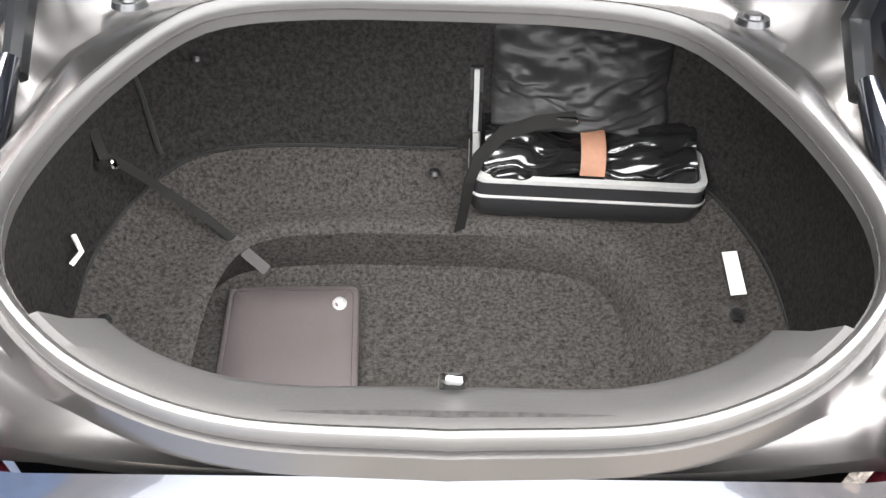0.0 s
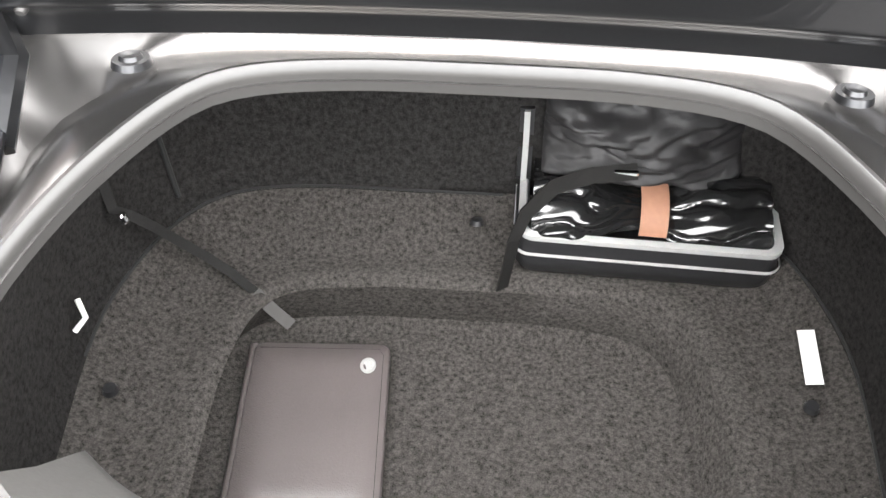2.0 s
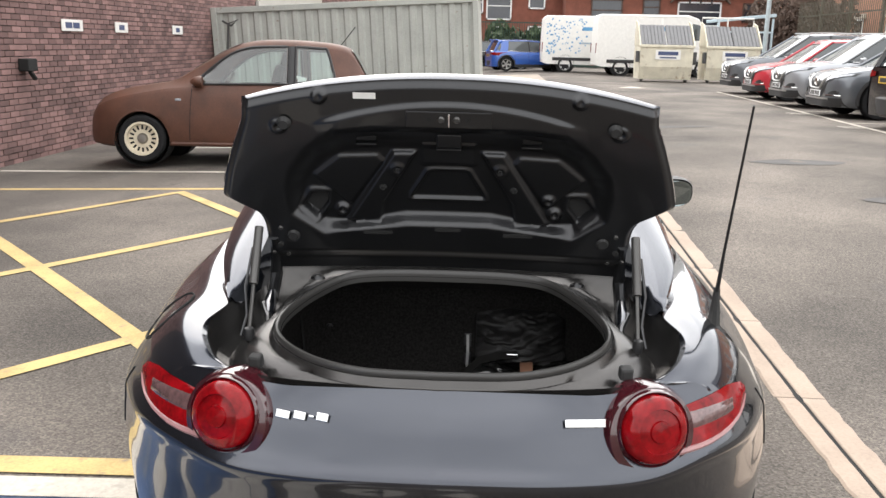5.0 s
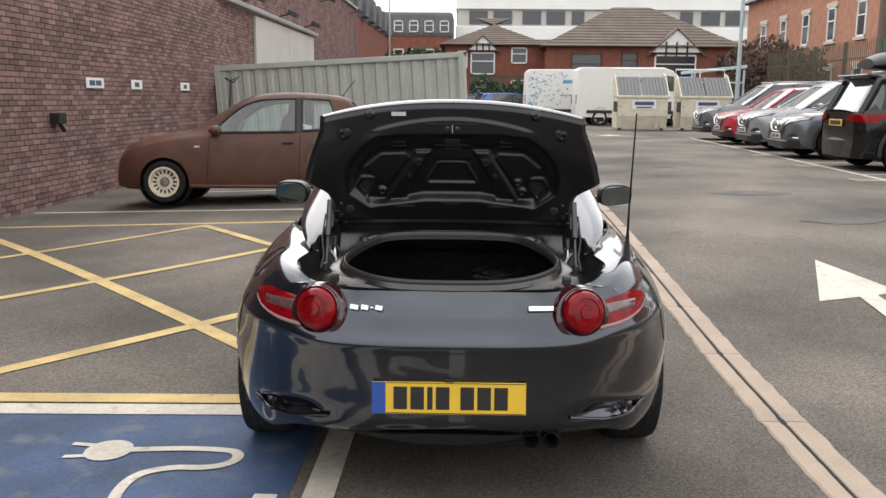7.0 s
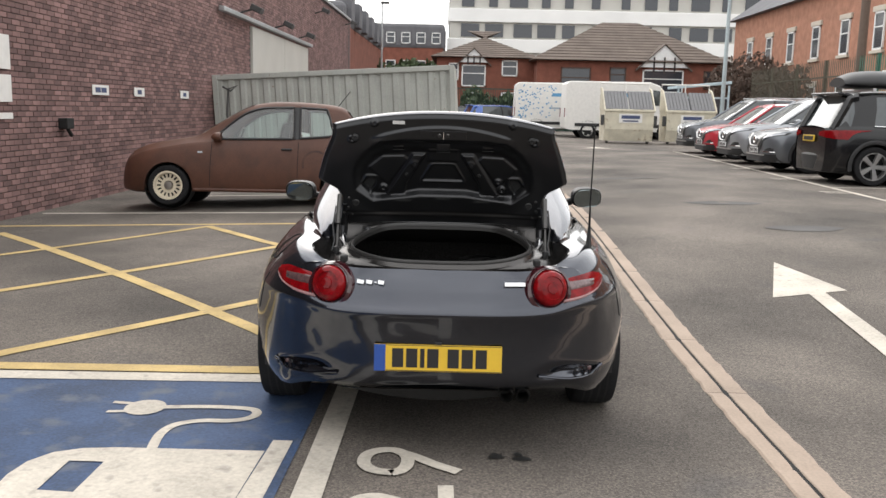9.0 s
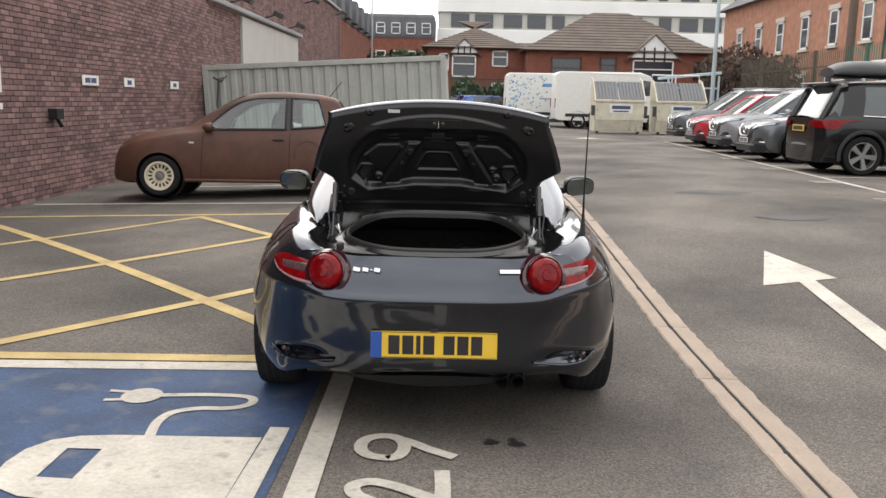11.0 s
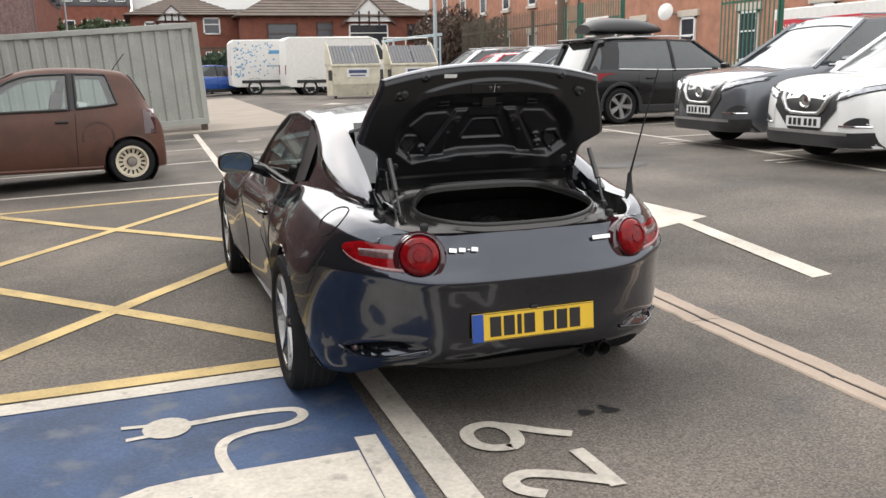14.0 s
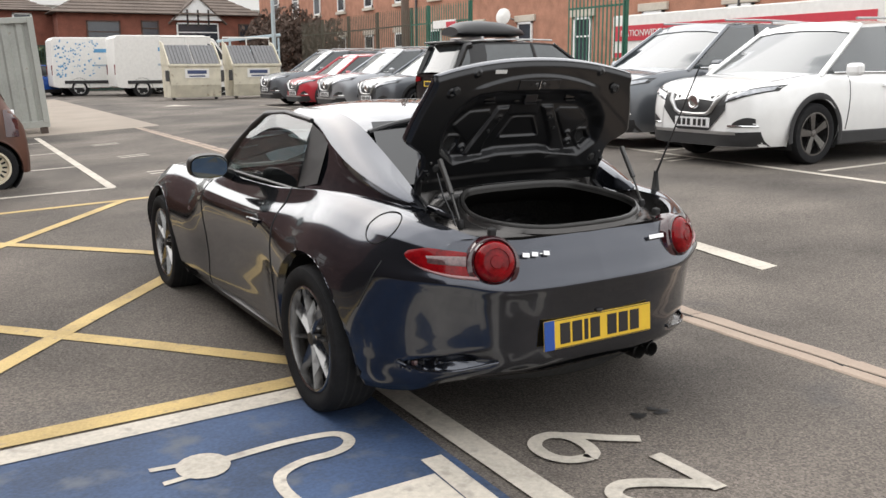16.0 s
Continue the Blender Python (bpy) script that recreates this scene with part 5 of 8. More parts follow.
def lid_depth(u, v):
    """How far the inner pressing lies towards the outer skin."""
    a = abs(u)
    dp = poly_dist((u, v), POCKET)
    d = 0.0
    if dp < 0.004:
        db = poly_dist((u, v), BASIN)
        k = 1.0 if db <= 0 else max(0.0, 0.004 - dp) / (0.004 - dp + db)
        d = 0.036 * smooth01(0.0, 1.0, k)
        if db < 0.02:
            d -= 0.013 * (1 - smooth01(-0.004, 0.006, poly_dist((a, v), RIB))) * smooth01(0.0, 0.5, k)
            d -= 0.006 * (1 - smooth01(-0.003, 0.004, poly_dist((a, v), SIDE_PANEL)))
            m = poly_dist((u, v), MIDDLE)
            d -= 0.005 * (1 - smooth01(0.002, 0.006, abs(m)))
            d += 0.004 * (1 - smooth01(-0.008, -0.003, m))
            if a < 0.075:
                d -= 0.005 * smooth01(0.306, 0.314, v) * (1 - smooth01(0.06, 0.075, a))
        for cu, cv, r, h in ((0.126, 0.300, 0.017, 0.005), (0.269, 0.174, 0.017, 0.012), (0.251, 0.216, 0.015, 0.010 if u > 0 else 0.0)):
            q = math.hypot(a - cu, v - cv)
            d -= h * (1 - smooth01(r - 0.007, r + 0.006, q)) - 0.7 * h * (1 - smooth01(0.004, 0.010, q))
        hole = poly_dist((a, v), HOLE)
        d -= 0.006 * (1 - smooth01(0.004, 0.012, abs(hole - 0.004)))
        d += (0.048 - d) * (1 - smooth01(-0.004, 0.001, hole))
    arch = v - (0.496 - 0.56 * u * u)
    d -= 0.012 * (1 - smooth01(-0.006, 0.008, arch)) * smooth01(0.37, 0.425, v) * (1 - smooth01(0.25, 0.33, a)) * (1 if dp > 0 else max(0.0, 1 + dp / 0.02))
    d += 0.020 * (1 - smooth01(0.03, 0.075, v))
    d += 0.006 * (1 - smooth01(0.008, 0.02, math.hypot(a - 0.395, v - 0.115)))
    for cu, cv, r in ((0.40, 0.435, 0.014), (0.30, 0.512, 0.012)):
        q = math.hypot(a - cu, v - cv)
        d -= 0.006 * (1 - smooth01(r, r + 0.008, q)) - 0.005 * (1 - smooth01(r - 0.010, r - 0.004, q))
    return d


def lid_point(u, v, d):
    bow = -0.030 * (u / 0.5) ** 2 * 0.8 - 0.05 * (v - 0.25) ** 2
    return HINGE + Vector((u, 0, 0)) + UPV * v + OUT * (d + bow)


NU, NV = 250, 140
inner_rows, outer_rows = [], []
for j in range(NV + 1):
    v0 = 0.552 * j / NV
    w = table(LID_W, v0)
    r1, r2 = [], []
    for i in range(NU + 1):
        k = 2 * i / NU - 1
        u = w * k
        v = v0 - 0.055 * smooth01(0.3, 0.552, v0) * (abs(k) ** 2.2)
        edge = 0.014 * smooth01(0.965, 1.0, abs(k)) + 0.014 * smooth01(0.53, 0.552, v0)
        r1.append(lid_point(u, v, lid_depth(u, v) + edge))
        r2.append(lid_point(u, v, 0.052 - 0.010 * abs(k) ** 4 - 0.010 * smooth01(0.5, 0.552, v0) + (0.0)))
    inner_rows.append(r1)
    outer_rows.append(r2)
part("inner_pressing", Shape().rings(inner_rows, closed=False), INNER_PAINT, lid, "dark satin inner pressing with ribs and pockets", smooth=True, angle=80)
part("outer_skin", Shape().rings(outer_rows[::5] + [outer_rows[-1]], closed=False), GREY_PAINT, lid, "glossy grey outer skin", smooth=True, angle=60)
rim = []
for a, b in [(inner_rows[j][0], outer_rows[j][0]) for j in range(NV + 1)] + [(inner_rows[-1][i], outer_rows[-1][i]) for i in range(1, NU + 1)] + [(inner_rows[j][-1], outer_rows[j][-1]) for j in range(NV - 1, -1, -1)]:
    rim.append([a, a.lerp(b, 0.5) + (a - HINGE - UPV * 0.25).normalized() * 0.003, b])
part("folded_edge", Shape().rings(rim, closed=False), GREY_PAINT, lid, smooth=True)
to_lid = Matrix((( 1, 0, 0, 0), (0, UPV.y, -OUT.y, HINGE.y), (0, UPV.z, -OUT.z, HINGE.z), (0, 0, 0, 1)))


def on_lid(u, v, lift=0.002):
    q = lid_point(u, v, lid_depth(u, v))
    return to_lid @ Matrix.Translation((u, v, -((q - HINGE - UPV * v).dot(OUT)) + lift))


for side in (-1, 1):
    # Near-black plate in the pit gives the lightening hole its shade.
    part("pocket_hole_shade", Shape().prism([(x * side, y) for x, y in (HOLE if side > 0 else HOLE[::-1])], 0.001, to_lid @ Matrix.Translation((0, 0, -0.0345))), DARK_GAP, lid, "near-black plate for the shade in a lightening hole")
    for u, v, r in ((0.126, 0.300, 0.006), (0.163, 0.247, 0.009), (0.269, 0.174, 0.005), (0.43, 0.09, 0.008), (0.425, 0.14, 0.006), (0.415, 0.05, 0.006), (0.45, 0.06, 0.005)):
        part("bolt", Shape().lathe([(0.0, 0.003), (r * 0.7, 0.003), (r, 0.0), (r * 1.1, -0.003)], on_lid(u * side, v), 12), DARK_GAP if u < 0.4 or r > 0.0075 else STEEL, lid, smooth=True)
    part("rubber_buffer", Shape().lathe([(0.0, 0.008), (0.012, 0.008), (0.015, 0.004), (0.02, 0.0)], on_lid(0.395 * side, 0.115), 16), RUBBER, lid, smooth=True)
    part("rubber_buffer", Shape().lathe([(0.0, 0.010), (0.011, 0.010), (0.014, 0.005), (0.018, 0.0)], on_lid(0.385 * side, 0.445), 16), RUBBER, lid, smooth=True)
    part("slot", Shape().box((0, 0, 0), (0.074, 0.011, 0.002)), DARK_GAP, lid).matrix_basis = on_lid(0.178 * side, 0.126)
    part("clip", Shape().box((0, 0.004, -0.004), (0.048, 0.016, 0.010), None, 0.003).box((0, -0.010, 0.001), (0.050, 0.006, 0.016), None, 0.002), INNER_PAINT, lid).matrix_basis = on_lid(0.198 * side, 0.388, 0.004)
part("slot", Shape().box((0, 0, 0), (0.066, 0.011, 0.002)), DARK_GAP, lid).matrix_basis = on_lid(0, 0.137)
part("latch", Shape().box((0, 0, 0), (0.062, 0.040, 0.012), None, 0.005).box((0, -0.021, 0.002), (0.060, 0.005, 0.018), None, 0.002), INNER_PAINT, lid, "pressed steel lid latch").matrix_basis = on_lid(0, 0.388, 0.006)
part("latch_plate", Shape().box((0, 0, 0), (0.20, 0.042, 0.005), None, 0.002), INNER_PAINT, lid).matrix_basis = on_lid(0, 0.461, 0.002)
part("latch_slot", Shape().box((0, 0, 0), (0.004, 0.034, 0.004), None, 0.001), CHROME, lid).matrix_basis = on_lid(0, 0.461, 0.006)
for u in (-0.046, 0.046):
    part("bolt", Shape().lathe([(0.0, 0.001), (0.005, 0.001)], on_lid(u, 0.463, 0.006), 12), DARK_GAP, lid)
for u in (-0.018, 0.018):
    part("bolt", Shape().lathe([(0.0, 0.004), (0.006, 0.004), (0.009, 0.0)], on_lid(u, 0.463, 0.006), 12), STEEL, lid)
part("sticker", Shape().box((0, 0, 0), (0.052, 0.015, 0.001)), WHITE_PANEL, lid, "small white label").matrix_basis = on_lid(-0.195, 0.515, 0.003)

# ---- tail lamps ----
for side in (-1, 1):
    lamp = new("tail_lamp")
    lamp.parent = car
    lamp["label"] = "round red tail lamp with pointed clear-striped wing"
    m = Matrix.Translation((0.447 * side, 0.052, 0.723)) @ pose(0, 0, 0, 78, 0, 17 * side)
    part("surround", Shape().lathe([(0.106, -0.06), (0.103, -0.012), (0.096, 0.004), (0.080, 0.010)], Matrix.Translation((0, 0.004, -0.012)) @ m, 40), DARK_RED, lamp, smooth=True)
    part("lens", Shape().lathe([(0.0, 0.040), (0.022, 0.039), (0.024, 0.035), (0.045, 0.032), (0.047, 0.036), (0.062, 0.030), (0.071, 0.018), (0.075, -0.006)], m, 40), RED_LENS, lamp, "bright red domed lens", smooth=True)
    part("ring", Shape().lathe([(0.074, 0.008), (0.078, 0.012), (0.082, 0.006), (0.083, -0.02)], m, 40), DARK_RED, lamp, smooth=True)

    def wing(u0, u1, f0, f1, off):
        """A strip of the lamp wing laid on the body corner; u outward, f across its height."""
        rows = []
        for i in range(17):
            u = lerp(u0, u1, i / 16)
            x = lerp(0.505, 0.690, u)
            top, bot = table([(0, 0.776), (0.5, 0.776), (0.92, 0.760), (1, 0.748)], u), table([(0, 0.668), (0.5, 0.680), (0.88, 0.704), (1, 0.730)], u)
            row = []
            for j in range(5):
                z = lerp(bot, top, lerp(f0, f1, j / 4))
                s, t = body_at(x, z)
                p = skin(s, t)
                nrm = (skin(s + 0.006, t) - skin(max(0, s - 0.006), t)).cross(skin(s, t + 0.02) - skin(s, t - 0.02)).normalized()
                if nrm.y > 0:
                    nrm = -nrm
                p = p + nrm * off * (1 if 0 < j < 4 else 0.4)
                row.append((p.x * side, p.y, p.z))
            rows.append(row)
        return Shape().rings(rows, closed=False)

    part("wing", wing(0.0, 1.0, 0.0, 1.0, 0.006), RED_LENS, lamp, "pointed red lamp wing", smooth=True)
    part("indicator", wing(0.14, 0.74, 0.30, 0.72, 0.0085), CLEAR_LENS, lamp, "clear indicator strip", smooth=True)
    part("edge_strip", wing(0.0, 1.0, -0.05, 0.06, 0.007), material("lamp_edge", (0.30, 0.16, 0.16), 0.2), lamp)
    # Reflector and lip of the lower scoop
    s, t = body_at(0.665, 0.335)
    p = skin(s, t)
    part("scoop_end", Shape().lathe([(0.0, -0.004), (0.030, 0.0), (0.034, -0.006)], Matrix.Translation((p.x * side, p.y - 0.003, p.z)) @ pose(0, 0, 0, 90, 0, 48 * side) @ Matrix.Diagonal((1.3, 0.62, 1, 1)), 20), BLACK_PLASTIC, car, "black end of the bumper scoop", smooth=True)
    part("reflector", Shape().lathe([(0.0, 0.006), (0.009, 0.005), (0.013, 0.001), (0.014, -0.004)], Matrix.Translation((p.x * side, p.y - 0.008, p.z)) @ pose(0, 0, 0, 90, 0, 48 * side), 16), CLEAR_LENS, car, "small clear reflector", smooth=True)
    s, t = body_at(0.60, 0.325)
    lipc = []
    for k in range(17):
        x = lerp(0.42, 0.715, k / 16)
        z = table([(0, 0.345), (8, 0.318), (13, 0.318), (16, 0.345)], k)
        ss, tt = body_at(x, z)
        q = skin(ss, tt)
        nrm = Vector((math.sin(0.9 * k / 16), -math.cos(0.9 * k / 16), 0))
        q = q + nrm * 0.006
        lipc.append((q.x * side, q.y, q.z))
    part("scoop_lip", Shape().tube(lipc, 0.006, 8), GREY_PAINT, car, smooth=True)

# ---- number plate, badges, exhaust, aerial ----
npl = new("number_plate")
npl.parent = car
npl.matrix_basis = pose(0.0, 0.004, 0.430, 86, 0, 0)
part("plate", Shape().box((0, 0, 0), (0.52, 0.111, 0.006), None, 0.002), PLATE_YELLOW, npl, "yellow number plate")
part("band", Shape().box((-0.237, 0, 0.0035), (0.046, 0.109, 0.003)), PLATE_BLUE, npl, "blue band")
xp = -0.187
for k in range(7):
    wch = 0.018 if k in (2,) else 0.046
    if k == 4:
        xp += 0.026
    part("bar", Shape().box((xp + wch / 2, 0, 0.0035), (wch, 0.078, 0.002), None), PLATE_INK, npl)
    xp += wch + 0.011
part("border", Shape().box((0.022, 0.052, 0.0034), (0.468, 0.0025, 0.001)).box((0.022, -0.052, 0.0034), (0.468, 0.0025, 0.001)), PLATE_INK, npl)
part("plate_lamp", Shape().box((0.0, 0.010, 0.492), (0.03, 0.02, 0.012), None, 0.003), BLACK_PLASTIC, car)
for k, (x, w, c) in enumerate(((-0.322, 0.03, 0), (-0.286, 0.026, 0), (-0.261, 0.012, 1), (-0.238, 0.026, 0))):
    s, t = body_at(abs(x), 0.735)
    p = skin(s, t)
    part("badge", Shape().box((0, 0, 0), (w, 0.005 if c else 0.017, 0.004), pose(0, 0, 0, 0, 0, 0), 0.0015), CHROME, car, "chrome model badge").matrix_basis = pose(x, p.y - 0.003, 0.735, 72, 8, -6)
s, t = body_at(0.31, 0.735)
p = skin(s, t)
part("badge", Shape().box((0, 0, 0), (0.085, 0.017, 0.004), None, 0.0015), CHROME, car, "bright dealer badge").matrix_basis = pose(0.305, p.y - 0.003, 0.738, 72, 0, 6)
for x in (0.29, 0.36):
    part("exhaust_pipe", Shape().lathe([(0.026, -0.22), (0.029, -0.05), (0.030, 0.0), (0.028, 0.002), (0.026, -0.002), (0.025, -0.12), (0.0, -0.12)], pose(x, 0.085, 0.252, 90, 0, 0), 24), material("sooty_steel", (0.02, 0.019, 0.018), 0.45, 0.6), car, "dark twin exhaust pipe", smooth=True)
aer = new("aerial")
aer.parent = car
aer["label"] = "black whip aerial on the rear wing"
part("foot", Shape().rings([[(0.655 + dx * s_, 0.40 + dy * s_, z) for dx, dy in ((-0.03, -0.05), (0.0, -0.065), (0.03, -0.05), (0.035, 0.04), (0.0, 0.07), (-0.035, 0.04))] for s_, z in ((1.0, 0.790), (0.8, 0.822), (0.35, 0.845), (0.22, 0.90), (0.17, 0.935))], True, True, True), RUBBER, aer, smooth=True)
part("whip", Shape().tube([(0.655, 0.40, 0.92), (0.642, 0.33, 1.04), (0.615, 0.14, 1.385)], [0.006, 0.0036, 0.0026], 8), BLACK_PLASTIC, aer, smooth=True)

# ---- cabin: roof, buttresses, glass, mirrors ----
ROOF_Z = [(0.95, 1.172), (1.15, 1.212), (1.5, 1.235), (1.8, 1.222), (2.02, 1.178)]
rr = []
for y in spread(0.97, 2.02, 16):
    z = table(ROOF_Z, y)
    w = table([(0.95, 0.47), (1.2, 0.53), (1.6, 0.555), (2.02, 0.545)], y)
    rr.append([(w * k, y + 0.05 * k * k * (1 if y > 1.6 else -0.3), z - 0.055 * abs(k) ** 2.6) for k in spread(-1, 1, 20)])
part("roof", Shape().rings(rr, closed=False), GREY_PAINT, car, "dark grey folding roof panel", smooth=True)
part("roof_rear_trim", Shape().tube([rr[0][i] for i in range(21)], 0.012, 8), BLACK_PLASTIC, car, smooth=True)
part("header_rail", Shape().tube([rr[-1][i] for i in range(21)], 0.016, 8), BLACK_PLASTIC, car, smooth=True)
OUTER = [((0.553), 1.62, 1.172), (0.562, 1.38, 1.158), (0.578, 1.22, 1.118), (0.602, 1.03, 1.052), (0.615, 0.83, 0.992), (0.60, 0.62, 0.935), (0.556, 0.46, 0.885), (0.525, 0.40, 0.862)]
INNERB = [(0.500, 1.60, 1.207), (0.492, 1.38, 1.205), (0.486, 1.22, 1.195), (0.482, 1.03, 1.148), (0.482, 0.83, 1.060), (0.488, 0.62, 0.965), (0.503, 0.46, 0.892), (0.515, 0.40, 0.862)]
FOOT = [(0.69, 1.30, 0.868), (0.69, 1.24, 0.872), (0.688, 1.16, 0.875), (0.665, 0.98, 0.880), (0.632, 0.80, 0.884), (0.592, 0.62, 0.880), (0.548, 0.455, 0.866), (0.520, 0.40, 0.855)]


def soft_sq(c):
    return math.copysign(abs(c) ** 0.72, c)


def curve(rows, u):
    return Vector([table([(i, p[k]) for i, p in enumerate(rows)], u) for k in range(3)])


for side in (-1, 1):
    mir = Matrix.Diagonal((side, 1, 1, 1))
    rows = []
    for u in spread(0, 7, 42):
        o, i_ = curve(OUTER, u), curve(INNERB, u)
        deck = Vector((i_.x - 0.015, i_.y, max(i_.z - 0.10, 0.86)))
        rows.append([mir @ p for p in (o - Vector((0.012, 0, 0.012)), o, o.lerp(i_, 0.33) + Vector((0.012, 0, 0.010)), o.lerp(i_, 0.66) + Vector((0.004, 0, 0.010)), i_, deck)])
    part("buttress", Shape().rings(rows, closed=False), GREY_PAINT, car, "sweeping grey roof buttress", smooth=True, angle=55)
    rows = []
    for u in spread(1.9, 7, 32):
        o, f = curve(OUTER, u), curve(FOOT, u)
        rows.append([mir @ (o.lerp(f, k / 4) - Vector((0.012 * math.sin(math.pi * k / 4), 0, 0))) for k in range(5)])
    part("quarter_panel", Shape().rings(rows, closed=False), GREY_PAINT, car, "grey recessed panel below the buttress", smooth=True)
    a, b, c = Vector((0.690, 1.25, 0.872)), Vector((0.588, 1.12, 1.085)), Vector((0.572, 1.34, 1.145))
    d = Vector((0.672, 1.07, 0.905))
    part("quarter_trim", Shape().rings([[mir @ p for p in (a, d)], [mir @ p for p in (a.lerp(c, 0.5), d.lerp(b, 0.5))], [mir @ p for p in (c, b)]], closed=False), BLACK_PLASTIC, car, "black quarter trim")
    # Door glass
    gl = []
    for k in range(13):
        u = k / 12
        base = Vector((0.694, lerp(1.25, 2.28, u), 0.862))
        top = Vector((0.565, lerp(1.34, 2.0, u), table([(0, 1.148), (0.4, 1.175), (0.75, 1.178), (1, 1.150)], u)))
        gl.append([mir @ (base.lerp(top, j / 6) + Vector((0.018 * math.sin(math.pi * j / 6), 0, 0))) for j in range(7)])
    go = part("door_glass", Shape().rings(gl, closed=False), TINTED, car, "green-tinted side window", smooth=True)
    go.visible_shadow = False
    part("window_seal", Shape().tube([mir @ Vector((0.70, y, 0.862)) for y in spread(1.2, 2.36, 10)], 0.008, 6), BLACK_PLASTIC, car)
    part("windscreen_pillar", Shape().tube([mir @ Vector(p) for p in ((0.675, 2.42, 0.85), (0.63, 2.25, 0.985), (0.585, 2.08, 1.10), (0.553, 1.98, 1.158), (0.555, 1.70, 1.178), (0.562, 1.36, 1.155))], [0.032, 0.026, 0.024, 0.022, 0.015, 0.012], 10), BLACK_PLASTIC, car, smooth=True)
    # Mirror
    mo = new("door_mirror")
    mo.parent = car
    ring = []
    for k in range(9):
        y = lerp(1.93, 2.12, k / 8)
        r = table([(0, 0.92), (1, 1.0), (4, 0.92), (7, 0.5), (8, 0.12)], k)
        ring.append([mir @ Vector((0.888 + 0.096 * r * soft_sq(math.cos(a)) - 0.012 * k / 8, y + 0.02 * math.cos(a), 0.912 + 0.066 * r * soft_sq(math.sin(a)) * (0.9 if math.sin(a) < 0 else 1.0))) for a in (2 * math.pi * i / 20 for i in range(20))])
    part("shell", Shape().rings(ring, True, False, True), BLACK_PLASTIC, mo, "dark mirror shell", smooth=True)
    part("glass", Shape().add([mir @ Vector((0.888 + 0.084 * soft_sq(math.cos(a)), 1.925 + 0.02 * math.cos(a) - 0.003 * math.sin(a), 0.912 + 0.055 * soft_sq(math.sin(a)))) for a in (2 * math.pi * i / 24 for i in range(24))], [tuple(range(24))]), material("mirror_glass", (0.22, 0.25, 0.25), 0.03, 1.0, vary=0.02), mo, "mirror glass")
    part("stalk", Shape().tube([mir @ Vector((0.82, 2.05, 0.885)), mir @ Vector((0.72, 2.12, 0.845))], [0.022, 0.03], 8), BLACK_PLASTIC, mo, smooth=True)
    # Door handle and repeater
    ks = s_of_y(1.50)
    t = 0.86
    hp = [skin(s_of_y(y), tt) for y, tt in ((1.42, 0.86), (1.46, 0.87), (1.52, 0.87), (1.57, 0.86))]
    cup = skin(s_of_y(1.49), 0.86)
    part("handle_cup", Shape().lathe([(0.0, 0.001), (0.035, 0.002), (0.042, -0.004)], Matrix.Translation((cup.x * side, cup.y, cup.z)) @ pose(0, 0, 0, 0, 80 * side, 0) @ Matrix.Diagonal((0.8, 1.2, 1, 1)), 20), BLACK_PLASTIC, car, smooth=True)
    part("door_handle", Shape().tube([((p.x + d_) * side, p.y, p.z) for p, d_ in zip(hp, (0.004, 0.024, 0.026, 0.004))], [0.009, 0.013, 0.013, 0.009], 8), GREY_PAINT, door if side > 0 else car, smooth=True)
    rp = skin(s_of_y(2.62), 0.70)
    part("side_repeater", Shape().lathe([(0.0, 0.006), (0.014, 0.004), (0.02, 0.0)], Matrix.Translation((rp.x * side, rp.y, rp.z)) @ pose(0, 0, 0, 0, 90 * side, 0) @ Matrix.Diagonal((0.7, 1.3, 1, 1)), 16), CLEAR_LENS, car, smooth=True)
# Fuel flap on the nearside wing
fs, ft = min(((skin(s_ / 400, 1 + t_ / 30) - Vector((0.675, 0.42, 0.80))).length, s_ / 400, 1 + t_ / 30) for s_ in range(80, 200) for t_ in range(-6, 24))[1:]
fp = skin(fs, ft)
fn = (skin(fs + 0.01, ft) - skin(fs - 0.01, ft)).cross(skin(fs, ft + 0.04) - skin(fs, ft - 0.04)).normalized()
if fn.z < 0:
    fn = -fn
e1 = fn.orthogonal().normalized()
e2 = fn.cross(e1)
ringp = []
for i in range(41):
    a = 2 * math.pi * i / 40
    want = fp + (e1 * math.cos(a) + e2 * math.sin(a)) * 0.078
    best = min(((skin(fs + ds * 0.002, ft + dt * 0.02) - want).length, ds, dt) for ds in range(-22, 23) for dt in range(-26, 27))
    q = skin(fs + best[1] * 0.002, ft + best[2] * 0.02)
    q = want + fn * ((q - want).dot(fn) + 0.0006)
    ringp.append((-q.x, q.y, q.z))
part("fuel_flap_gap", Shape().tube(ringp, 0.0022, 6), DARK_GAP, car, "round fuel flap outline")
# Glass at front and rear, deck, seats
ws = [[(lerp(-1, 1, i / 16) * lerp(0.655, 0.54, j / 6), lerp(2.46, 2.0, j / 6) + 0.10 * (1 - (lerp(-1, 1, i / 16)) ** 2), lerp(0.858, 1.168, j / 6)) for i in range(17)] for j in range(7)]
go = part("windscreen", Shape().rings(ws, closed=False), TINTED, car, "clear windscreen", smooth=True)
go.visible_shadow = False
rw = [[(k * lerp(0.475, 0.455, j / 4), lerp(0.80, 0.97, j / 4) + 0.03 * (1 - k * k), lerp(0.905, 1.165, j / 4)) for k in spread(-1, 1, 12)] for j in range(5)]
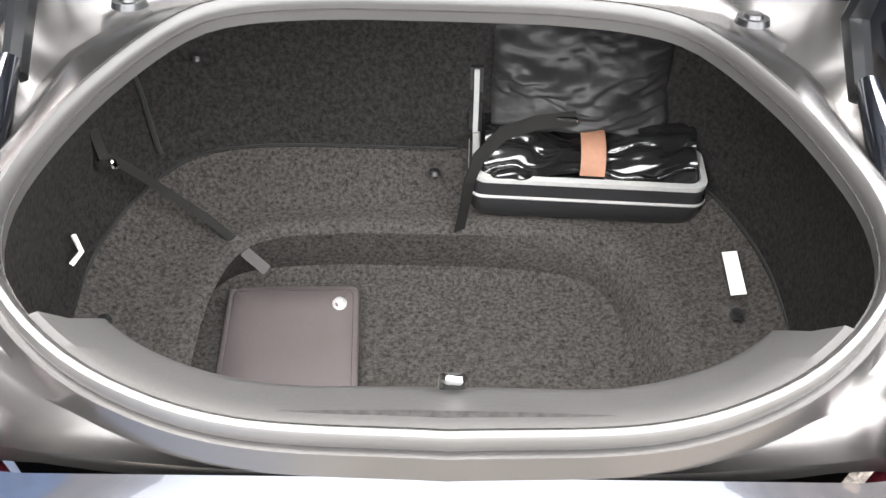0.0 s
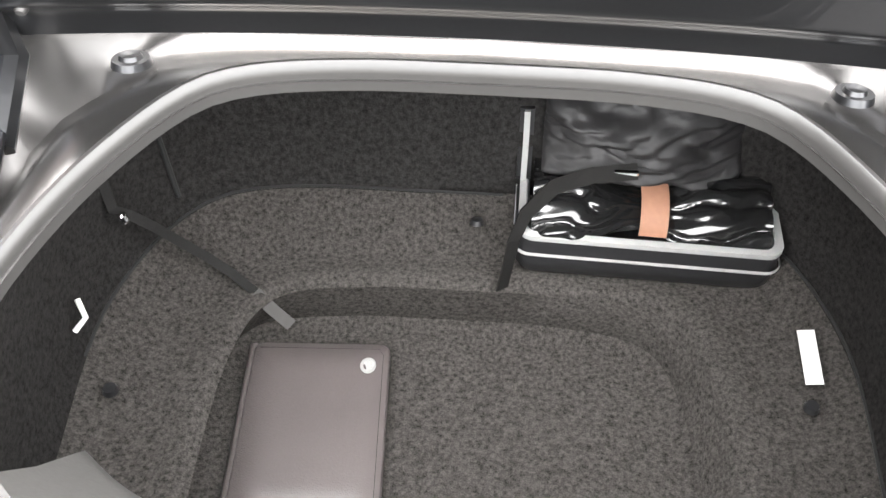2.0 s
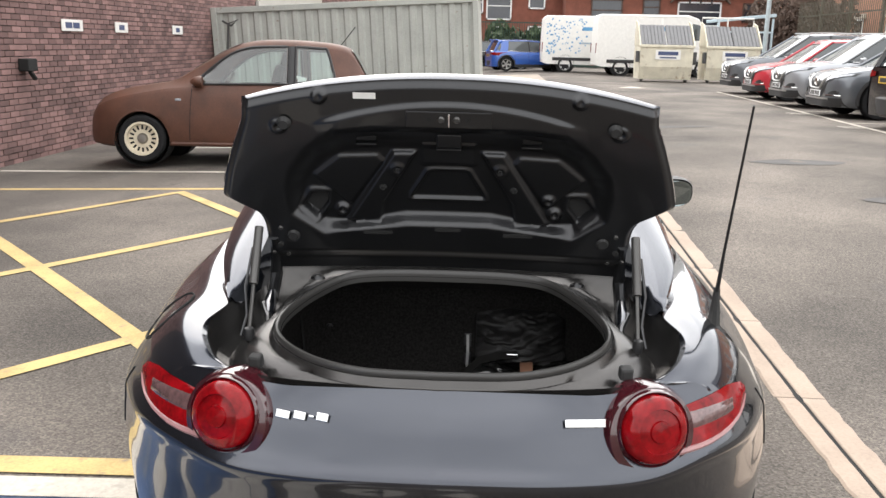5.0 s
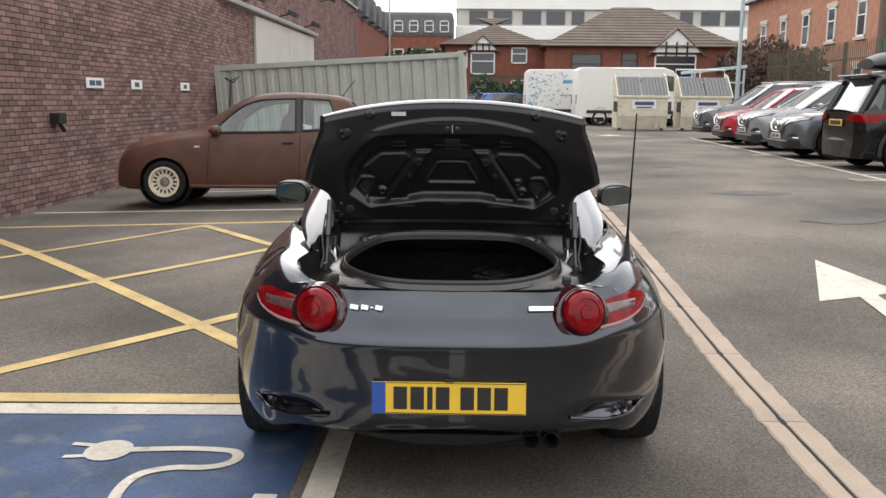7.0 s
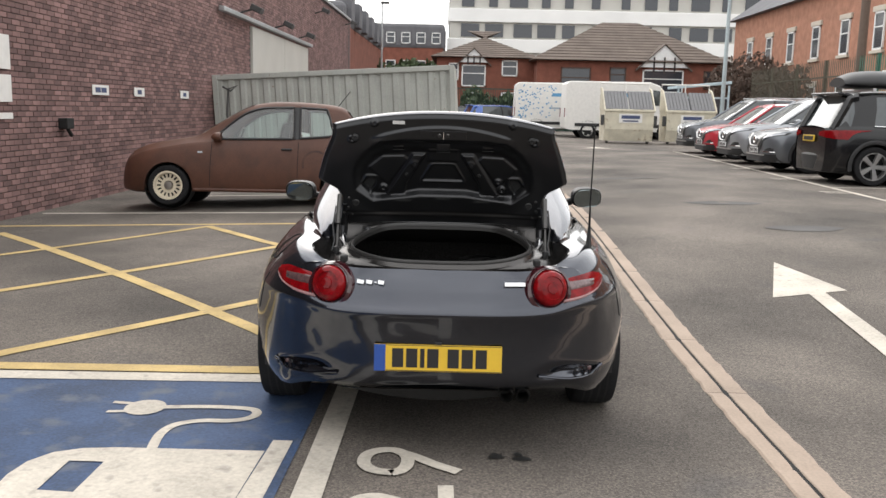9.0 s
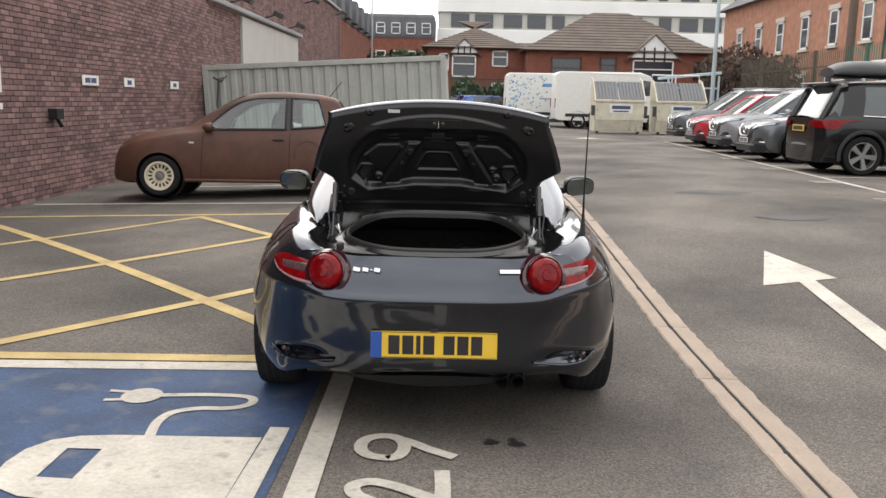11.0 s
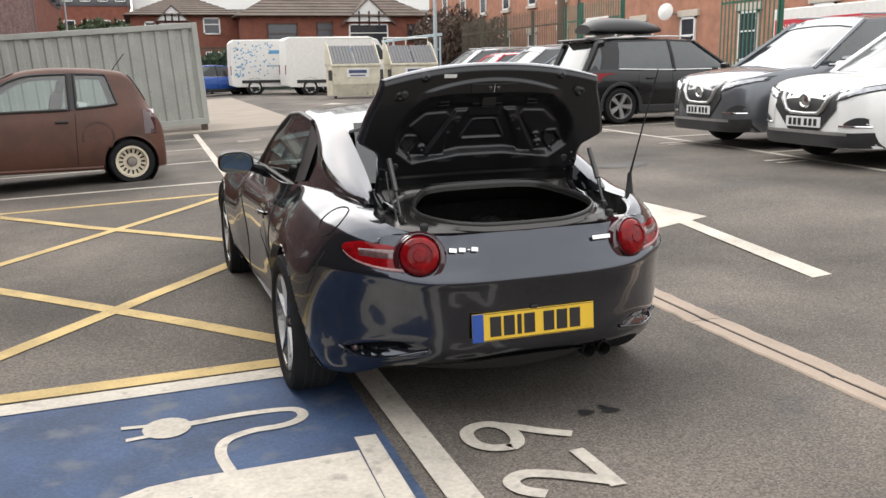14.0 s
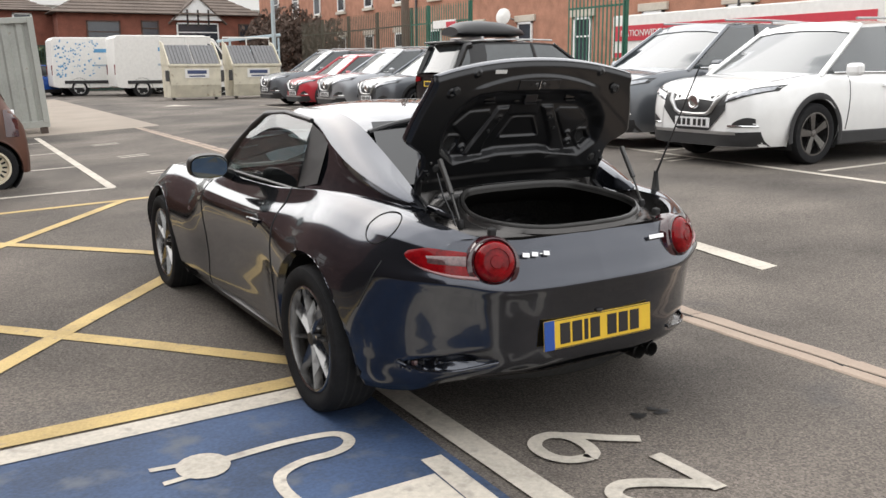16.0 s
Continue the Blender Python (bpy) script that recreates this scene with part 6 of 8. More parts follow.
part("rear_window", Shape().rings(rw, closed=False), material("dark_rear_glass", (0.02, 0.022, 0.024), 0.05, vary=0.1, coat=1.0), car, "dark rear window", smooth=True)
part("rear_deck", Shape().rings([[(k * 0.50, y, lerp(0.90, 0.905, (y - 0.66) / 0.2) - 0.02 * k * k) for k in spread(-1, 1, 12)] for y in (0.662, 0.74, 0.84)], closed=False), GREY_PAINT, car, smooth=True)
part("cowl", Shape().rings([[(k * 0.67, 2.36 + 0.1 * (1 - k * k), 0.852), (k * 0.66, 2.52 + 0.08 * (1 - k * k), 0.862 - 0.02 * k * k)] for k in spread(-1, 1, 14)], closed=False), BLACK_PLASTIC, car)
part("cabin_floor", Shape().box((0, 1.7, 0.45), (1.36, 1.7, 0.05)).box((0, 0.98, 0.66), (1.1, 0.05, 0.42)).box((0, 2.42, 0.66), (1.32, 0.2, 0.4), None, 0.06), BLACK_PLASTIC, car, "dark dashboard and cabin floor")
for x in (-0.34, 0.34):
    so = new("seat")
    so.parent = car
    part("backrest", Shape().box((x, 1.22, 0.75), (0.44, 0.14, 0.62), pose(0, 0, 0, 18, 0, 0), 0.05), SEAT, so)
    part("headrest", Shape().box((x, 1.12, 1.06), (0.22, 0.09, 0.14), pose(0, 0, 0, 18, 0, 0), 0.035), SEAT, so)
    part("cushion", Shape().box((x, 1.5, 0.5), (0.46, 0.5, 0.14), None, 0.05), SEAT, so)
part("steering_wheel", Shape().tube([(0.34 + 0.18 * math.cos(a), 2.02 - 0.06 * math.sin(a), 0.80 + 0.17 * math.sin(a)) for a in (2 * math.pi * i / 24 for i in range(25))], 0.014, 8), BLACK_PLASTIC, car, smooth=True)

# ---- things in the boot ----
NYLON = material("black_nylon_cloth", (0.016, 0.015, 0.0155), 0.55, vary=0.25, scale=12, fine=600, bump=0.3)
BAG_GLOSS = material("glossy_black_plastic_bag", (0.010, 0.010, 0.010), 0.22, vary=0.1, coat=0.5, spec=0.7)
LEATHERETTE = material("grey_brown_leatherette", (0.085, 0.072, 0.071), 0.45, vary=0.12, scale=9, fine=500, bump=0.25)
BROWN_BAND = material("brown_paper_band", (0.27, 0.135, 0.085), 0.7, vary=0.15, scale=25)
SILVER_TRIM = material("satin_silver_trim", (0.42, 0.42, 0.41), 0.35, 0.25, vary=0.08)
WEB = material("black_webbing", (0.013, 0.0125, 0.012), 0.85, vary=0.25, fine=700, bump=0.15, bump_dist=0.0005, spec=0.15)

def rounded(w, d, r, n=6):
    pts = []
    for cx, cy, a0 in ((w / 2 - r, d / 2 - r, 0), (-w / 2 + r, d / 2 - r, 90), (-w / 2 + r, -d / 2 + r, 180), (w / 2 - r, -d / 2 + r, 270)):
        pts += [(cx + r * math.cos(radians(a0 + 90 * i / n)), cy + r * math.sin(radians(a0 + 90 * i / n))) for i in range(n + 1)]
    return pts


bk = thing("document_wallet", "grey-brown leatherette document wallet lying on the boot carpet", "wallet", pose(-0.205, 0.515, 0.362, 2, 0, 3.5))
part("cover", Shape().rings([[(x, y, z) for x, y in rounded(w, d, 0.014)] for w, d, z in ((0.186, 0.258, 0.004), (0.190, 0.262, 0.008), (0.190, 0.262, 0.015), (0.184, 0.256, 0.0195), (0.10, 0.17, 0.021))], True, True, True), LEATHERETTE, bk, smooth=True, angle=60)
part("back_cover", Shape().box((-0.002, -0.006, -0.001), (0.192, 0.272, 0.008), None, 0.003), LEATHERETTE, bk, smooth=True, angle=60)
part("spine", Shape().tube([(-0.095, -0.13, 0.006), (-0.095, 0.13, 0.006)], 0.009, 10), LEATHERETTE, bk, smooth=True)
part("flap", Shape().box((0.0, -0.142, 0.006), (0.165, 0.022, 0.004), None, 0.0015), LEATHERETTE, bk)
part("stitching", Shape().tube([(-0.086, -0.12, 0.0195), (0.080, -0.12, 0.0195), (0.086, -0.11, 0.0195), (0.086, 0.11, 0.0195), (0.080, 0.12, 0.0195), (-0.086, 0.12, 0.0195)], 0.0006, 4), DARK_GAP, bk)
part("emblem", Shape().lathe([(0.0, 0.001), (0.0065, 0.001), (0.0075, 0.0035), (0.0095, 0.0035), (0.011, 0.001)], pose(0.066, 0.092, 0.0195) @ Matrix.Diagonal((1, 1.2, 1, 1)), 20), SILVER_TRIM, bk, "round silver ring emblem", smooth=True)

tray = thing("tool_tray", "black plastic tool tray with silver trim on the boot shelf", "tray", pose(0.225, 0.853, 0.520, 6, 0, -1.5))


def tray_ring(w, d, r, z):
    return [(x, y, z) for x, y in rounded(w, d, r)]


part("shell", Shape().rings([tray_ring(0.335, 0.250, 0.018, -0.045), tray_ring(0.350, 0.265, 0.023, -0.03), tray_ring(0.355, 0.270, 0.023, 0.0), tray_ring(0.350, 0.265, 0.023, 0.004), tray_ring(0.350, 0.265, 0.023, 0.034), tray_ring(0.325, 0.240, 0.016, 0.036), tray_ring(0.318, 0.233, 0.014, -0.02)], True, True, True), BLACK_PLASTIC, tray, smooth=True, angle=45)
part("lower_trim", Shape().rings([tray_ring(0.357, 0.272, 0.023, 0.001), tray_ring(0.360, 0.275, 0.024, 0.004), tray_ring(0.357, 0.272, 0.023, 0.008)], True), SILVER_TRIM, tray, smooth=True)
part("upper_trim", Shape().rings([tray_ring(0.351, 0.266, 0.023, 0.030), tray_ring(0.350, 0.265, 0.022, 0.038), tray_ring(0.332, 0.247, 0.018, 0.039), tray_ring(0.326, 0.241, 0.016, 0.034)], True), SILVER_TRIM, tray, smooth=True)
for x, top in ((-0.172, 0.112), (0.172, 0.098)):
    part("upright", Shape().band([(x, -0.03, 0.040), (x, 0.02, 0.060), (x * 1.01, 0.036, top)], 0.020, 0.010, (0, -1, 0.4)), BLACK_PLASTIC, tray, "black raised end frame")
    part("upright_trim", Shape().band([(x, -0.036, 0.041), (x, 0.012, 0.063), (x * 1.01, 0.028, top)], 0.008, 0.005, (0, -1, 0.4)), SILVER_TRIM, tray, "silver edge of the raised frame")
part("divider", Shape().box((0, 0.005, 0.03), (0.318, 0.012, 0.028), None, 0.003), BLACK_PLASTIC, tray)
part("corner_pad", Shape().prism([(-0.05, -0.025), (0.03, -0.03), (0.045, 0.01), (0.01, 0.04), (-0.04, 0.02)], 0.012, pose(0.112, 0.045, 0.05, 25, 0, 0)), SEAT, tray, "grey foam pad")
random.seed(21)
fold = []
for j in range(61):
    row = []
    for i in range(141):
        x, v = lerp(-0.158, 0.158, i / 140), j / 60
        pin = 1 - math.exp(-((x + 0.01) / 0.05) ** 2)
        a = v * math.pi
        # long pleats that gather at the band
        fan = v * 5.5 + 0.9 * noise.noise((x * 6, 0.4, v * 2)) + 0.5 * noise.noise((x * 22, 3.1, v * 3))
        ple = abs(math.sin(math.pi * fan)) ** 0.7
        wr = 0.010 * noise.noise((x * 8 + 3, v * 3.0, 0.3)) + 0.010 * ple * (0.35 + 0.65 * pin) + 0.004 * noise.noise((x * 30 - v * 9, v * 9, 5)) - 0.010 * (1 - pin)
        r = 0.029 + 0.008 * pin + wr
        row.append((x, -0.060 - r * 1.5 * math.cos(a), 0.022 + r * math.sin(a)))
    fold.append(row)
bagp = thing("plastic_bag", "crumpled glossy black plastic bag folded in the tool tray", "bag", pose(0.225, 0.853, 0.520, 6, 0, -1.5))
part("bag", Shape().rings(fold, closed=False), BAG_GLOSS, bagp, smooth=True, angle=180)
bd = [(-0.015, -0.062 - 0.052 * math.cos(a), 0.026 + 0.040 * math.sin(a)) for a in spread(0.15, math.pi - 0.15, 12)]
part("paper_band", Shape().rings([[(x, y, z + 0.003), (x + 0.037, y, z + 0.003)] for x, y, z in bd], closed=False), BROWN_BAND, bagp, "brown paper band", smooth=True)
soft = []
for j in range(41):
    row = []
    for i in range(81):
        u, v = i / 80, j / 40
        x = lerp(0.075, 0.345, u)
        bulge = 0.045 * math.sin(math.pi * u) ** 0.5 * math.sin(math.pi * min(1, v * 1.05)) ** 0.6
        wr = 0.020 * noise.noise((x * 11, v * 4, 2.2)) + 0.005 * abs(math.sin(9 * noise.noise((x * 7 + v * 3, v * 5, 6.6)))) + 0.010 * (1 - abs(noise.noise((x * 24 + v * 8, v * 9, 4.4)))) + 0.016 * abs(noise.noise((x * 17 - v * 9, v * 6, 9.1)))
        y = lerp(0.835, 0.925, v) - bulge - wr
        z = lerp(0.565, 0.72, v) + 0.010 * noise.noise((x * 14, 1.0, v * 2))
        row.append((x, y, z))
    soft.append(row)
bag = thing("cloth_bag", "soft black nylon bag resting upright in the tool tray", "bag")
part("cloth", Shape().rings(soft, closed=False), NYLON, bag, smooth=True, angle=180)
part("drawcord", Shape().tube([(0.14, 0.815, 0.598), (0.17, 0.80, 0.60), (0.20, 0.80, 0.603), (0.235, 0.803, 0.60)], 0.005, 6), BLACK_PLASTIC, bag)
part("buckle", Shape().box((0.185, 0.795, 0.603), (0.035, 0.010, 0.010), None, 0.003), CHROME, bag)

strap = thing("luggage_strap", "black webbing luggage strap with a metal buckle across the boot", "strap")
part("webbing", Shape().band([(-0.462, 0.66, 0.655), (-0.452, 0.645, 0.622), (-0.435, 0.65, 0.608), (-0.415, 0.66, 0.58), (-0.395, 0.672, 0.545), (-0.365, 0.682, 0.505), (-0.335, 0.680, 0.478), (-0.305, 0.672, 0.450), (-0.285, 0.667, 0.425), (-0.262, 0.660, 0.405)], 0.013, 0.002, (0.2, -0.6, 0.7)), WEB, strap)
part("end_tab", Shape().band([(-0.306, 0.6705, 0.453), (-0.285, 0.664, 0.429), (-0.258, 0.656, 0.405)], 0.017, 0.0026, (0.2, -0.6, 0.7)), material("grey_strap_end", (0.035, 0.033, 0.031), 0.7), strap, "grey stitched strap end")
part("buckle", Shape().box((-0.447, 0.638, 0.614), (0.034, 0.012, 0.016), pose(0, 0, 0, 0, -20, -20), 0.004), CHROME, strap, "bright metal buckle")
strap2 = thing("luggage_strap", "black webbing strap looped over the tool tray", "strap")
part("webbing", Shape().band([(0.20, 0.795, 0.605), (0.14, 0.785, 0.602), (0.09, 0.765, 0.595), (0.055, 0.735, 0.572), (0.042, 0.715, 0.54), (0.038, 0.712, 0.50), (0.032, 0.705, 0.455)], 0.022, 0.002, (0.6, -0.5, 0.5)), WEB, strap2)


# ---- other vehicles ----
CAR_GLASS = material("dark_car_glass", (0.03, 0.038, 0.042), 0.06, vary=0.15, coat=1.0)
PALE_GLASS = material("pale_reflecting_glass", (0.06, 0.09, 0.088), 0.04, vary=0.2, coat=1.0)
HEAD_LENS = material("headlamp_lens", (0.30, 0.31, 0.33), 0.1, 0.5, vary=0.3, scale=25, coat=1.0)
ALLOY = material("silver_alloy", (0.45, 0.45, 0.45), 0.3, 0.8, vary=0.15)
CLAD = material("black_bumper_plastic", (0.02, 0.02, 0.021), 0.6, vary=0.15)
PLATE_WHITE = material("white_plate", (0.7, 0.7, 0.7), 0.4)


def road_wheel(parent, x, y, r, side, alloy=None, white=False, spokes=5):
    """A wheel that stands on the ground of its car."""
    m = Matrix.Translation((x, y, r)) @ pose(0, 0, 0, 0, 90 * side, 0)
    wo = new("wheel")
    wo.parent = parent
    k = r * 0.70
    part("tyre", Shape().lathe([(k, -0.09), (k + 0.03, -0.105), (r - 0.02, -0.10), (r, -0.07), (r, 0.07), (r - 0.02, 0.10), (k + 0.03, 0.105), (k, 0.09)], m, 32), TYRE, wo, smooth=True)
    mat = alloy or ALLOY
    if white:
        part("rim", Shape().lathe([(k + 0.004, 0.10), (k - 0.02, 0.10), (k - 0.03, 0.05), (0.06, 0.045), (0.05, 0.075), (0.0, 0.08)], m, 32), mat, wo, smooth=True)
        for j in range(16):
            a = 2 * math.pi * j / 16
            part("slot", Shape().box((0, 0, 0), (0.05, 0.022, 0.006)), DARK_GAP, wo).matrix_basis = m @ pose(0, 0, 0, 0, 0, math.degrees(a)) @ pose(k * 0.68, 0, 0.05)
        part("hub", Shape().lathe([(0.0, 0.088), (0.05, 0.085), (0.065, 0.05)], m, 16), DISC, wo, smooth=True)
        return
    part("rim", Shape().lathe([(k + 0.004, 0.095), (k - 0.012, 0.095), (k - 0.02, 0.04), (k - 0.03, -0.06)], m, 32), mat, wo, smooth=True)
    part("back", Shape().lathe([(0.0, -0.02), (k, -0.02)], m, 24), DARK_GAP, wo)
    for j in range(spokes):
        mm = m @ pose(0, 0, 0, 0, 0, 360 * j / spokes + 12)
        part("spoke", Shape().rings([[mm @ Vector(p) for p in q] for q in (
            [(0.02, -0.03, 0.04), (0.02, 0.03, 0.04), (0.02, 0.025, 0.075), (0.02, -0.025, 0.075)],
            [(k, -0.055, 0.05), (k, 0.055, 0.05), (k, 0.045, 0.09), (k, -0.045, 0.09)])], True, True, True), mat, wo)
    part("hub", Shape().lathe([(0.0, 0.082), (0.04, 0.08), (0.05, 0.05)], m, 16), mat, wo, smooth=True)


def parked_car(name, label, m, paint, L=4.38, W=1.82, H=1.6, wheel_r=0.34, base=2.65, kind="suv", glass_mat=None, roof_box=False, white_wheels=False, group="", front=True, rails=True, spokes=5, alloy=None):
    """A parked car; its own +y is ahead, its middle over the origin."""
    glass_mat = glass_mat or CAR_GLASS
    c = thing(name, label, "car", m, group)
    hw, hl = W / 2, L / 2
    suv = kind == "suv"
    belt0 = 0.62 * H
    hood = [(-hl, belt0 * 0.99), (-hl + 0.4, belt0 * 1.03), (-0.2 * hl, belt0), (0.42 * hl, belt0 * 1.0), (0.62 * hl, belt0 * 0.975), (0.82 * hl, belt0 * 0.915), (0.93 * hl, belt0 * 0.85), (0.98 * hl, belt0 * 0.78), (hl, belt0 * 0.70)]
    low = 0.16 * H / 1.6 + 0.06
    plan = [(-hl, hw * 0.74), (-hl + 0.12, hw * 0.90), (-hl + 0.5, hw * 0.985), (-0.3 * hl, hw), (0.4 * hl, hw), (0.75 * hl, hw * 0.98), (0.88 * hl, hw * 0.92), (hl - 0.10, hw * 0.80), (hl - 0.03, hw * 0.66), (hl, hw * 0.54)]
    wy = (base / 2 + 0.02 * L * (-1 if suv else 0.3), -base / 2 + 0.02 * L * (-1 if suv else 0.3))
    arch = wheel_r + (0.055 if suv else 0.045)
    ins = [(0, 0.07), (0.15, 0.03), (0.35, 0.008), (0.6, 0.0), (0.8, 0.015), (0.93, 0.04), (1, 0.085)]
    cols = spread(-hl, hl, 72)
    for side in (-1, 1):
        sh, idx = Shape(), {}

        def pt(i, j):
            y = cols[i]
            if j <= 14:
                t = j / 14
                z = lerp(low, table(hood, y), t)
                x = max(0.0, table(plan, y) - table(ins, t))
            else:
                u = (j - 14) / 4
                z = table(hood, y) + 0.035 * math.sin(u * math.pi / 2)
                x = max(0.0, table(plan, y) - 0.085) * (1 - u)
            return Vector((x, y, z))

        def cut(p):
            for cy in wy:
                if math.hypot(p.y - cy, p.z - wheel_r) < arch and p.x > hw * 0.6:
                    return cy
            return None

        for i in range(72):
            for j in range(18):
                q = [(i, j), (i + 1, j), (i + 1, j + 1), (i, j + 1)]
                ps = [pt(*k) for k in q]
                if all(cut(p) is not None for p in ps):
                    continue
                face = []
                for k, p in zip(q, ps):
                    if k not in idx:
                        cy = cut(p)
                        if cy is not None:
                            r = math.hypot(p.y - cy, p.z - wheel_r)
                            p = Vector((p.x, cy + (p.y - cy) * arch / r, wheel_r + (p.z - wheel_r) * arch / r))
                        idx[k] = len(sh.v)
                        sh.v.append((p.x * side, p.y, p.z))
                    face.append(idx[k])
                sh.f.append(tuple(face))
        part("body_side", sh, paint, c, smooth=True, angle=38)
        for cy in wy:
            rows = [[(x * side, cy + arch * k * math.cos(a), wheel_r + arch * k * math.sin(a)) for a in (radians(-25 + 230 * i / 20) for i in range(21))] for x, k in ((hw - 0.02, 1.01), (hw - 0.3, 1.01), (hw - 0.3, 0.0))]
            part("wheel_well", Shape().rings(rows, closed=False), DARK_GAP, c)
            if suv:
                ra = [[((hw + 0.006 - 0.012 * abs(k - 1)) * side, cy + rr_ * math.cos(a), wheel_r + rr_ * math.sin(a)) for a in (radians(-12 + 204 * i / 24) for i in range(25))] for k, rr_ in enumerate((arch - 0.01, arch + 0.03, arch + 0.06))]
                part("arch_cladding", Shape().rings(ra, closed=False), CLAD, c, smooth=True)
            road_wheel(c, (hw - 0.115) * side, cy, wheel_r, side, alloy=alloy, white=white_wheels, spokes=spokes)
        # Sill
        part("sill", Shape().box(((hw - 0.06) * side, (wy[0] + wy[1]) / 2, low + 0.06), (0.09, base - 2 * arch - 0.02, 0.16 if suv else 0.09), None, 0.02), CLAD if suv else paint, c)
        # Shut lines of the doors
        for y in ((0.33 * hl, -0.12 * hl, -0.46 * hl) if suv else (0.34 * hl, -0.26 * hl)):
            part("shut_line", Shape().tube([(side * (hw - table(ins, t) + 0.002), y - 0.04 * t, lerp(low, belt0, t)) for t in spread(0.2, 0.97, 8)], 0.006, 5), DARK_GAP, c)
        for y in ((0.02 * hl, -0.36 * hl) if suv else (-0.16 * hl,)):
            part("door_handle", Shape().box(((hw + 0.012) * side, y, belt0 * 0.86), (0.03, 0.16, 0.03), None, 0.01), paint, c)
        mo = part("door_mirror", Shape().box(((hw + 0.10) * side, 0.36 * hl, belt0 + 0.05), (0.19, 0.11, 0.14), None, 0.04), paint if suv else CLAD, c)
    # Cabin
    cab = [(-hl + 0.10, 0.0), (-hl + 0.36, 0.86), (-hl + 0.75, 0.97), (-0.15 * hl, 1.0), (0.12 * hl, 0.95), (0.52 * hl, 0.0)] if suv else [(-hl + 0.06, 0.0), (-hl + 0.28, 0.88), (-hl + 0.6, 0.98), (-0.1 * hl, 1.0), (0.16 * hl, 0.93), (0.60 * hl, 0.0)]
    rowsg = []
    for y, h in cab:
        zb = table(hood, y) - 0.01
        zt = max(zb + 0.005, lerp(zb, H, h))
        wb = table(plan, y) - 0.09
        wt = lerp(wb, hw * 0.70, h)
        if y < -hl + 0.2:
            wb, wt = wb * 0.95, wb * 0.95
        rowsg.append((y, zb, zt, wb, wt))
    fine = []
    for k in range(len(rowsg) - 1):
        for j in range(6):
            fine.append([lerp(a, b, j / 6) for a, b in zip(rowsg[k], rowsg[k + 1])])
    fine.append(rowsg[-1])
    gsh = Shape().rings([[(-wb, y, zb), (-lerp(wb, wt, 0.5) - 0.015, y, lerp(zb, zt, 0.5)), (-wt, y, zt - 0.03), (-wt * 0.6, y, zt + 0.006), (0, y, zt + 0.02), (wt * 0.6, y, zt + 0.006), (wt, y, zt - 0.03), (lerp(wb, wt, 0.5) + 0.015, y, lerp(zb, zt, 0.5)), (wb, y, zb)] for y, zb, zt, wb, wt in fine], closed=False)
    part("glasshouse", gsh, glass_mat, c, "reflecting car windows", smooth=True, angle=50)
    rf = [f for f in fine if f[2] - f[1] > 0.78 * (H - belt0)]
    rs = Shape().rings([[(-wt - 0.012, y, zt - 0.075), (-wt - 0.006, y, zt - 0.02), (-wt * 0.6, y, zt + 0.018), (0, y, zt + 0.032), (wt * 0.6, y, zt + 0.018), (wt + 0.006, y, zt - 0.02), (wt + 0.012, y, zt - 0.075)] for y, zb, zt, wb, wt in rf], closed=False)
    part("roof", rs, paint, c, smooth=True)
    for side in (-1, 1):
        n = len(fine)
        a_line = [((wt + 0.006) * side, y, zt - 0.02) for y, zb, zt, wb, wt in fine if y > 0.1 * hl]
        part("front_pillar", Shape().tube(a_line, 0.032, 6), paint, c, smooth=True)
        c_line = [((wt + 0.004) * side, y, zt - 0.03) for y, zb, zt, wb, wt in fine if y < -hl + 0.5]
        part("rear_pillar", Shape().tube(c_line, 0.07 if suv else 0.085, 6), paint, c, smooth=True)
        yb = -0.1 * hl if suv else -0.24 * hl
        f = min(fine, key=lambda q: abs(q[0] - yb))
        part("middle_pillar", Shape().tube([((f[3] + 0.004) * side, yb, f[1]), ((lerp(f[3], f[4], 0.5) + 0.016) * side, yb - 0.03, lerp(f[1], f[2], 0.5)), ((f[4] + 0.004) * side, yb - 0.06, f[2] - 0.04)], 0.035, 6), CLAD if suv else paint, c)
        if suv:
            y0_, y1_ = -hl + 0.12, -hl + 0.75
            quad = []
            for y in spread(y0_, y1_, 9):
                f = min(fine, key=lambda q: abs(q[0] - y))
                quad.append([((f[3] + 0.012) * side, y, f[1] - 0.01), ((lerp(f[3], f[4], 0.55) + 0.022) * side, y + 0.05, lerp(f[1], f[2], 0.55)), ((f[4] + 0.012) * side, y + 0.06, f[2] - 0.03)])
            part("rear_quarter", Shape().rings(quad, closed=False), paint, c, smooth=True)
            part("window_trim", Shape().tube([((table(plan, y) - 0.075) * side, y, table(hood, y) + 0.012) for y in spread(-hl + 0.75, 0.42 * hl, 8)], 0.011, 6), CHROME, c)
            if rails:
                part("roof_rail", Shape().tube([((hw * 0.66) * side, y, H + 0.035 - 0.05 * abs(y + 0.2 * hl) ** 2 / hl) for y in spread(-0.75 * hl, 0.12 * hl, 8)], 0.016, 6), ALLOY, c, smooth=True)
    # Front
    zb = belt0
    nose = hl

    def nose_y(x, z):
        """How far ahead the bodywork reaches at a half width and height."""
        x = abs(x)
        for q in range(90):
            y = nose - q * 0.012
            top_ = table(hood, y)
            if z <= top_ + 0.001 and table(plan, y) - table(ins, max(0.0, min(1.0, (z - low) / (top_ - low)))) >= x:
                return y
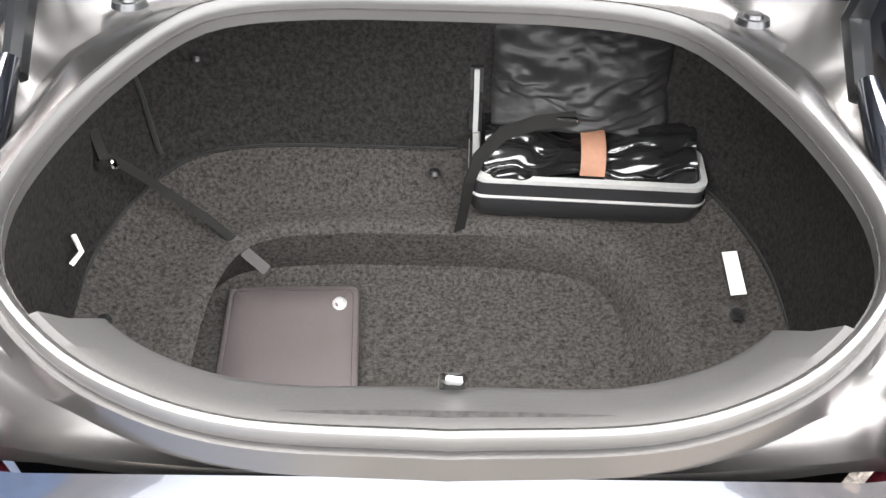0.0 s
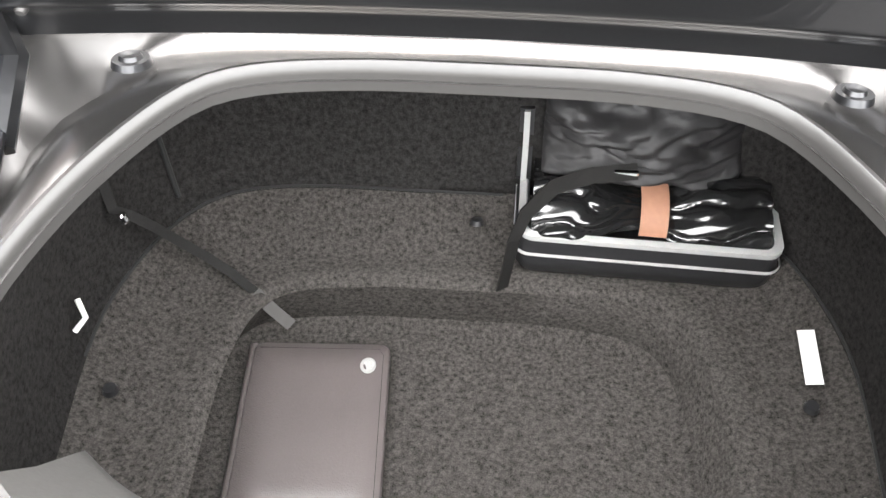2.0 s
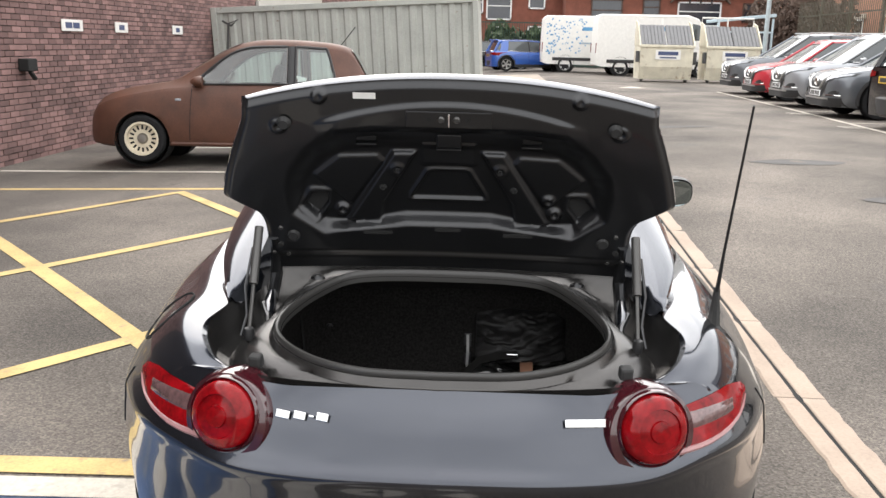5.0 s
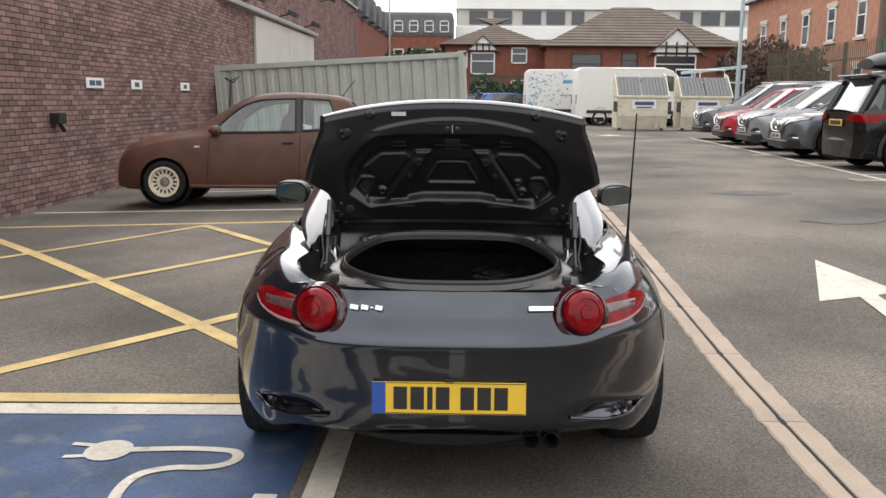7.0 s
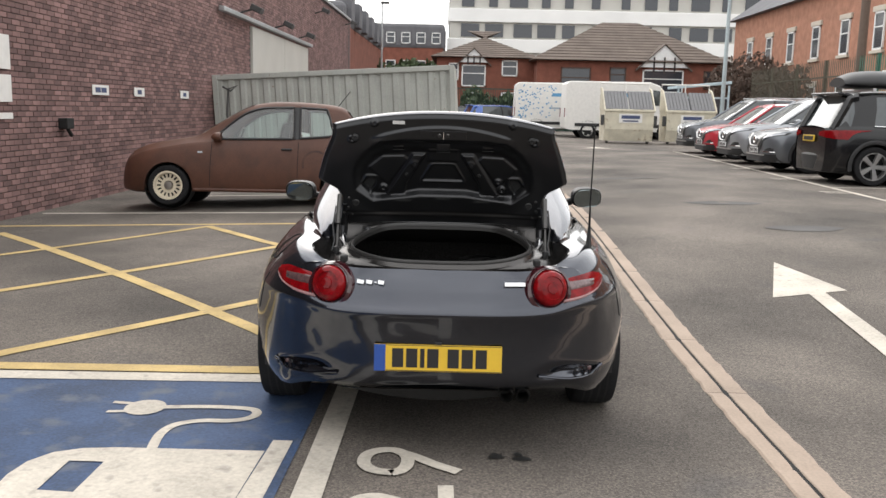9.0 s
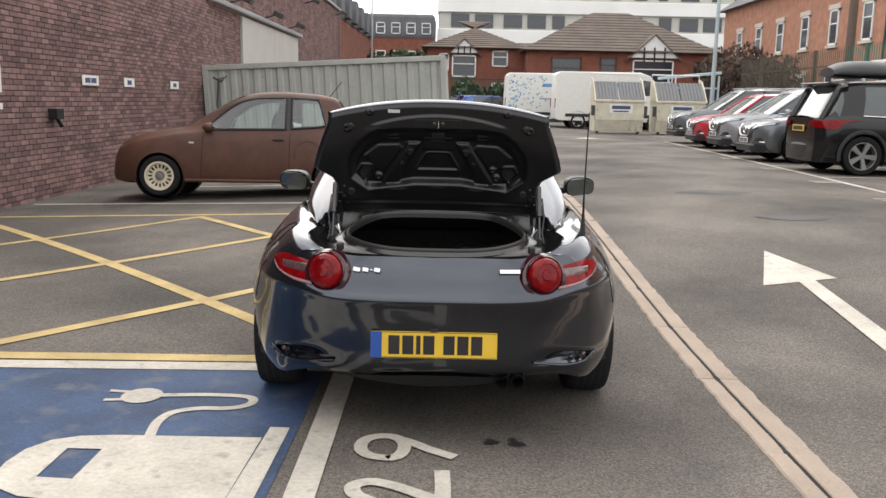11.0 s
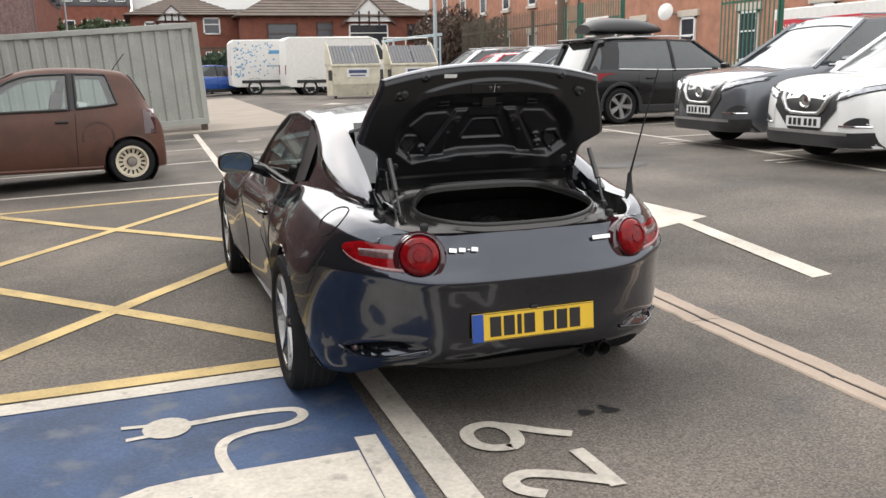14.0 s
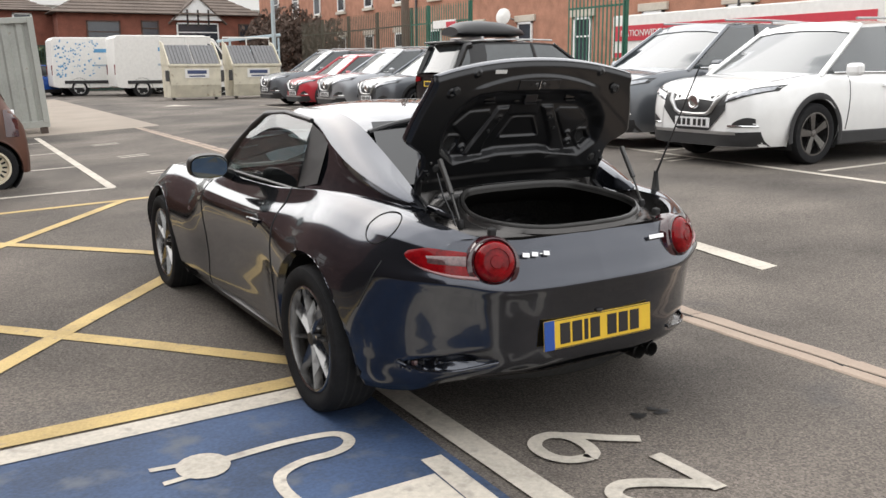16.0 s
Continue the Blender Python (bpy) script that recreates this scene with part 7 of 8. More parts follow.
        return nose - 1.08

    def face(nm, edge, mat_, off, label_="", nx=14, nz=5, s_=0):
        """A panel on the nose; edge(u) gives half width, lower and upper height; s_ 0 spans both sides."""
        rows = []
        for u in spread(-1 if s_ == 0 else 0, 1, nx):
            x, z0, z1 = edge(abs(u))
            x = math.copysign(x, u) if s_ == 0 else x * s_
            rows.append([(x, nose_y(x, lerp(z0, z1, q / nz)) + off, lerp(z0, z1, q / nz)) for q in range(nz + 1)])
        return part(nm, Shape().rings(rows, closed=False), mat_, c, label_, smooth=True, angle=50)

    zn = table(hood, nose)
    face("front_panel", lambda u: (u * hw * 0.56, low, zn + 0.004), paint, 0.0)
    face("lower_bumper", lambda u: (u * hw * 0.88, low + 0.004, lerp(low + 0.13, low + 0.17, u)), CLAD, 0.026, "black lower front bumper", 24)
    if suv:
        face("grille", lambda u: (u * lerp(0.30, 0.46, 0.5 + 0.5 * u), lerp(zb * 0.38, zb * 0.62, max(0.0, (u - 0.55) / 0.45)), lerp(zb * 0.80, zb * 0.83, u)), CLAD, 0.014, "black honeycomb grille", 24, 8)
        vt = Shape()
        for s in (-1, 1):
            vt.tube([(s * x, nose_y(x, z * zb) + 0.018, z * zb) for x, z in ((0.42, 0.83), (0.34, 0.72), (0.26, 0.605), (0.20, 0.572), (0.0, 0.565))], [0.030, 0.028, 0.026, 0.02, 0.018], 8)
        part("chrome_frame", vt, ALLOY, c, "V-shaped chrome frame", smooth=True)
        part("emblem", Shape().lathe([(0.0, 0.01), (0.05, 0.008), (0.06, 0.018), (0.075, 0.018), (0.085, 0.0)], pose(0, nose_y(0, zb * 0.69) + 0.012, zb * 0.70, 90, 0, 180), 20), CHROME, c, smooth=True)
        face("skid_strip", lambda u: (u * hw * 0.66, low + 0.13, low + 0.165), ALLOY, 0.032, "silver bumper strip", 16, 2)
    for s in (-1, 1):
        face("lamp_surround", lambda u: (lerp(hw * 0.44, hw * 0.93, u), zb * lerp(0.685, 0.83, u), zb * lerp(0.80, 0.895, u)), CLAD, 0.014, "black headlamp surround", 18, 4, s)
        face("headlamp", lambda u: (lerp(hw * 0.50, hw * 0.91, u), zb * lerp(0.715, 0.84, u), zb * lerp(0.785, 0.882, u)), HEAD_LENS, 0.024, "clear slanted headlamp", 18, 4, s)
        face("fog_lamp", lambda u: (lerp(hw * 0.60, hw * 0.84, u), zb * 0.455, zb * lerp(0.475, 0.545, math.sin(2.2 * u))), CLAD, 0.008, "", 8, 3, s)
        part("fog_trim", Shape().tube([(lerp(0.55, 0.86, q) * hw * s, nose_y(lerp(0.55, 0.86, q) * hw, zb * 0.452) + 0.012, zb * 0.452) for q in spread(0, 1, 6)], 0.012, 6), CHROME, c, smooth=True)
        part("bonnet_line", Shape().tube([(x * hw * s, y * hl, table(hood, y * hl) + 0.006) for x, y in ((0.80, 0.50), (0.82, 0.66), (0.78, 0.80), (0.64, 0.92), (0.50, 0.965))], 0.005, 5), DARK_GAP, c)
    zp = zb * 0.475
    fp_ = part("number_plate", Shape().box((0, nose + 0.022, zp), (0.52, 0.012, 0.111), None, 0.003), PLATE_WHITE, c, "white front number plate")
    for k in range(6):
        part("bar", Shape().box((-0.19 + 0.072 * k + (0.02 if k > 2 else 0), nose + 0.029, zp), (0.045, 0.004, 0.075)), PLATE_INK, fp_)
    # Rear
    tail = -hl
    part("tail_panel", Shape().rings([[(k * (table(plan, tail) - table(ins, t)), tail + 0.012 * abs(k) ** 4, lerp(low, table(hood, tail), t)) for k in spread(-1, 1, 12)] for t in spread(0, 1, 8)], closed=False), paint, c, smooth=True)
    part("rear_bumper", Shape().rings([[(k * hw * 0.90, tail + 0.02 + 0.32 * abs(k) ** 3 + o, z) for k in spread(-1, 1, 14)] for o, z in ((0.05, low - 0.02), (-0.03, low + 0.04), (-0.05, zb * 0.50), (0.0, zb * 0.56))], closed=False), CLAD if suv else paint, c, "rear bumper", smooth=True)
    def tail_y(x, z):
        """How far back the bodywork reaches at a half width and height."""
        for q in range(70):
            y = tail + q * 0.012
            top_ = table(hood, y)
            if table(plan, y) - table(ins, max(0.0, min(1.0, (z - low) / (top_ - low)))) >= x:
                return y
        return tail + 0.84

    for s in (-1, 1):
        rows = []
        for u in spread(0, 1, 14):
            x = lerp(hw * 0.46, hw * 0.955, u) if suv else lerp(hw * 0.66, hw * 0.95, u)
            z0, z1 = (zb * lerp(0.86, 0.80, u), zb * lerp(0.93, 0.965, u)) if suv else (zb * 0.66, zb * 0.92)
            rows.append([(x * s + 0.012 * s * u, tail_y(x, lerp(z0, z1, q / 4)) - 0.022 * (1 - 0.6 * u), lerp(z0, z1, q / 4)) for q in range(5)])
        part("tail_lamp", Shape().rings(rows, closed=False), RED_LENS, c, "red tail lamp", smooth=True)
    rp_ = part("rear_plate", Shape().box((0, tail - 0.03, zb * (0.80 if suv else 0.62)), (0.52, 0.012, 0.111), None, 0.003), PLATE_YELLOW, c, "yellow rear number plate")
    part("bar", Shape().box((0, tail - 0.038, zb * (0.80 if suv else 0.62)), (0.42, 0.004, 0.07)), PLATE_INK, rp_)
    if suv:
        part("tailgate_spoiler", Shape().box((0, -hl + 0.30, H - 0.03), (W * 0.66, 0.26, 0.05), pose(0, 0, 0, -8, 0, 0), 0.02), paint, c)
    part("underside", Shape().box((0, 0, low + 0.03), (W * 0.8, L * 0.85, 0.08)), DARK_GAP, c)
    if roof_box:
        bx = thing("roof_box", "glossy black roof box on a dark estate car", "roof box", m @ pose(0.12, -1.0, H + 0.05))
        rows = []
        for u in spread(0, 1, 18):
            y = lerp(-0.85, 0.85, u)
            hgt = 0.25 * table([(0, 0.5), (0.12, 0.85), (0.4, 1.0), (0.75, 0.8), (0.95, 0.4), (1, 0.15)], u)
            ww = 0.40 * table([(0, 0.8), (0.1, 0.95), (0.7, 0.95), (0.92, 0.6), (1, 0.25)], u)
            rows.append([(ww * math.cos(a), y, 0.10 + max(-0.06, hgt * math.sin(a) * (0.35 if math.sin(a) < 0 else 1))) for a in (2 * math.pi * i / 20 for i in range(20))])
        part("shell", Shape().rings(rows, True, True, True), BLACK_PLASTIC, bx, smooth=True, angle=60)
        for y in (-0.4, 0.4):
            part("crossbar", Shape().box((-0.1, y, 0.0), (1.2, 0.06, 0.06), None, 0.01), ALLOY, bx)
    return c


def parked(x, y, turn):
    return pose(x, y, ground_z(x, y), 0, 0, turn)


BROWN_WRAP = material("matt_rust_brown_paint", (0.085, 0.033, 0.019), 0.55, vary=0.3, scale=3.0, fine=60, bump=0.1, spot=(4, 0.55, 0.8, (0.055, 0.025, 0.016)))
CREAM = material("cream_wheel_paint", (0.62, 0.55, 0.42), 0.5, vary=0.15)
lupo = thing("small_hatchback", "small rust-brown hatchback with cream slotted wheels by the brick wall", "car", pose(-2.90, 9.32, ground_z(-2.9, 9.32), 0, 2.5, 95.0))
H_TOP = [(-1.71, 0.58), (-1.69, 0.72), (-1.62, 0.86), (-1.54, 0.98), (-1.42, 1.22), (-1.33, 1.36), (-1.20, 1.425), (-0.85, 1.465), (-0.4, 1.475), (-0.1, 1.44), (0.15, 1.345), (0.45, 1.165), (0.74, 0.985), (1.0, 0.93), (1.35, 0.86), (1.6, 0.77), (1.74, 0.67), (1.82, 0.54), (1.84, 0.44)]
H_BELT = [(-1.71, 0.55), (-1.69, 0.68), (-1.62, 0.82), (-1.5, 0.92), (-1.2, 0.935), (0.0, 0.90), (0.74, 0.87), (1.0, 0.83), (1.35, 0.76), (1.6, 0.68), (1.74, 0.59), (1.82, 0.49), (1.84, 0.42)]
H_PLAN = [(-1.71, 0.56), (-1.66, 0.66), (-1.5, 0.755), (-1.1, 0.805), (0.0, 0.81), (1.0, 0.80), (1.4, 0.765), (1.65, 0.66), (1.78, 0.50), (1.84, 0.36)]
H_IN = [(0, 0.06), (0.15, 0.025), (0.4, 0.0), (0.65, 0.002), (0.85, 0.018), (1, 0.05)]
H_OVER = ((1.0, 0.0), (0.94, 0.25), (0.88, 0.5), (0.83, 0.72), (0.80, 0.85), (0.75, 0.93), (0.62, 0.98), (0.32, 1.0), (0.0, 1.005))
H_FINE = [(lerp(k0, k1, i / 6), lerp(v0, v1, i / 6)) for (k0, v0), (k1, v1) in zip(H_OVER[:5], H_OVER[1:5]) for i in range(6)] + list(H_OVER[4:])
H_PANES = (("door_window", [(0.50, 0.925), (-0.60, 0.945)], [(0.50, 0.935), (0.30, 1.12), (0.10, 1.27), (-0.05, 1.335), (-0.20, 1.365), (-0.60, 1.380)]), ("quarter_window", [(-0.68, 0.955), (-1.05, 0.985), (-1.15, 1.005)], [(-0.68, 1.380), (-1.00, 1.365), (-1.05, 1.345), (-1.15, 1.02)]))
H_R, H_ARCH, H_WY, H_LOW = 0.278, 0.325, (1.12, -1.27), 0.20


def hatch_skin(y, z):
    """Half width of the hatchback's side at a height."""
    zb, zt, w = table(H_BELT, y), table(H_TOP, y), table(H_PLAN, y)
    if z <= zb:
        return w - table(H_IN, (z - H_LOW) / (zb - H_LOW))
    return (w - 0.05) * table([(v, k) for k, v in H_OVER[:5]], (z - zb) / max(0.01, zt - zb))


for side in (-1, 1):
    sh, idx = Shape(), {}
    cols = [1.84 * math.sin(k * math.pi / 2) if k > 0 else 1.71 * math.sin(k * math.pi / 2) for k in spread(-1, 1, 110)]

    def hatch_pt(i, j):
        y = cols[i]
        zb, zt, w = table(H_BELT, y), table(H_TOP, y), table(H_PLAN, y)
        if j <= 16:
            return Vector((w - table(H_IN, j / 16), y, lerp(H_LOW, zb, j / 16)))
        k, v = H_FINE[j - 16]
        return Vector(((w - 0.05) * k, y, lerp(zb, zt, v)))

    def hatch_pane(p):
        return any(min(lo[0][0], lo[-1][0]) - 0.01 < p.y < lo[0][0] + 0.01 and table(sorted(lo), p.y) - 0.012 < p.z < table(sorted(hi), p.y) + 0.012 for _, lo, hi in H_PANES)

    def hatch_cut(p):
        return next((cy for cy in H_WY if math.hypot(p.y - cy, p.z - H_R) < H_ARCH and p.x > 0.45), None)

    for i in range(110):
        for j in range(16 + len(H_FINE) - 1):
            q = [(i, j), (i + 1, j), (i + 1, j + 1), (i, j + 1)]
            ps = [hatch_pt(*k) for k in q]
            if all(hatch_cut(p) is not None for p in ps) or (j >= 16 and all(hatch_pane(p) for p in ps)):
                continue
            face = []
            for k, p in zip(q, ps):
                if k not in idx:
                    cy = hatch_cut(p)
                    if cy is not None:
                        r = math.hypot(p.y - cy, p.z - H_R)
                        p = Vector((p.x, cy + (p.y - cy) * H_ARCH / r, H_R + (p.z - H_R) * H_ARCH / r))
                    idx[k] = len(sh.v)
                    sh.v.append((p.x * side, p.y, p.z))
                face.append(idx[k])
            sh.f.append(tuple(face))
    part("body_side", sh, BROWN_WRAP, lupo, smooth=True, angle=50)
    for cy in H_WY:
        rows = [[(x * side, cy + H_ARCH * k * math.cos(a), H_R + H_ARCH * k * math.sin(a)) for a in (2 * math.pi * i / 28 for i in range(28))] for x, k in ((0.785, 1.0), (0.50, 1.0), (0.50, 0.0))]
        part("wheel_well", Shape().rings(rows, True), DARK_GAP, lupo)
        part("arch_lip", Shape().tube([((hatch_skin(cy, H_R + H_ARCH * math.sin(a)) - 0.004) * side, cy + H_ARCH * math.cos(a), H_R + H_ARCH * math.sin(a)) for a in spread(-0.1, math.pi + 0.1, 20)], 0.010, 6), BROWN_WRAP, lupo, smooth=True)
        road_wheel(lupo, 0.70 * side, cy, H_R, side, alloy=CREAM, white=True)
    # Side windows: a pane within a black seal
    for nm, lo, hi in H_PANES:
        l2, h2 = sorted(lo), sorted(hi)
        rows = []
        for y in spread(lo[0][0], lo[-1][0], 26):
            z0, z1 = table(l2, y), table(h2, y)
            rows.append([((hatch_skin(y, lerp(z0, z1, k / 5)) + 0.006) * side, y, lerp(z0, z1, k / 5)) for k in range(6)])
        part(nm, Shape().rings(rows, closed=False), TINTED, lupo, "green-tinted side window", smooth=True).visible_shadow = False
        ring = [row[0] for row in rows] + [row[-1] for row in rows[::-1]]
        part("window_seal", Shape().tube(ring + [ring[0], ring[1]], 0.017, 6), BLACK_PLASTIC, lupo, "black window seal")
    part("middle_pillar", Shape().rings([[((hatch_skin(y, z) + 0.005) * side, y, z) for z in spread(0.94, 1.385, 5)] for y in (-0.605, -0.675)], closed=False), BLACK_PLASTIC, lupo, "black door pillar")
    for y0, y1 in ((0.56, 0.52), (-0.64, -0.66)):
        part("shut_line", Shape().tube([((hatch_skin(lerp(y0, y1, k), lerp(0.27, 0.90, k)) + 0.001) * side, lerp(y0, y1, k), lerp(0.27, 0.90, k)) for k in spread(0, 1, 10)], 0.004, 5), DARK_GAP, lupo)
    part("sill", Shape().tube([((hatch_skin(y, 0.23) - 0.01) * side, y, 0.225) for y in spread(0.78, -0.93, 12)], 0.028, 8), BROWN_WRAP, lupo, smooth=True)
    part("door_handle", Shape().box(((hatch_skin(-0.5, 0.80) + 0.012) * side, -0.50, 0.80), (0.03, 0.15, 0.03), None, 0.01), CLAD, lupo)
    part("side_repeater", Shape().box(((hatch_skin(0.68, 0.74) + 0.002) * side, 0.68, 0.74), (0.012, 0.07, 0.028), None, 0.004), HEAD_LENS, lupo)
    part("door_mirror", Shape().rings([[((0.80 + 0.09 * math.cos(a) * k) * side, 0.42 + dy, 0.955 + 0.065 * k * math.sin(a)) for a in (2 * math.pi * i / 16 for i in range(16))] for k, dy in ((0.9, -0.03), (1.0, 0.0), (0.85, 0.06), (0.4, 0.10))], True, True, True), BROWN_WRAP, lupo, smooth=True)
    part("tail_lamp", Shape().rings([[((hatch_skin(y, z) + 0.007) * side, y, z) for z in spread(0.62, 0.93 - 0.0 * y, 6)] for y in spread(-1.45, -1.60, 6)], closed=False), DARK_RED, lupo, "dark red upright tail lamp", smooth=True)
    part("headlamp", Shape().lathe([(0.0, 0.02), (0.07, 0.016), (0.10, 0.0), (0.105, -0.03)], pose(0.53 * side, 1.67, 0.63, -68, 0, -34 * side), 20), HEAD_LENS, lupo, "round headlamp", smooth=True)
part("windscreen", Shape().rings([[((table(H_PLAN, y) - 0.05) * k * 0.70, y + 0.03 * (1 - k * k), lerp(table(H_BELT, y), table(H_TOP, y), 1.005 - 0.05 * k ** 4) + 0.008) for k in spread(-1, 1, 14)] for y in spread(0.70, -0.02, 10)], closed=False), PALE_GLASS, lupo, "curved windscreen", smooth=True)
part("rear_window", Shape().rings([[((table(H_PLAN, y) - 0.05) * k * 0.72, y - 0.012, lerp(table(H_BELT, y), table(H_TOP, y), 1.005 - 0.05 * k ** 4) + 0.006) for k in spread(-1, 1, 14)] for y in spread(-1.32, -1.51, 6)], closed=False), PALE_GLASS, lupo, "sloping rear window", smooth=True)
part("bumper_line", Shape().tube([(x * table(H_PLAN, y) * 1.0, y, 0.50) for x, y in ((-0.99, -1.52), (-0.99, -1.66), (-0.6, -1.712), (0.6, -1.712), (0.99, -1.66), (0.99, -1.52))], 0.006, 6), DARK_GAP, lupo)
part("lower_bumper", Shape().rings([[(k * 0.70, 1.86 - 0.42 * abs(k) ** 3 + o, z) for k in spread(-1, 1, 14)] for o, z in ((-0.08, 0.17), (-0.005, 0.20), (0.0, 0.30), (-0.02, 0.33))], closed=False), BROWN_WRAP, lupo, "brown front bumper lip", smooth=True)
part("underside", Shape().box((0, 0.0, 0.24), (1.2, 3.2, 0.08)), DARK_GAP, lupo)
part("cabin_trim", Shape().box((0, -0.35, 0.55), (1.30, 1.9, 0.06), None, 0.02).box((0, 0.62, 0.80), (1.30, 0.30, 0.24), None, 0.06).box((0, -1.20, 0.76), (1.2, 0.16, 0.40), None, 0.05), SEAT, lupo, "dark dashboard and cabin floor")
for x in (-0.34, 0.34):
    so = new("seat")
    so.parent = lupo
    part("backrest", Shape().box((x, -0.42, 0.88), (0.46, 0.15, 0.60), pose(0, 0, 0, 14, 0, 0), 0.05), SEAT, so)
    part("headrest", Shape().box((x, -0.52, 1.24), (0.25, 0.09, 0.17), pose(0, 0, 0, 14, 0, 0), 0.035), SEAT, so)
    part("cushion", Shape().box((x, -0.12, 0.64), (0.46, 0.50, 0.14), None, 0.05), SEAT, so)
part("steering_wheel", Shape().tube([(0.34 + 0.18 * math.cos(a), 0.34 - 0.08 * math.sin(a), 0.95 + 0.16 * math.sin(a)) for a in (2 * math.pi * i / 24 for i in range(25))], 0.014, 8), BLACK_PLASTIC, lupo, smooth=True)
part("glass_sticker", Shape().box((0, 0, 0), (0.004, 0.12, 0.07)), WHITE_PANEL, lupo, "torn white sticker inside the glass").matrix_basis = pose(-(hatch_skin(-0.74, 1.0) - 0.004), -0.75, 1.0, 12, 10, 0)
part("aerial", Shape().tube([(0.0, -1.16, 1.43), (0.0, -1.34, 1.66)], 0.007, 6), CLAD, lupo)
SMEAR = material("dark_smear", (0.050, 0.022, 0.014), 0.65, vary=0.5, scale=9)
part("smeared_ring", Shape().rings([[(-hatch_skin(-0.90 + r * math.cos(a), 0.60 + r * math.sin(a)) - 0.002, -0.90 + r * math.cos(a), 0.60 + r * math.sin(a)) for a in spread(-0.3, 3.9, 24)] for r in (0.165, 0.195)], closed=False), SMEAR, lupo, "dark smeared ring on the flank", smooth=True)

ROW = "parked cars along the fence"
WHITE_CAR = material("white_car_paint", (0.78, 0.78, 0.77), 0.3, vary=0.04, coat=1.0)
GREY_CAR = car_paint("grey_car_paint", (0.13, 0.14, 0.155), 0.35, 0.6)
BLACK_CAR = material("black_car_paint", (0.008, 0.008, 0.009), 0.2, vary=0.1, scale=1.5, coat=0.35, spec=0.3)
RED_CAR = material("red_car_paint", (0.42, 0.015, 0.03), 0.3, vary=0.08, coat=1.0)
SILVER_CAR = car_paint("silver_car_paint", (0.32, 0.33, 0.35), 0.32, 0.6)
BLUE_CAR = material("blue_car_paint", (0.02, 0.09, 0.38), 0.3, vary=0.08, coat=1.0)
parked_car("parked_car", "white family crossover parked nose out in a bay", parked(5.42 + 2.2, 4.80, 90), WHITE_CAR, L=4.4, group=ROW, alloy=RIM_DARK)
parked_car("parked_car", "large mid-grey crossover parked nose out in a bay", parked(5.72 + 2.32, 7.15, 90), GREY_CAR, L=4.64, W=1.84, H=1.70, wheel_r=0.36, base=2.7, group=ROW)
parked_car("parked_car", "black crossover with a roof box parked tail out", parked(6.42 + 2.19, 12.65, -90), BLACK_CAR, roof_box=True, group=ROW)
parked_car("parked_car", "dark grey hatchback parked nose out beside a black crossover", parked(6.45 + 2.1, 15.7, 90), GREY_CAR, L=4.2, W=1.77, H=1.52, group=ROW, rails=False)
parked_car("parked_car", "silver-grey crossover parked nose out in the row", parked(6.6 + 2.19, 18.5, 90), SILVER_CAR, group=ROW)
parked_car("parked_car", "bright red hatchback parked nose out in the row", parked(6.75 + 2.0, 21.2, 90), RED_CAR, L=4.0, W=1.74, H=1.5, group=ROW, rails=False)
parked_car("parked_car", "grey crossover parked at the far end of the row", parked(6.9 + 2.3, 24.0, 90), GREY_CAR, L=4.6, H=1.68, group=ROW)
parked_car("parked_car", "blue hatchback parked beside the white vans", parked(2.2, 43.0, -75), BLUE_CAR, L=4.2, W=1.78, H=1.5, rails=False)
parked_car("parked_car", "dark hatchback parked behind a blue car", parked(0.6, 47.0, -80), BLACK_CAR, L=4.2, W=1.78, H=1.5, rails=False)


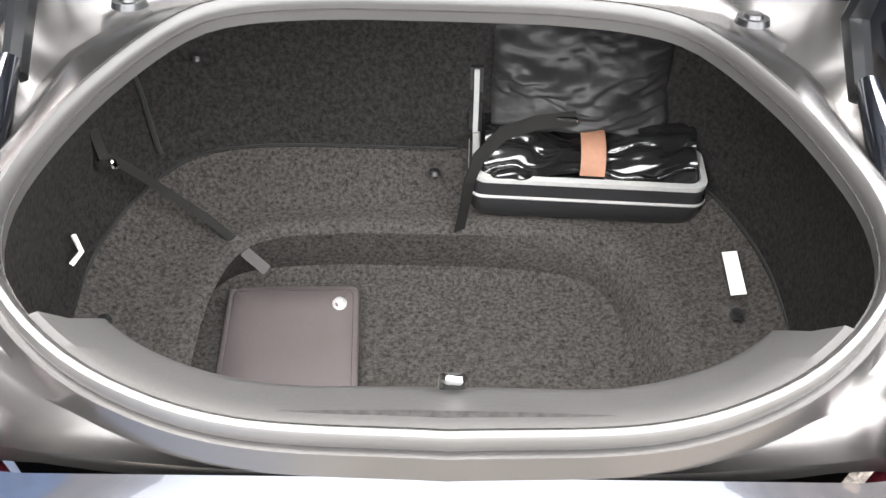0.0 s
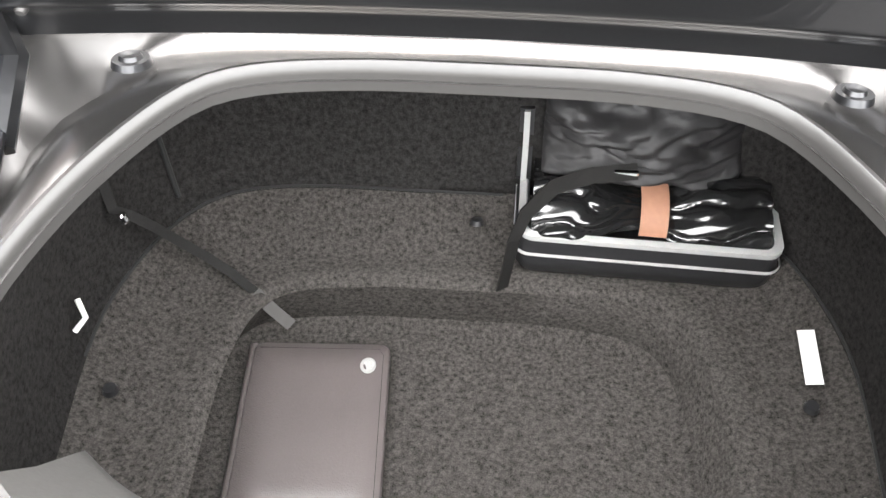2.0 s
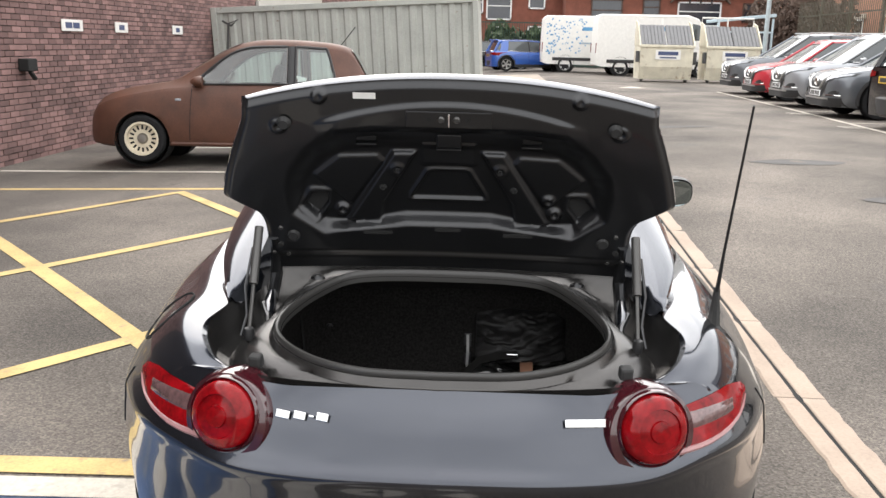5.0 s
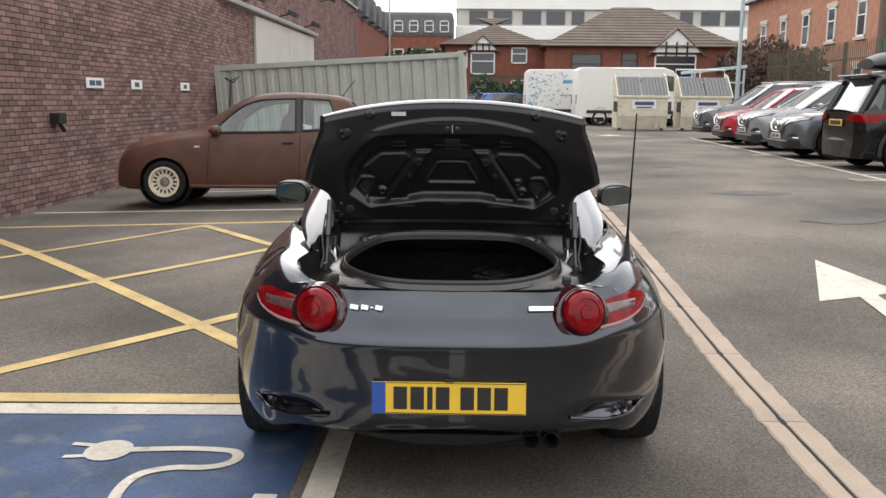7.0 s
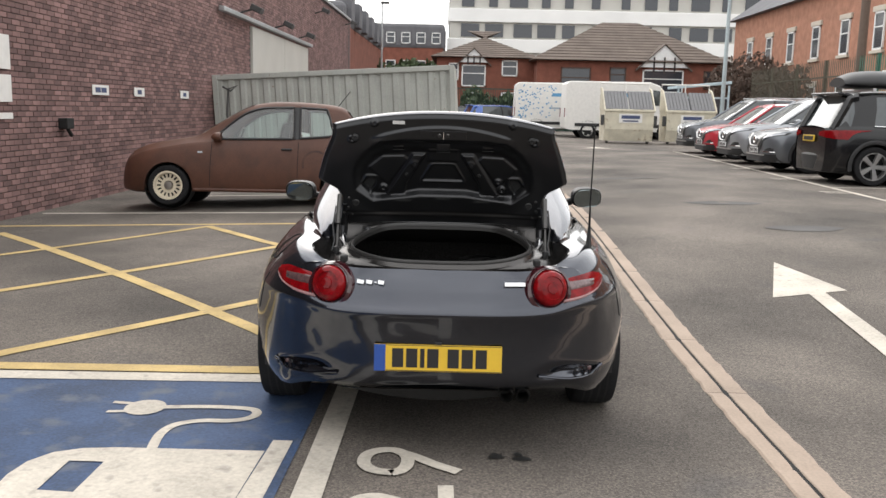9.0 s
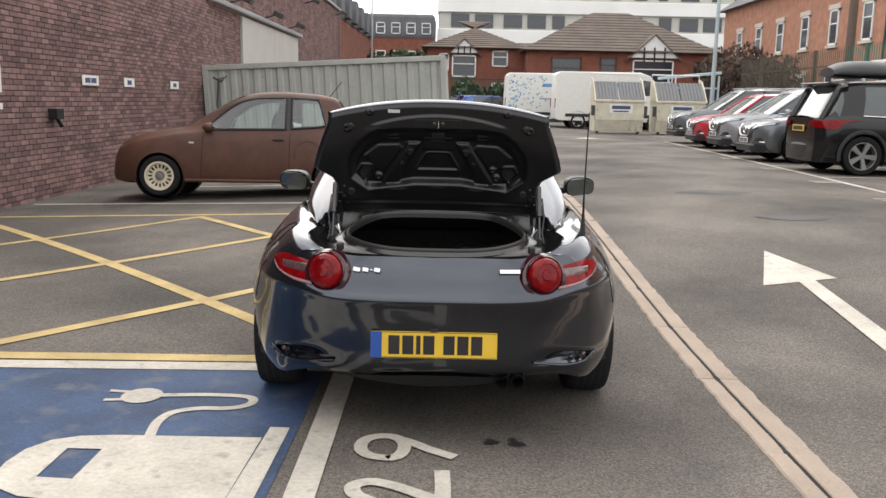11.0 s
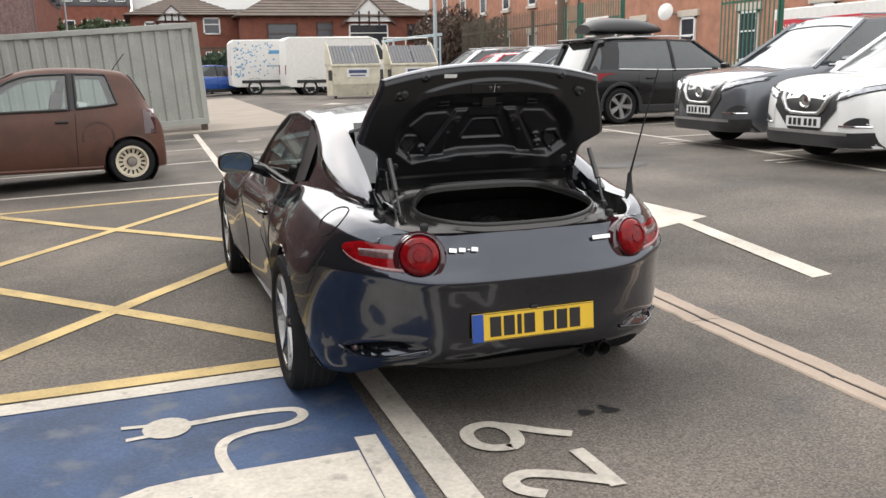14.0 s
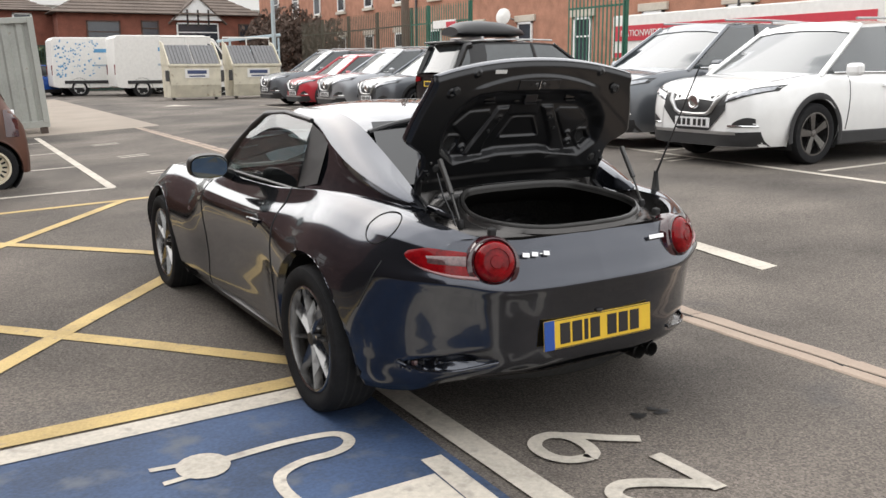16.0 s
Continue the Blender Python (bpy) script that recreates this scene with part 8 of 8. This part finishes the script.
def van(label, m, dots):
    """A white panel van; its own +y is ahead."""
    v = thing("panel_van", label, "van", m, "white vans")
    L, W, H = 5.6, 2.0, 2.6
    prof = [(-2.8, 0.45), (-2.82, 1.0), (-2.78, 2.45), (-2.65, 2.58), (1.0, 2.6), (1.45, 2.45), (2.05, 1.55), (2.55, 1.32), (2.78, 1.05), (2.8, 0.5), (2.7, 0.35), (-2.6, 0.38)]
    n = len(prof)
    sh = Shape().rings([[(x * k, y, z if z < 2.3 else z - (0.04 if abs(k) > 0.97 else 0)) for y, z in prof] for x, k in ((W / 2 - 0.06, -1.06), (W / 2, -0.97), (W / 2, 0.97), (W / 2 - 0.06, 1.06))], True, True, True)
    part("body", sh, WHITE_PANEL, v)
    for s in (-1, 1):
        part("cab_window", Shape().prism([(1.15, 1.55), (1.95, 1.55), (1.5, 2.2), (1.15, 2.25)], 0.012, Matrix(((0, 0, s, s * (W / 2 - 0.005)), (1, 0, 0, 0), (0, 1, 0, 0), (0, 0, 0, 1)))), CAR_GLASS, v)
        part("side_strip", Shape().box((s * (W / 2 + 0.01), -0.4, 0.62), (0.03, 3.9, 0.14), None, 0.01), CLAD, v)
        part("tail_lamp", Shape().box((s * 0.93, -2.82, 1.15), (0.1, 0.05, 0.42), None, 0.01), RED_LENS, v)
        for y in (1.75, -1.75):
            # Flat dark disc on the flank stands in for the shaded wheel well.
            part("arch_shade_disc", Shape().lathe([(0.0, 0.0), (0.42, 0.0), (0.43, 0.02)], pose(s * (W / 2 - 0.005), y, 0.38, 0, 90 * s, 0), 24), DARK_GAP, v)
            road_wheel(v, s * (W / 2 - 0.09), y, 0.35, s)
    part("windscreen", Shape().add([(-0.85, 1.5, 2.4), (0.85, 1.5, 2.4), (0.92, 2.07, 1.56), (-0.92, 2.07, 1.56)], [(0, 1, 2, 3)]), CAR_GLASS, v)
    part("front_bumper", Shape().box((0, 2.78, 0.55), (1.96, 0.14, 0.34), None, 0.04), CLAD, v)
    ink = material("van_livery_blue", (0.10, 0.30, 0.52), 0.5)
    grey = material("van_livery_grey", (0.35, 0.42, 0.48), 0.5)
    random.seed(3)
    if dots:
        for k in range(110):
            y, z, q = -2.65 + 1.9 * random.random() ** 1.4, random.uniform(0.85, 2.45), random.uniform(0.03, 0.08)
            part("dot", Shape().box((W / 2 + 0.004, y, z), (0.006, q, q)), ink, v)
    for y, z, w, h in ((-0.35, 2.0, 1.3, 0.16), (0.75, 1.95, 0.7, 0.12), (-0.2, 1.35, 1.7, 0.08)):
        part("lettering_bar", Shape().box((W / 2 + 0.004, y, z), (0.006, w, h)), ink if h > 0.13 else grey, v)
    return v


van("white panel van with blue livery bars", pose(7.6, 38.0, ground_z(7, 38), 0, 0, -90), False)
van("white panel van with scattered blue dots", pose(5.5, 41.2, ground_z(6, 41), 0, 0, -90), True)


def skip_bin(x, y):
    """A wheeled waste bin with ribbed sloping lids."""
    b = thing("waste_bin", "large cream waste bin with ribbed grey plastic lids", "bin", pose(x, y, ground_z(x, y)), "waste bins")
    body_m = material("dirty_cream_steel", (0.58, 0.54, 0.43), 0.6, vary=0.2, scale=3, spot=(5, 0.6, 0.75, (0.25, 0.17, 0.1)))
    part("body", Shape().rings([[(-0.95, y0, z) if k == 0 else (0.95, y0, z) if k == 1 else (0.95, y1, z) if k == 2 else (-0.95, y1, z) for k in range(4)] for z, y0, y1 in ((0.1, 0.12, 1.2), (0.55, 0.0, 1.3), (1.3, 0.0, 1.3))], True, True, True), body_m, b)
    part("top_edge", Shape().box((0, 0.0, 1.28), (2.0, 0.08, 0.1), None, 0.02), body_m, b)
    for s in (-1, 1):
        grey = material("grey_lid_plastic", (0.13, 0.13, 0.135), 0.5, vary=0.15)
        lid_ = part("lid", Shape().box((s * 0.48, 0.46, 1.66), (0.92, 1.05, 0.04), pose(0, 0, 0, 42, 0, 0)), grey, b, "ribbed grey lid")
        for k in range(7):
            part("rib", Shape().box((s * 0.48 + (k - 3) * 0.13, 0.45, 1.68), (0.10, 1.05, 0.05), pose(0, 0, 0, 42, 0, 0), 0.012), grey, lid_)
        part("side_plate", Shape().prism([(0, 1.3), (1.3, 1.3), (1.3, 2.2), (0.85, 2.1)], 0.04, Matrix(((0, 0, 1, s * 0.97), (1, 0, 0, 0), (0, 1, 0, 0), (0, 0, 0, 1)))), body_m, b)
        part("lifting_arm", Shape().box((s * 1.03, 0.1, 0.9), (0.12, 0.16, 0.4), None, 0.02), DARK_METAL, b)
        part("castor", Shape().box((s * 0.8, 0.3, 0.06), (0.1, 0.16, 0.14), None, 0.03), DARK_METAL, b)
    rail = Shape().tube([(-0.95, 1.2, 1.9), (-0.95, 1.2, 2.35), (0.95, 1.2, 2.35), (0.95, 1.2, 1.9)], 0.03, 6)
    rail.tube([(0, 1.2, 1.9), (0, 1.2, 2.35)], 0.025, 6)
    part("rail", rail, WHITE_PANEL, b, "white lifting rail")
    part("label_plate", Shape().box((0.05, -0.012, 0.98), (0.9, 0.01, 0.34)), WHITE_PANEL, b)
    part("lettering_bar", Shape().box((0.05, -0.02, 1.03), (0.72, 0.008, 0.13)), SIGN_INK, b)
    part("lettering_bar", Shape().box((0.05, -0.02, 0.88), (0.6, 0.008, 0.05)), SIGN_INK, b)


skip_bin(6.6, 31.0)
skip_bin(9.05, 31.2)
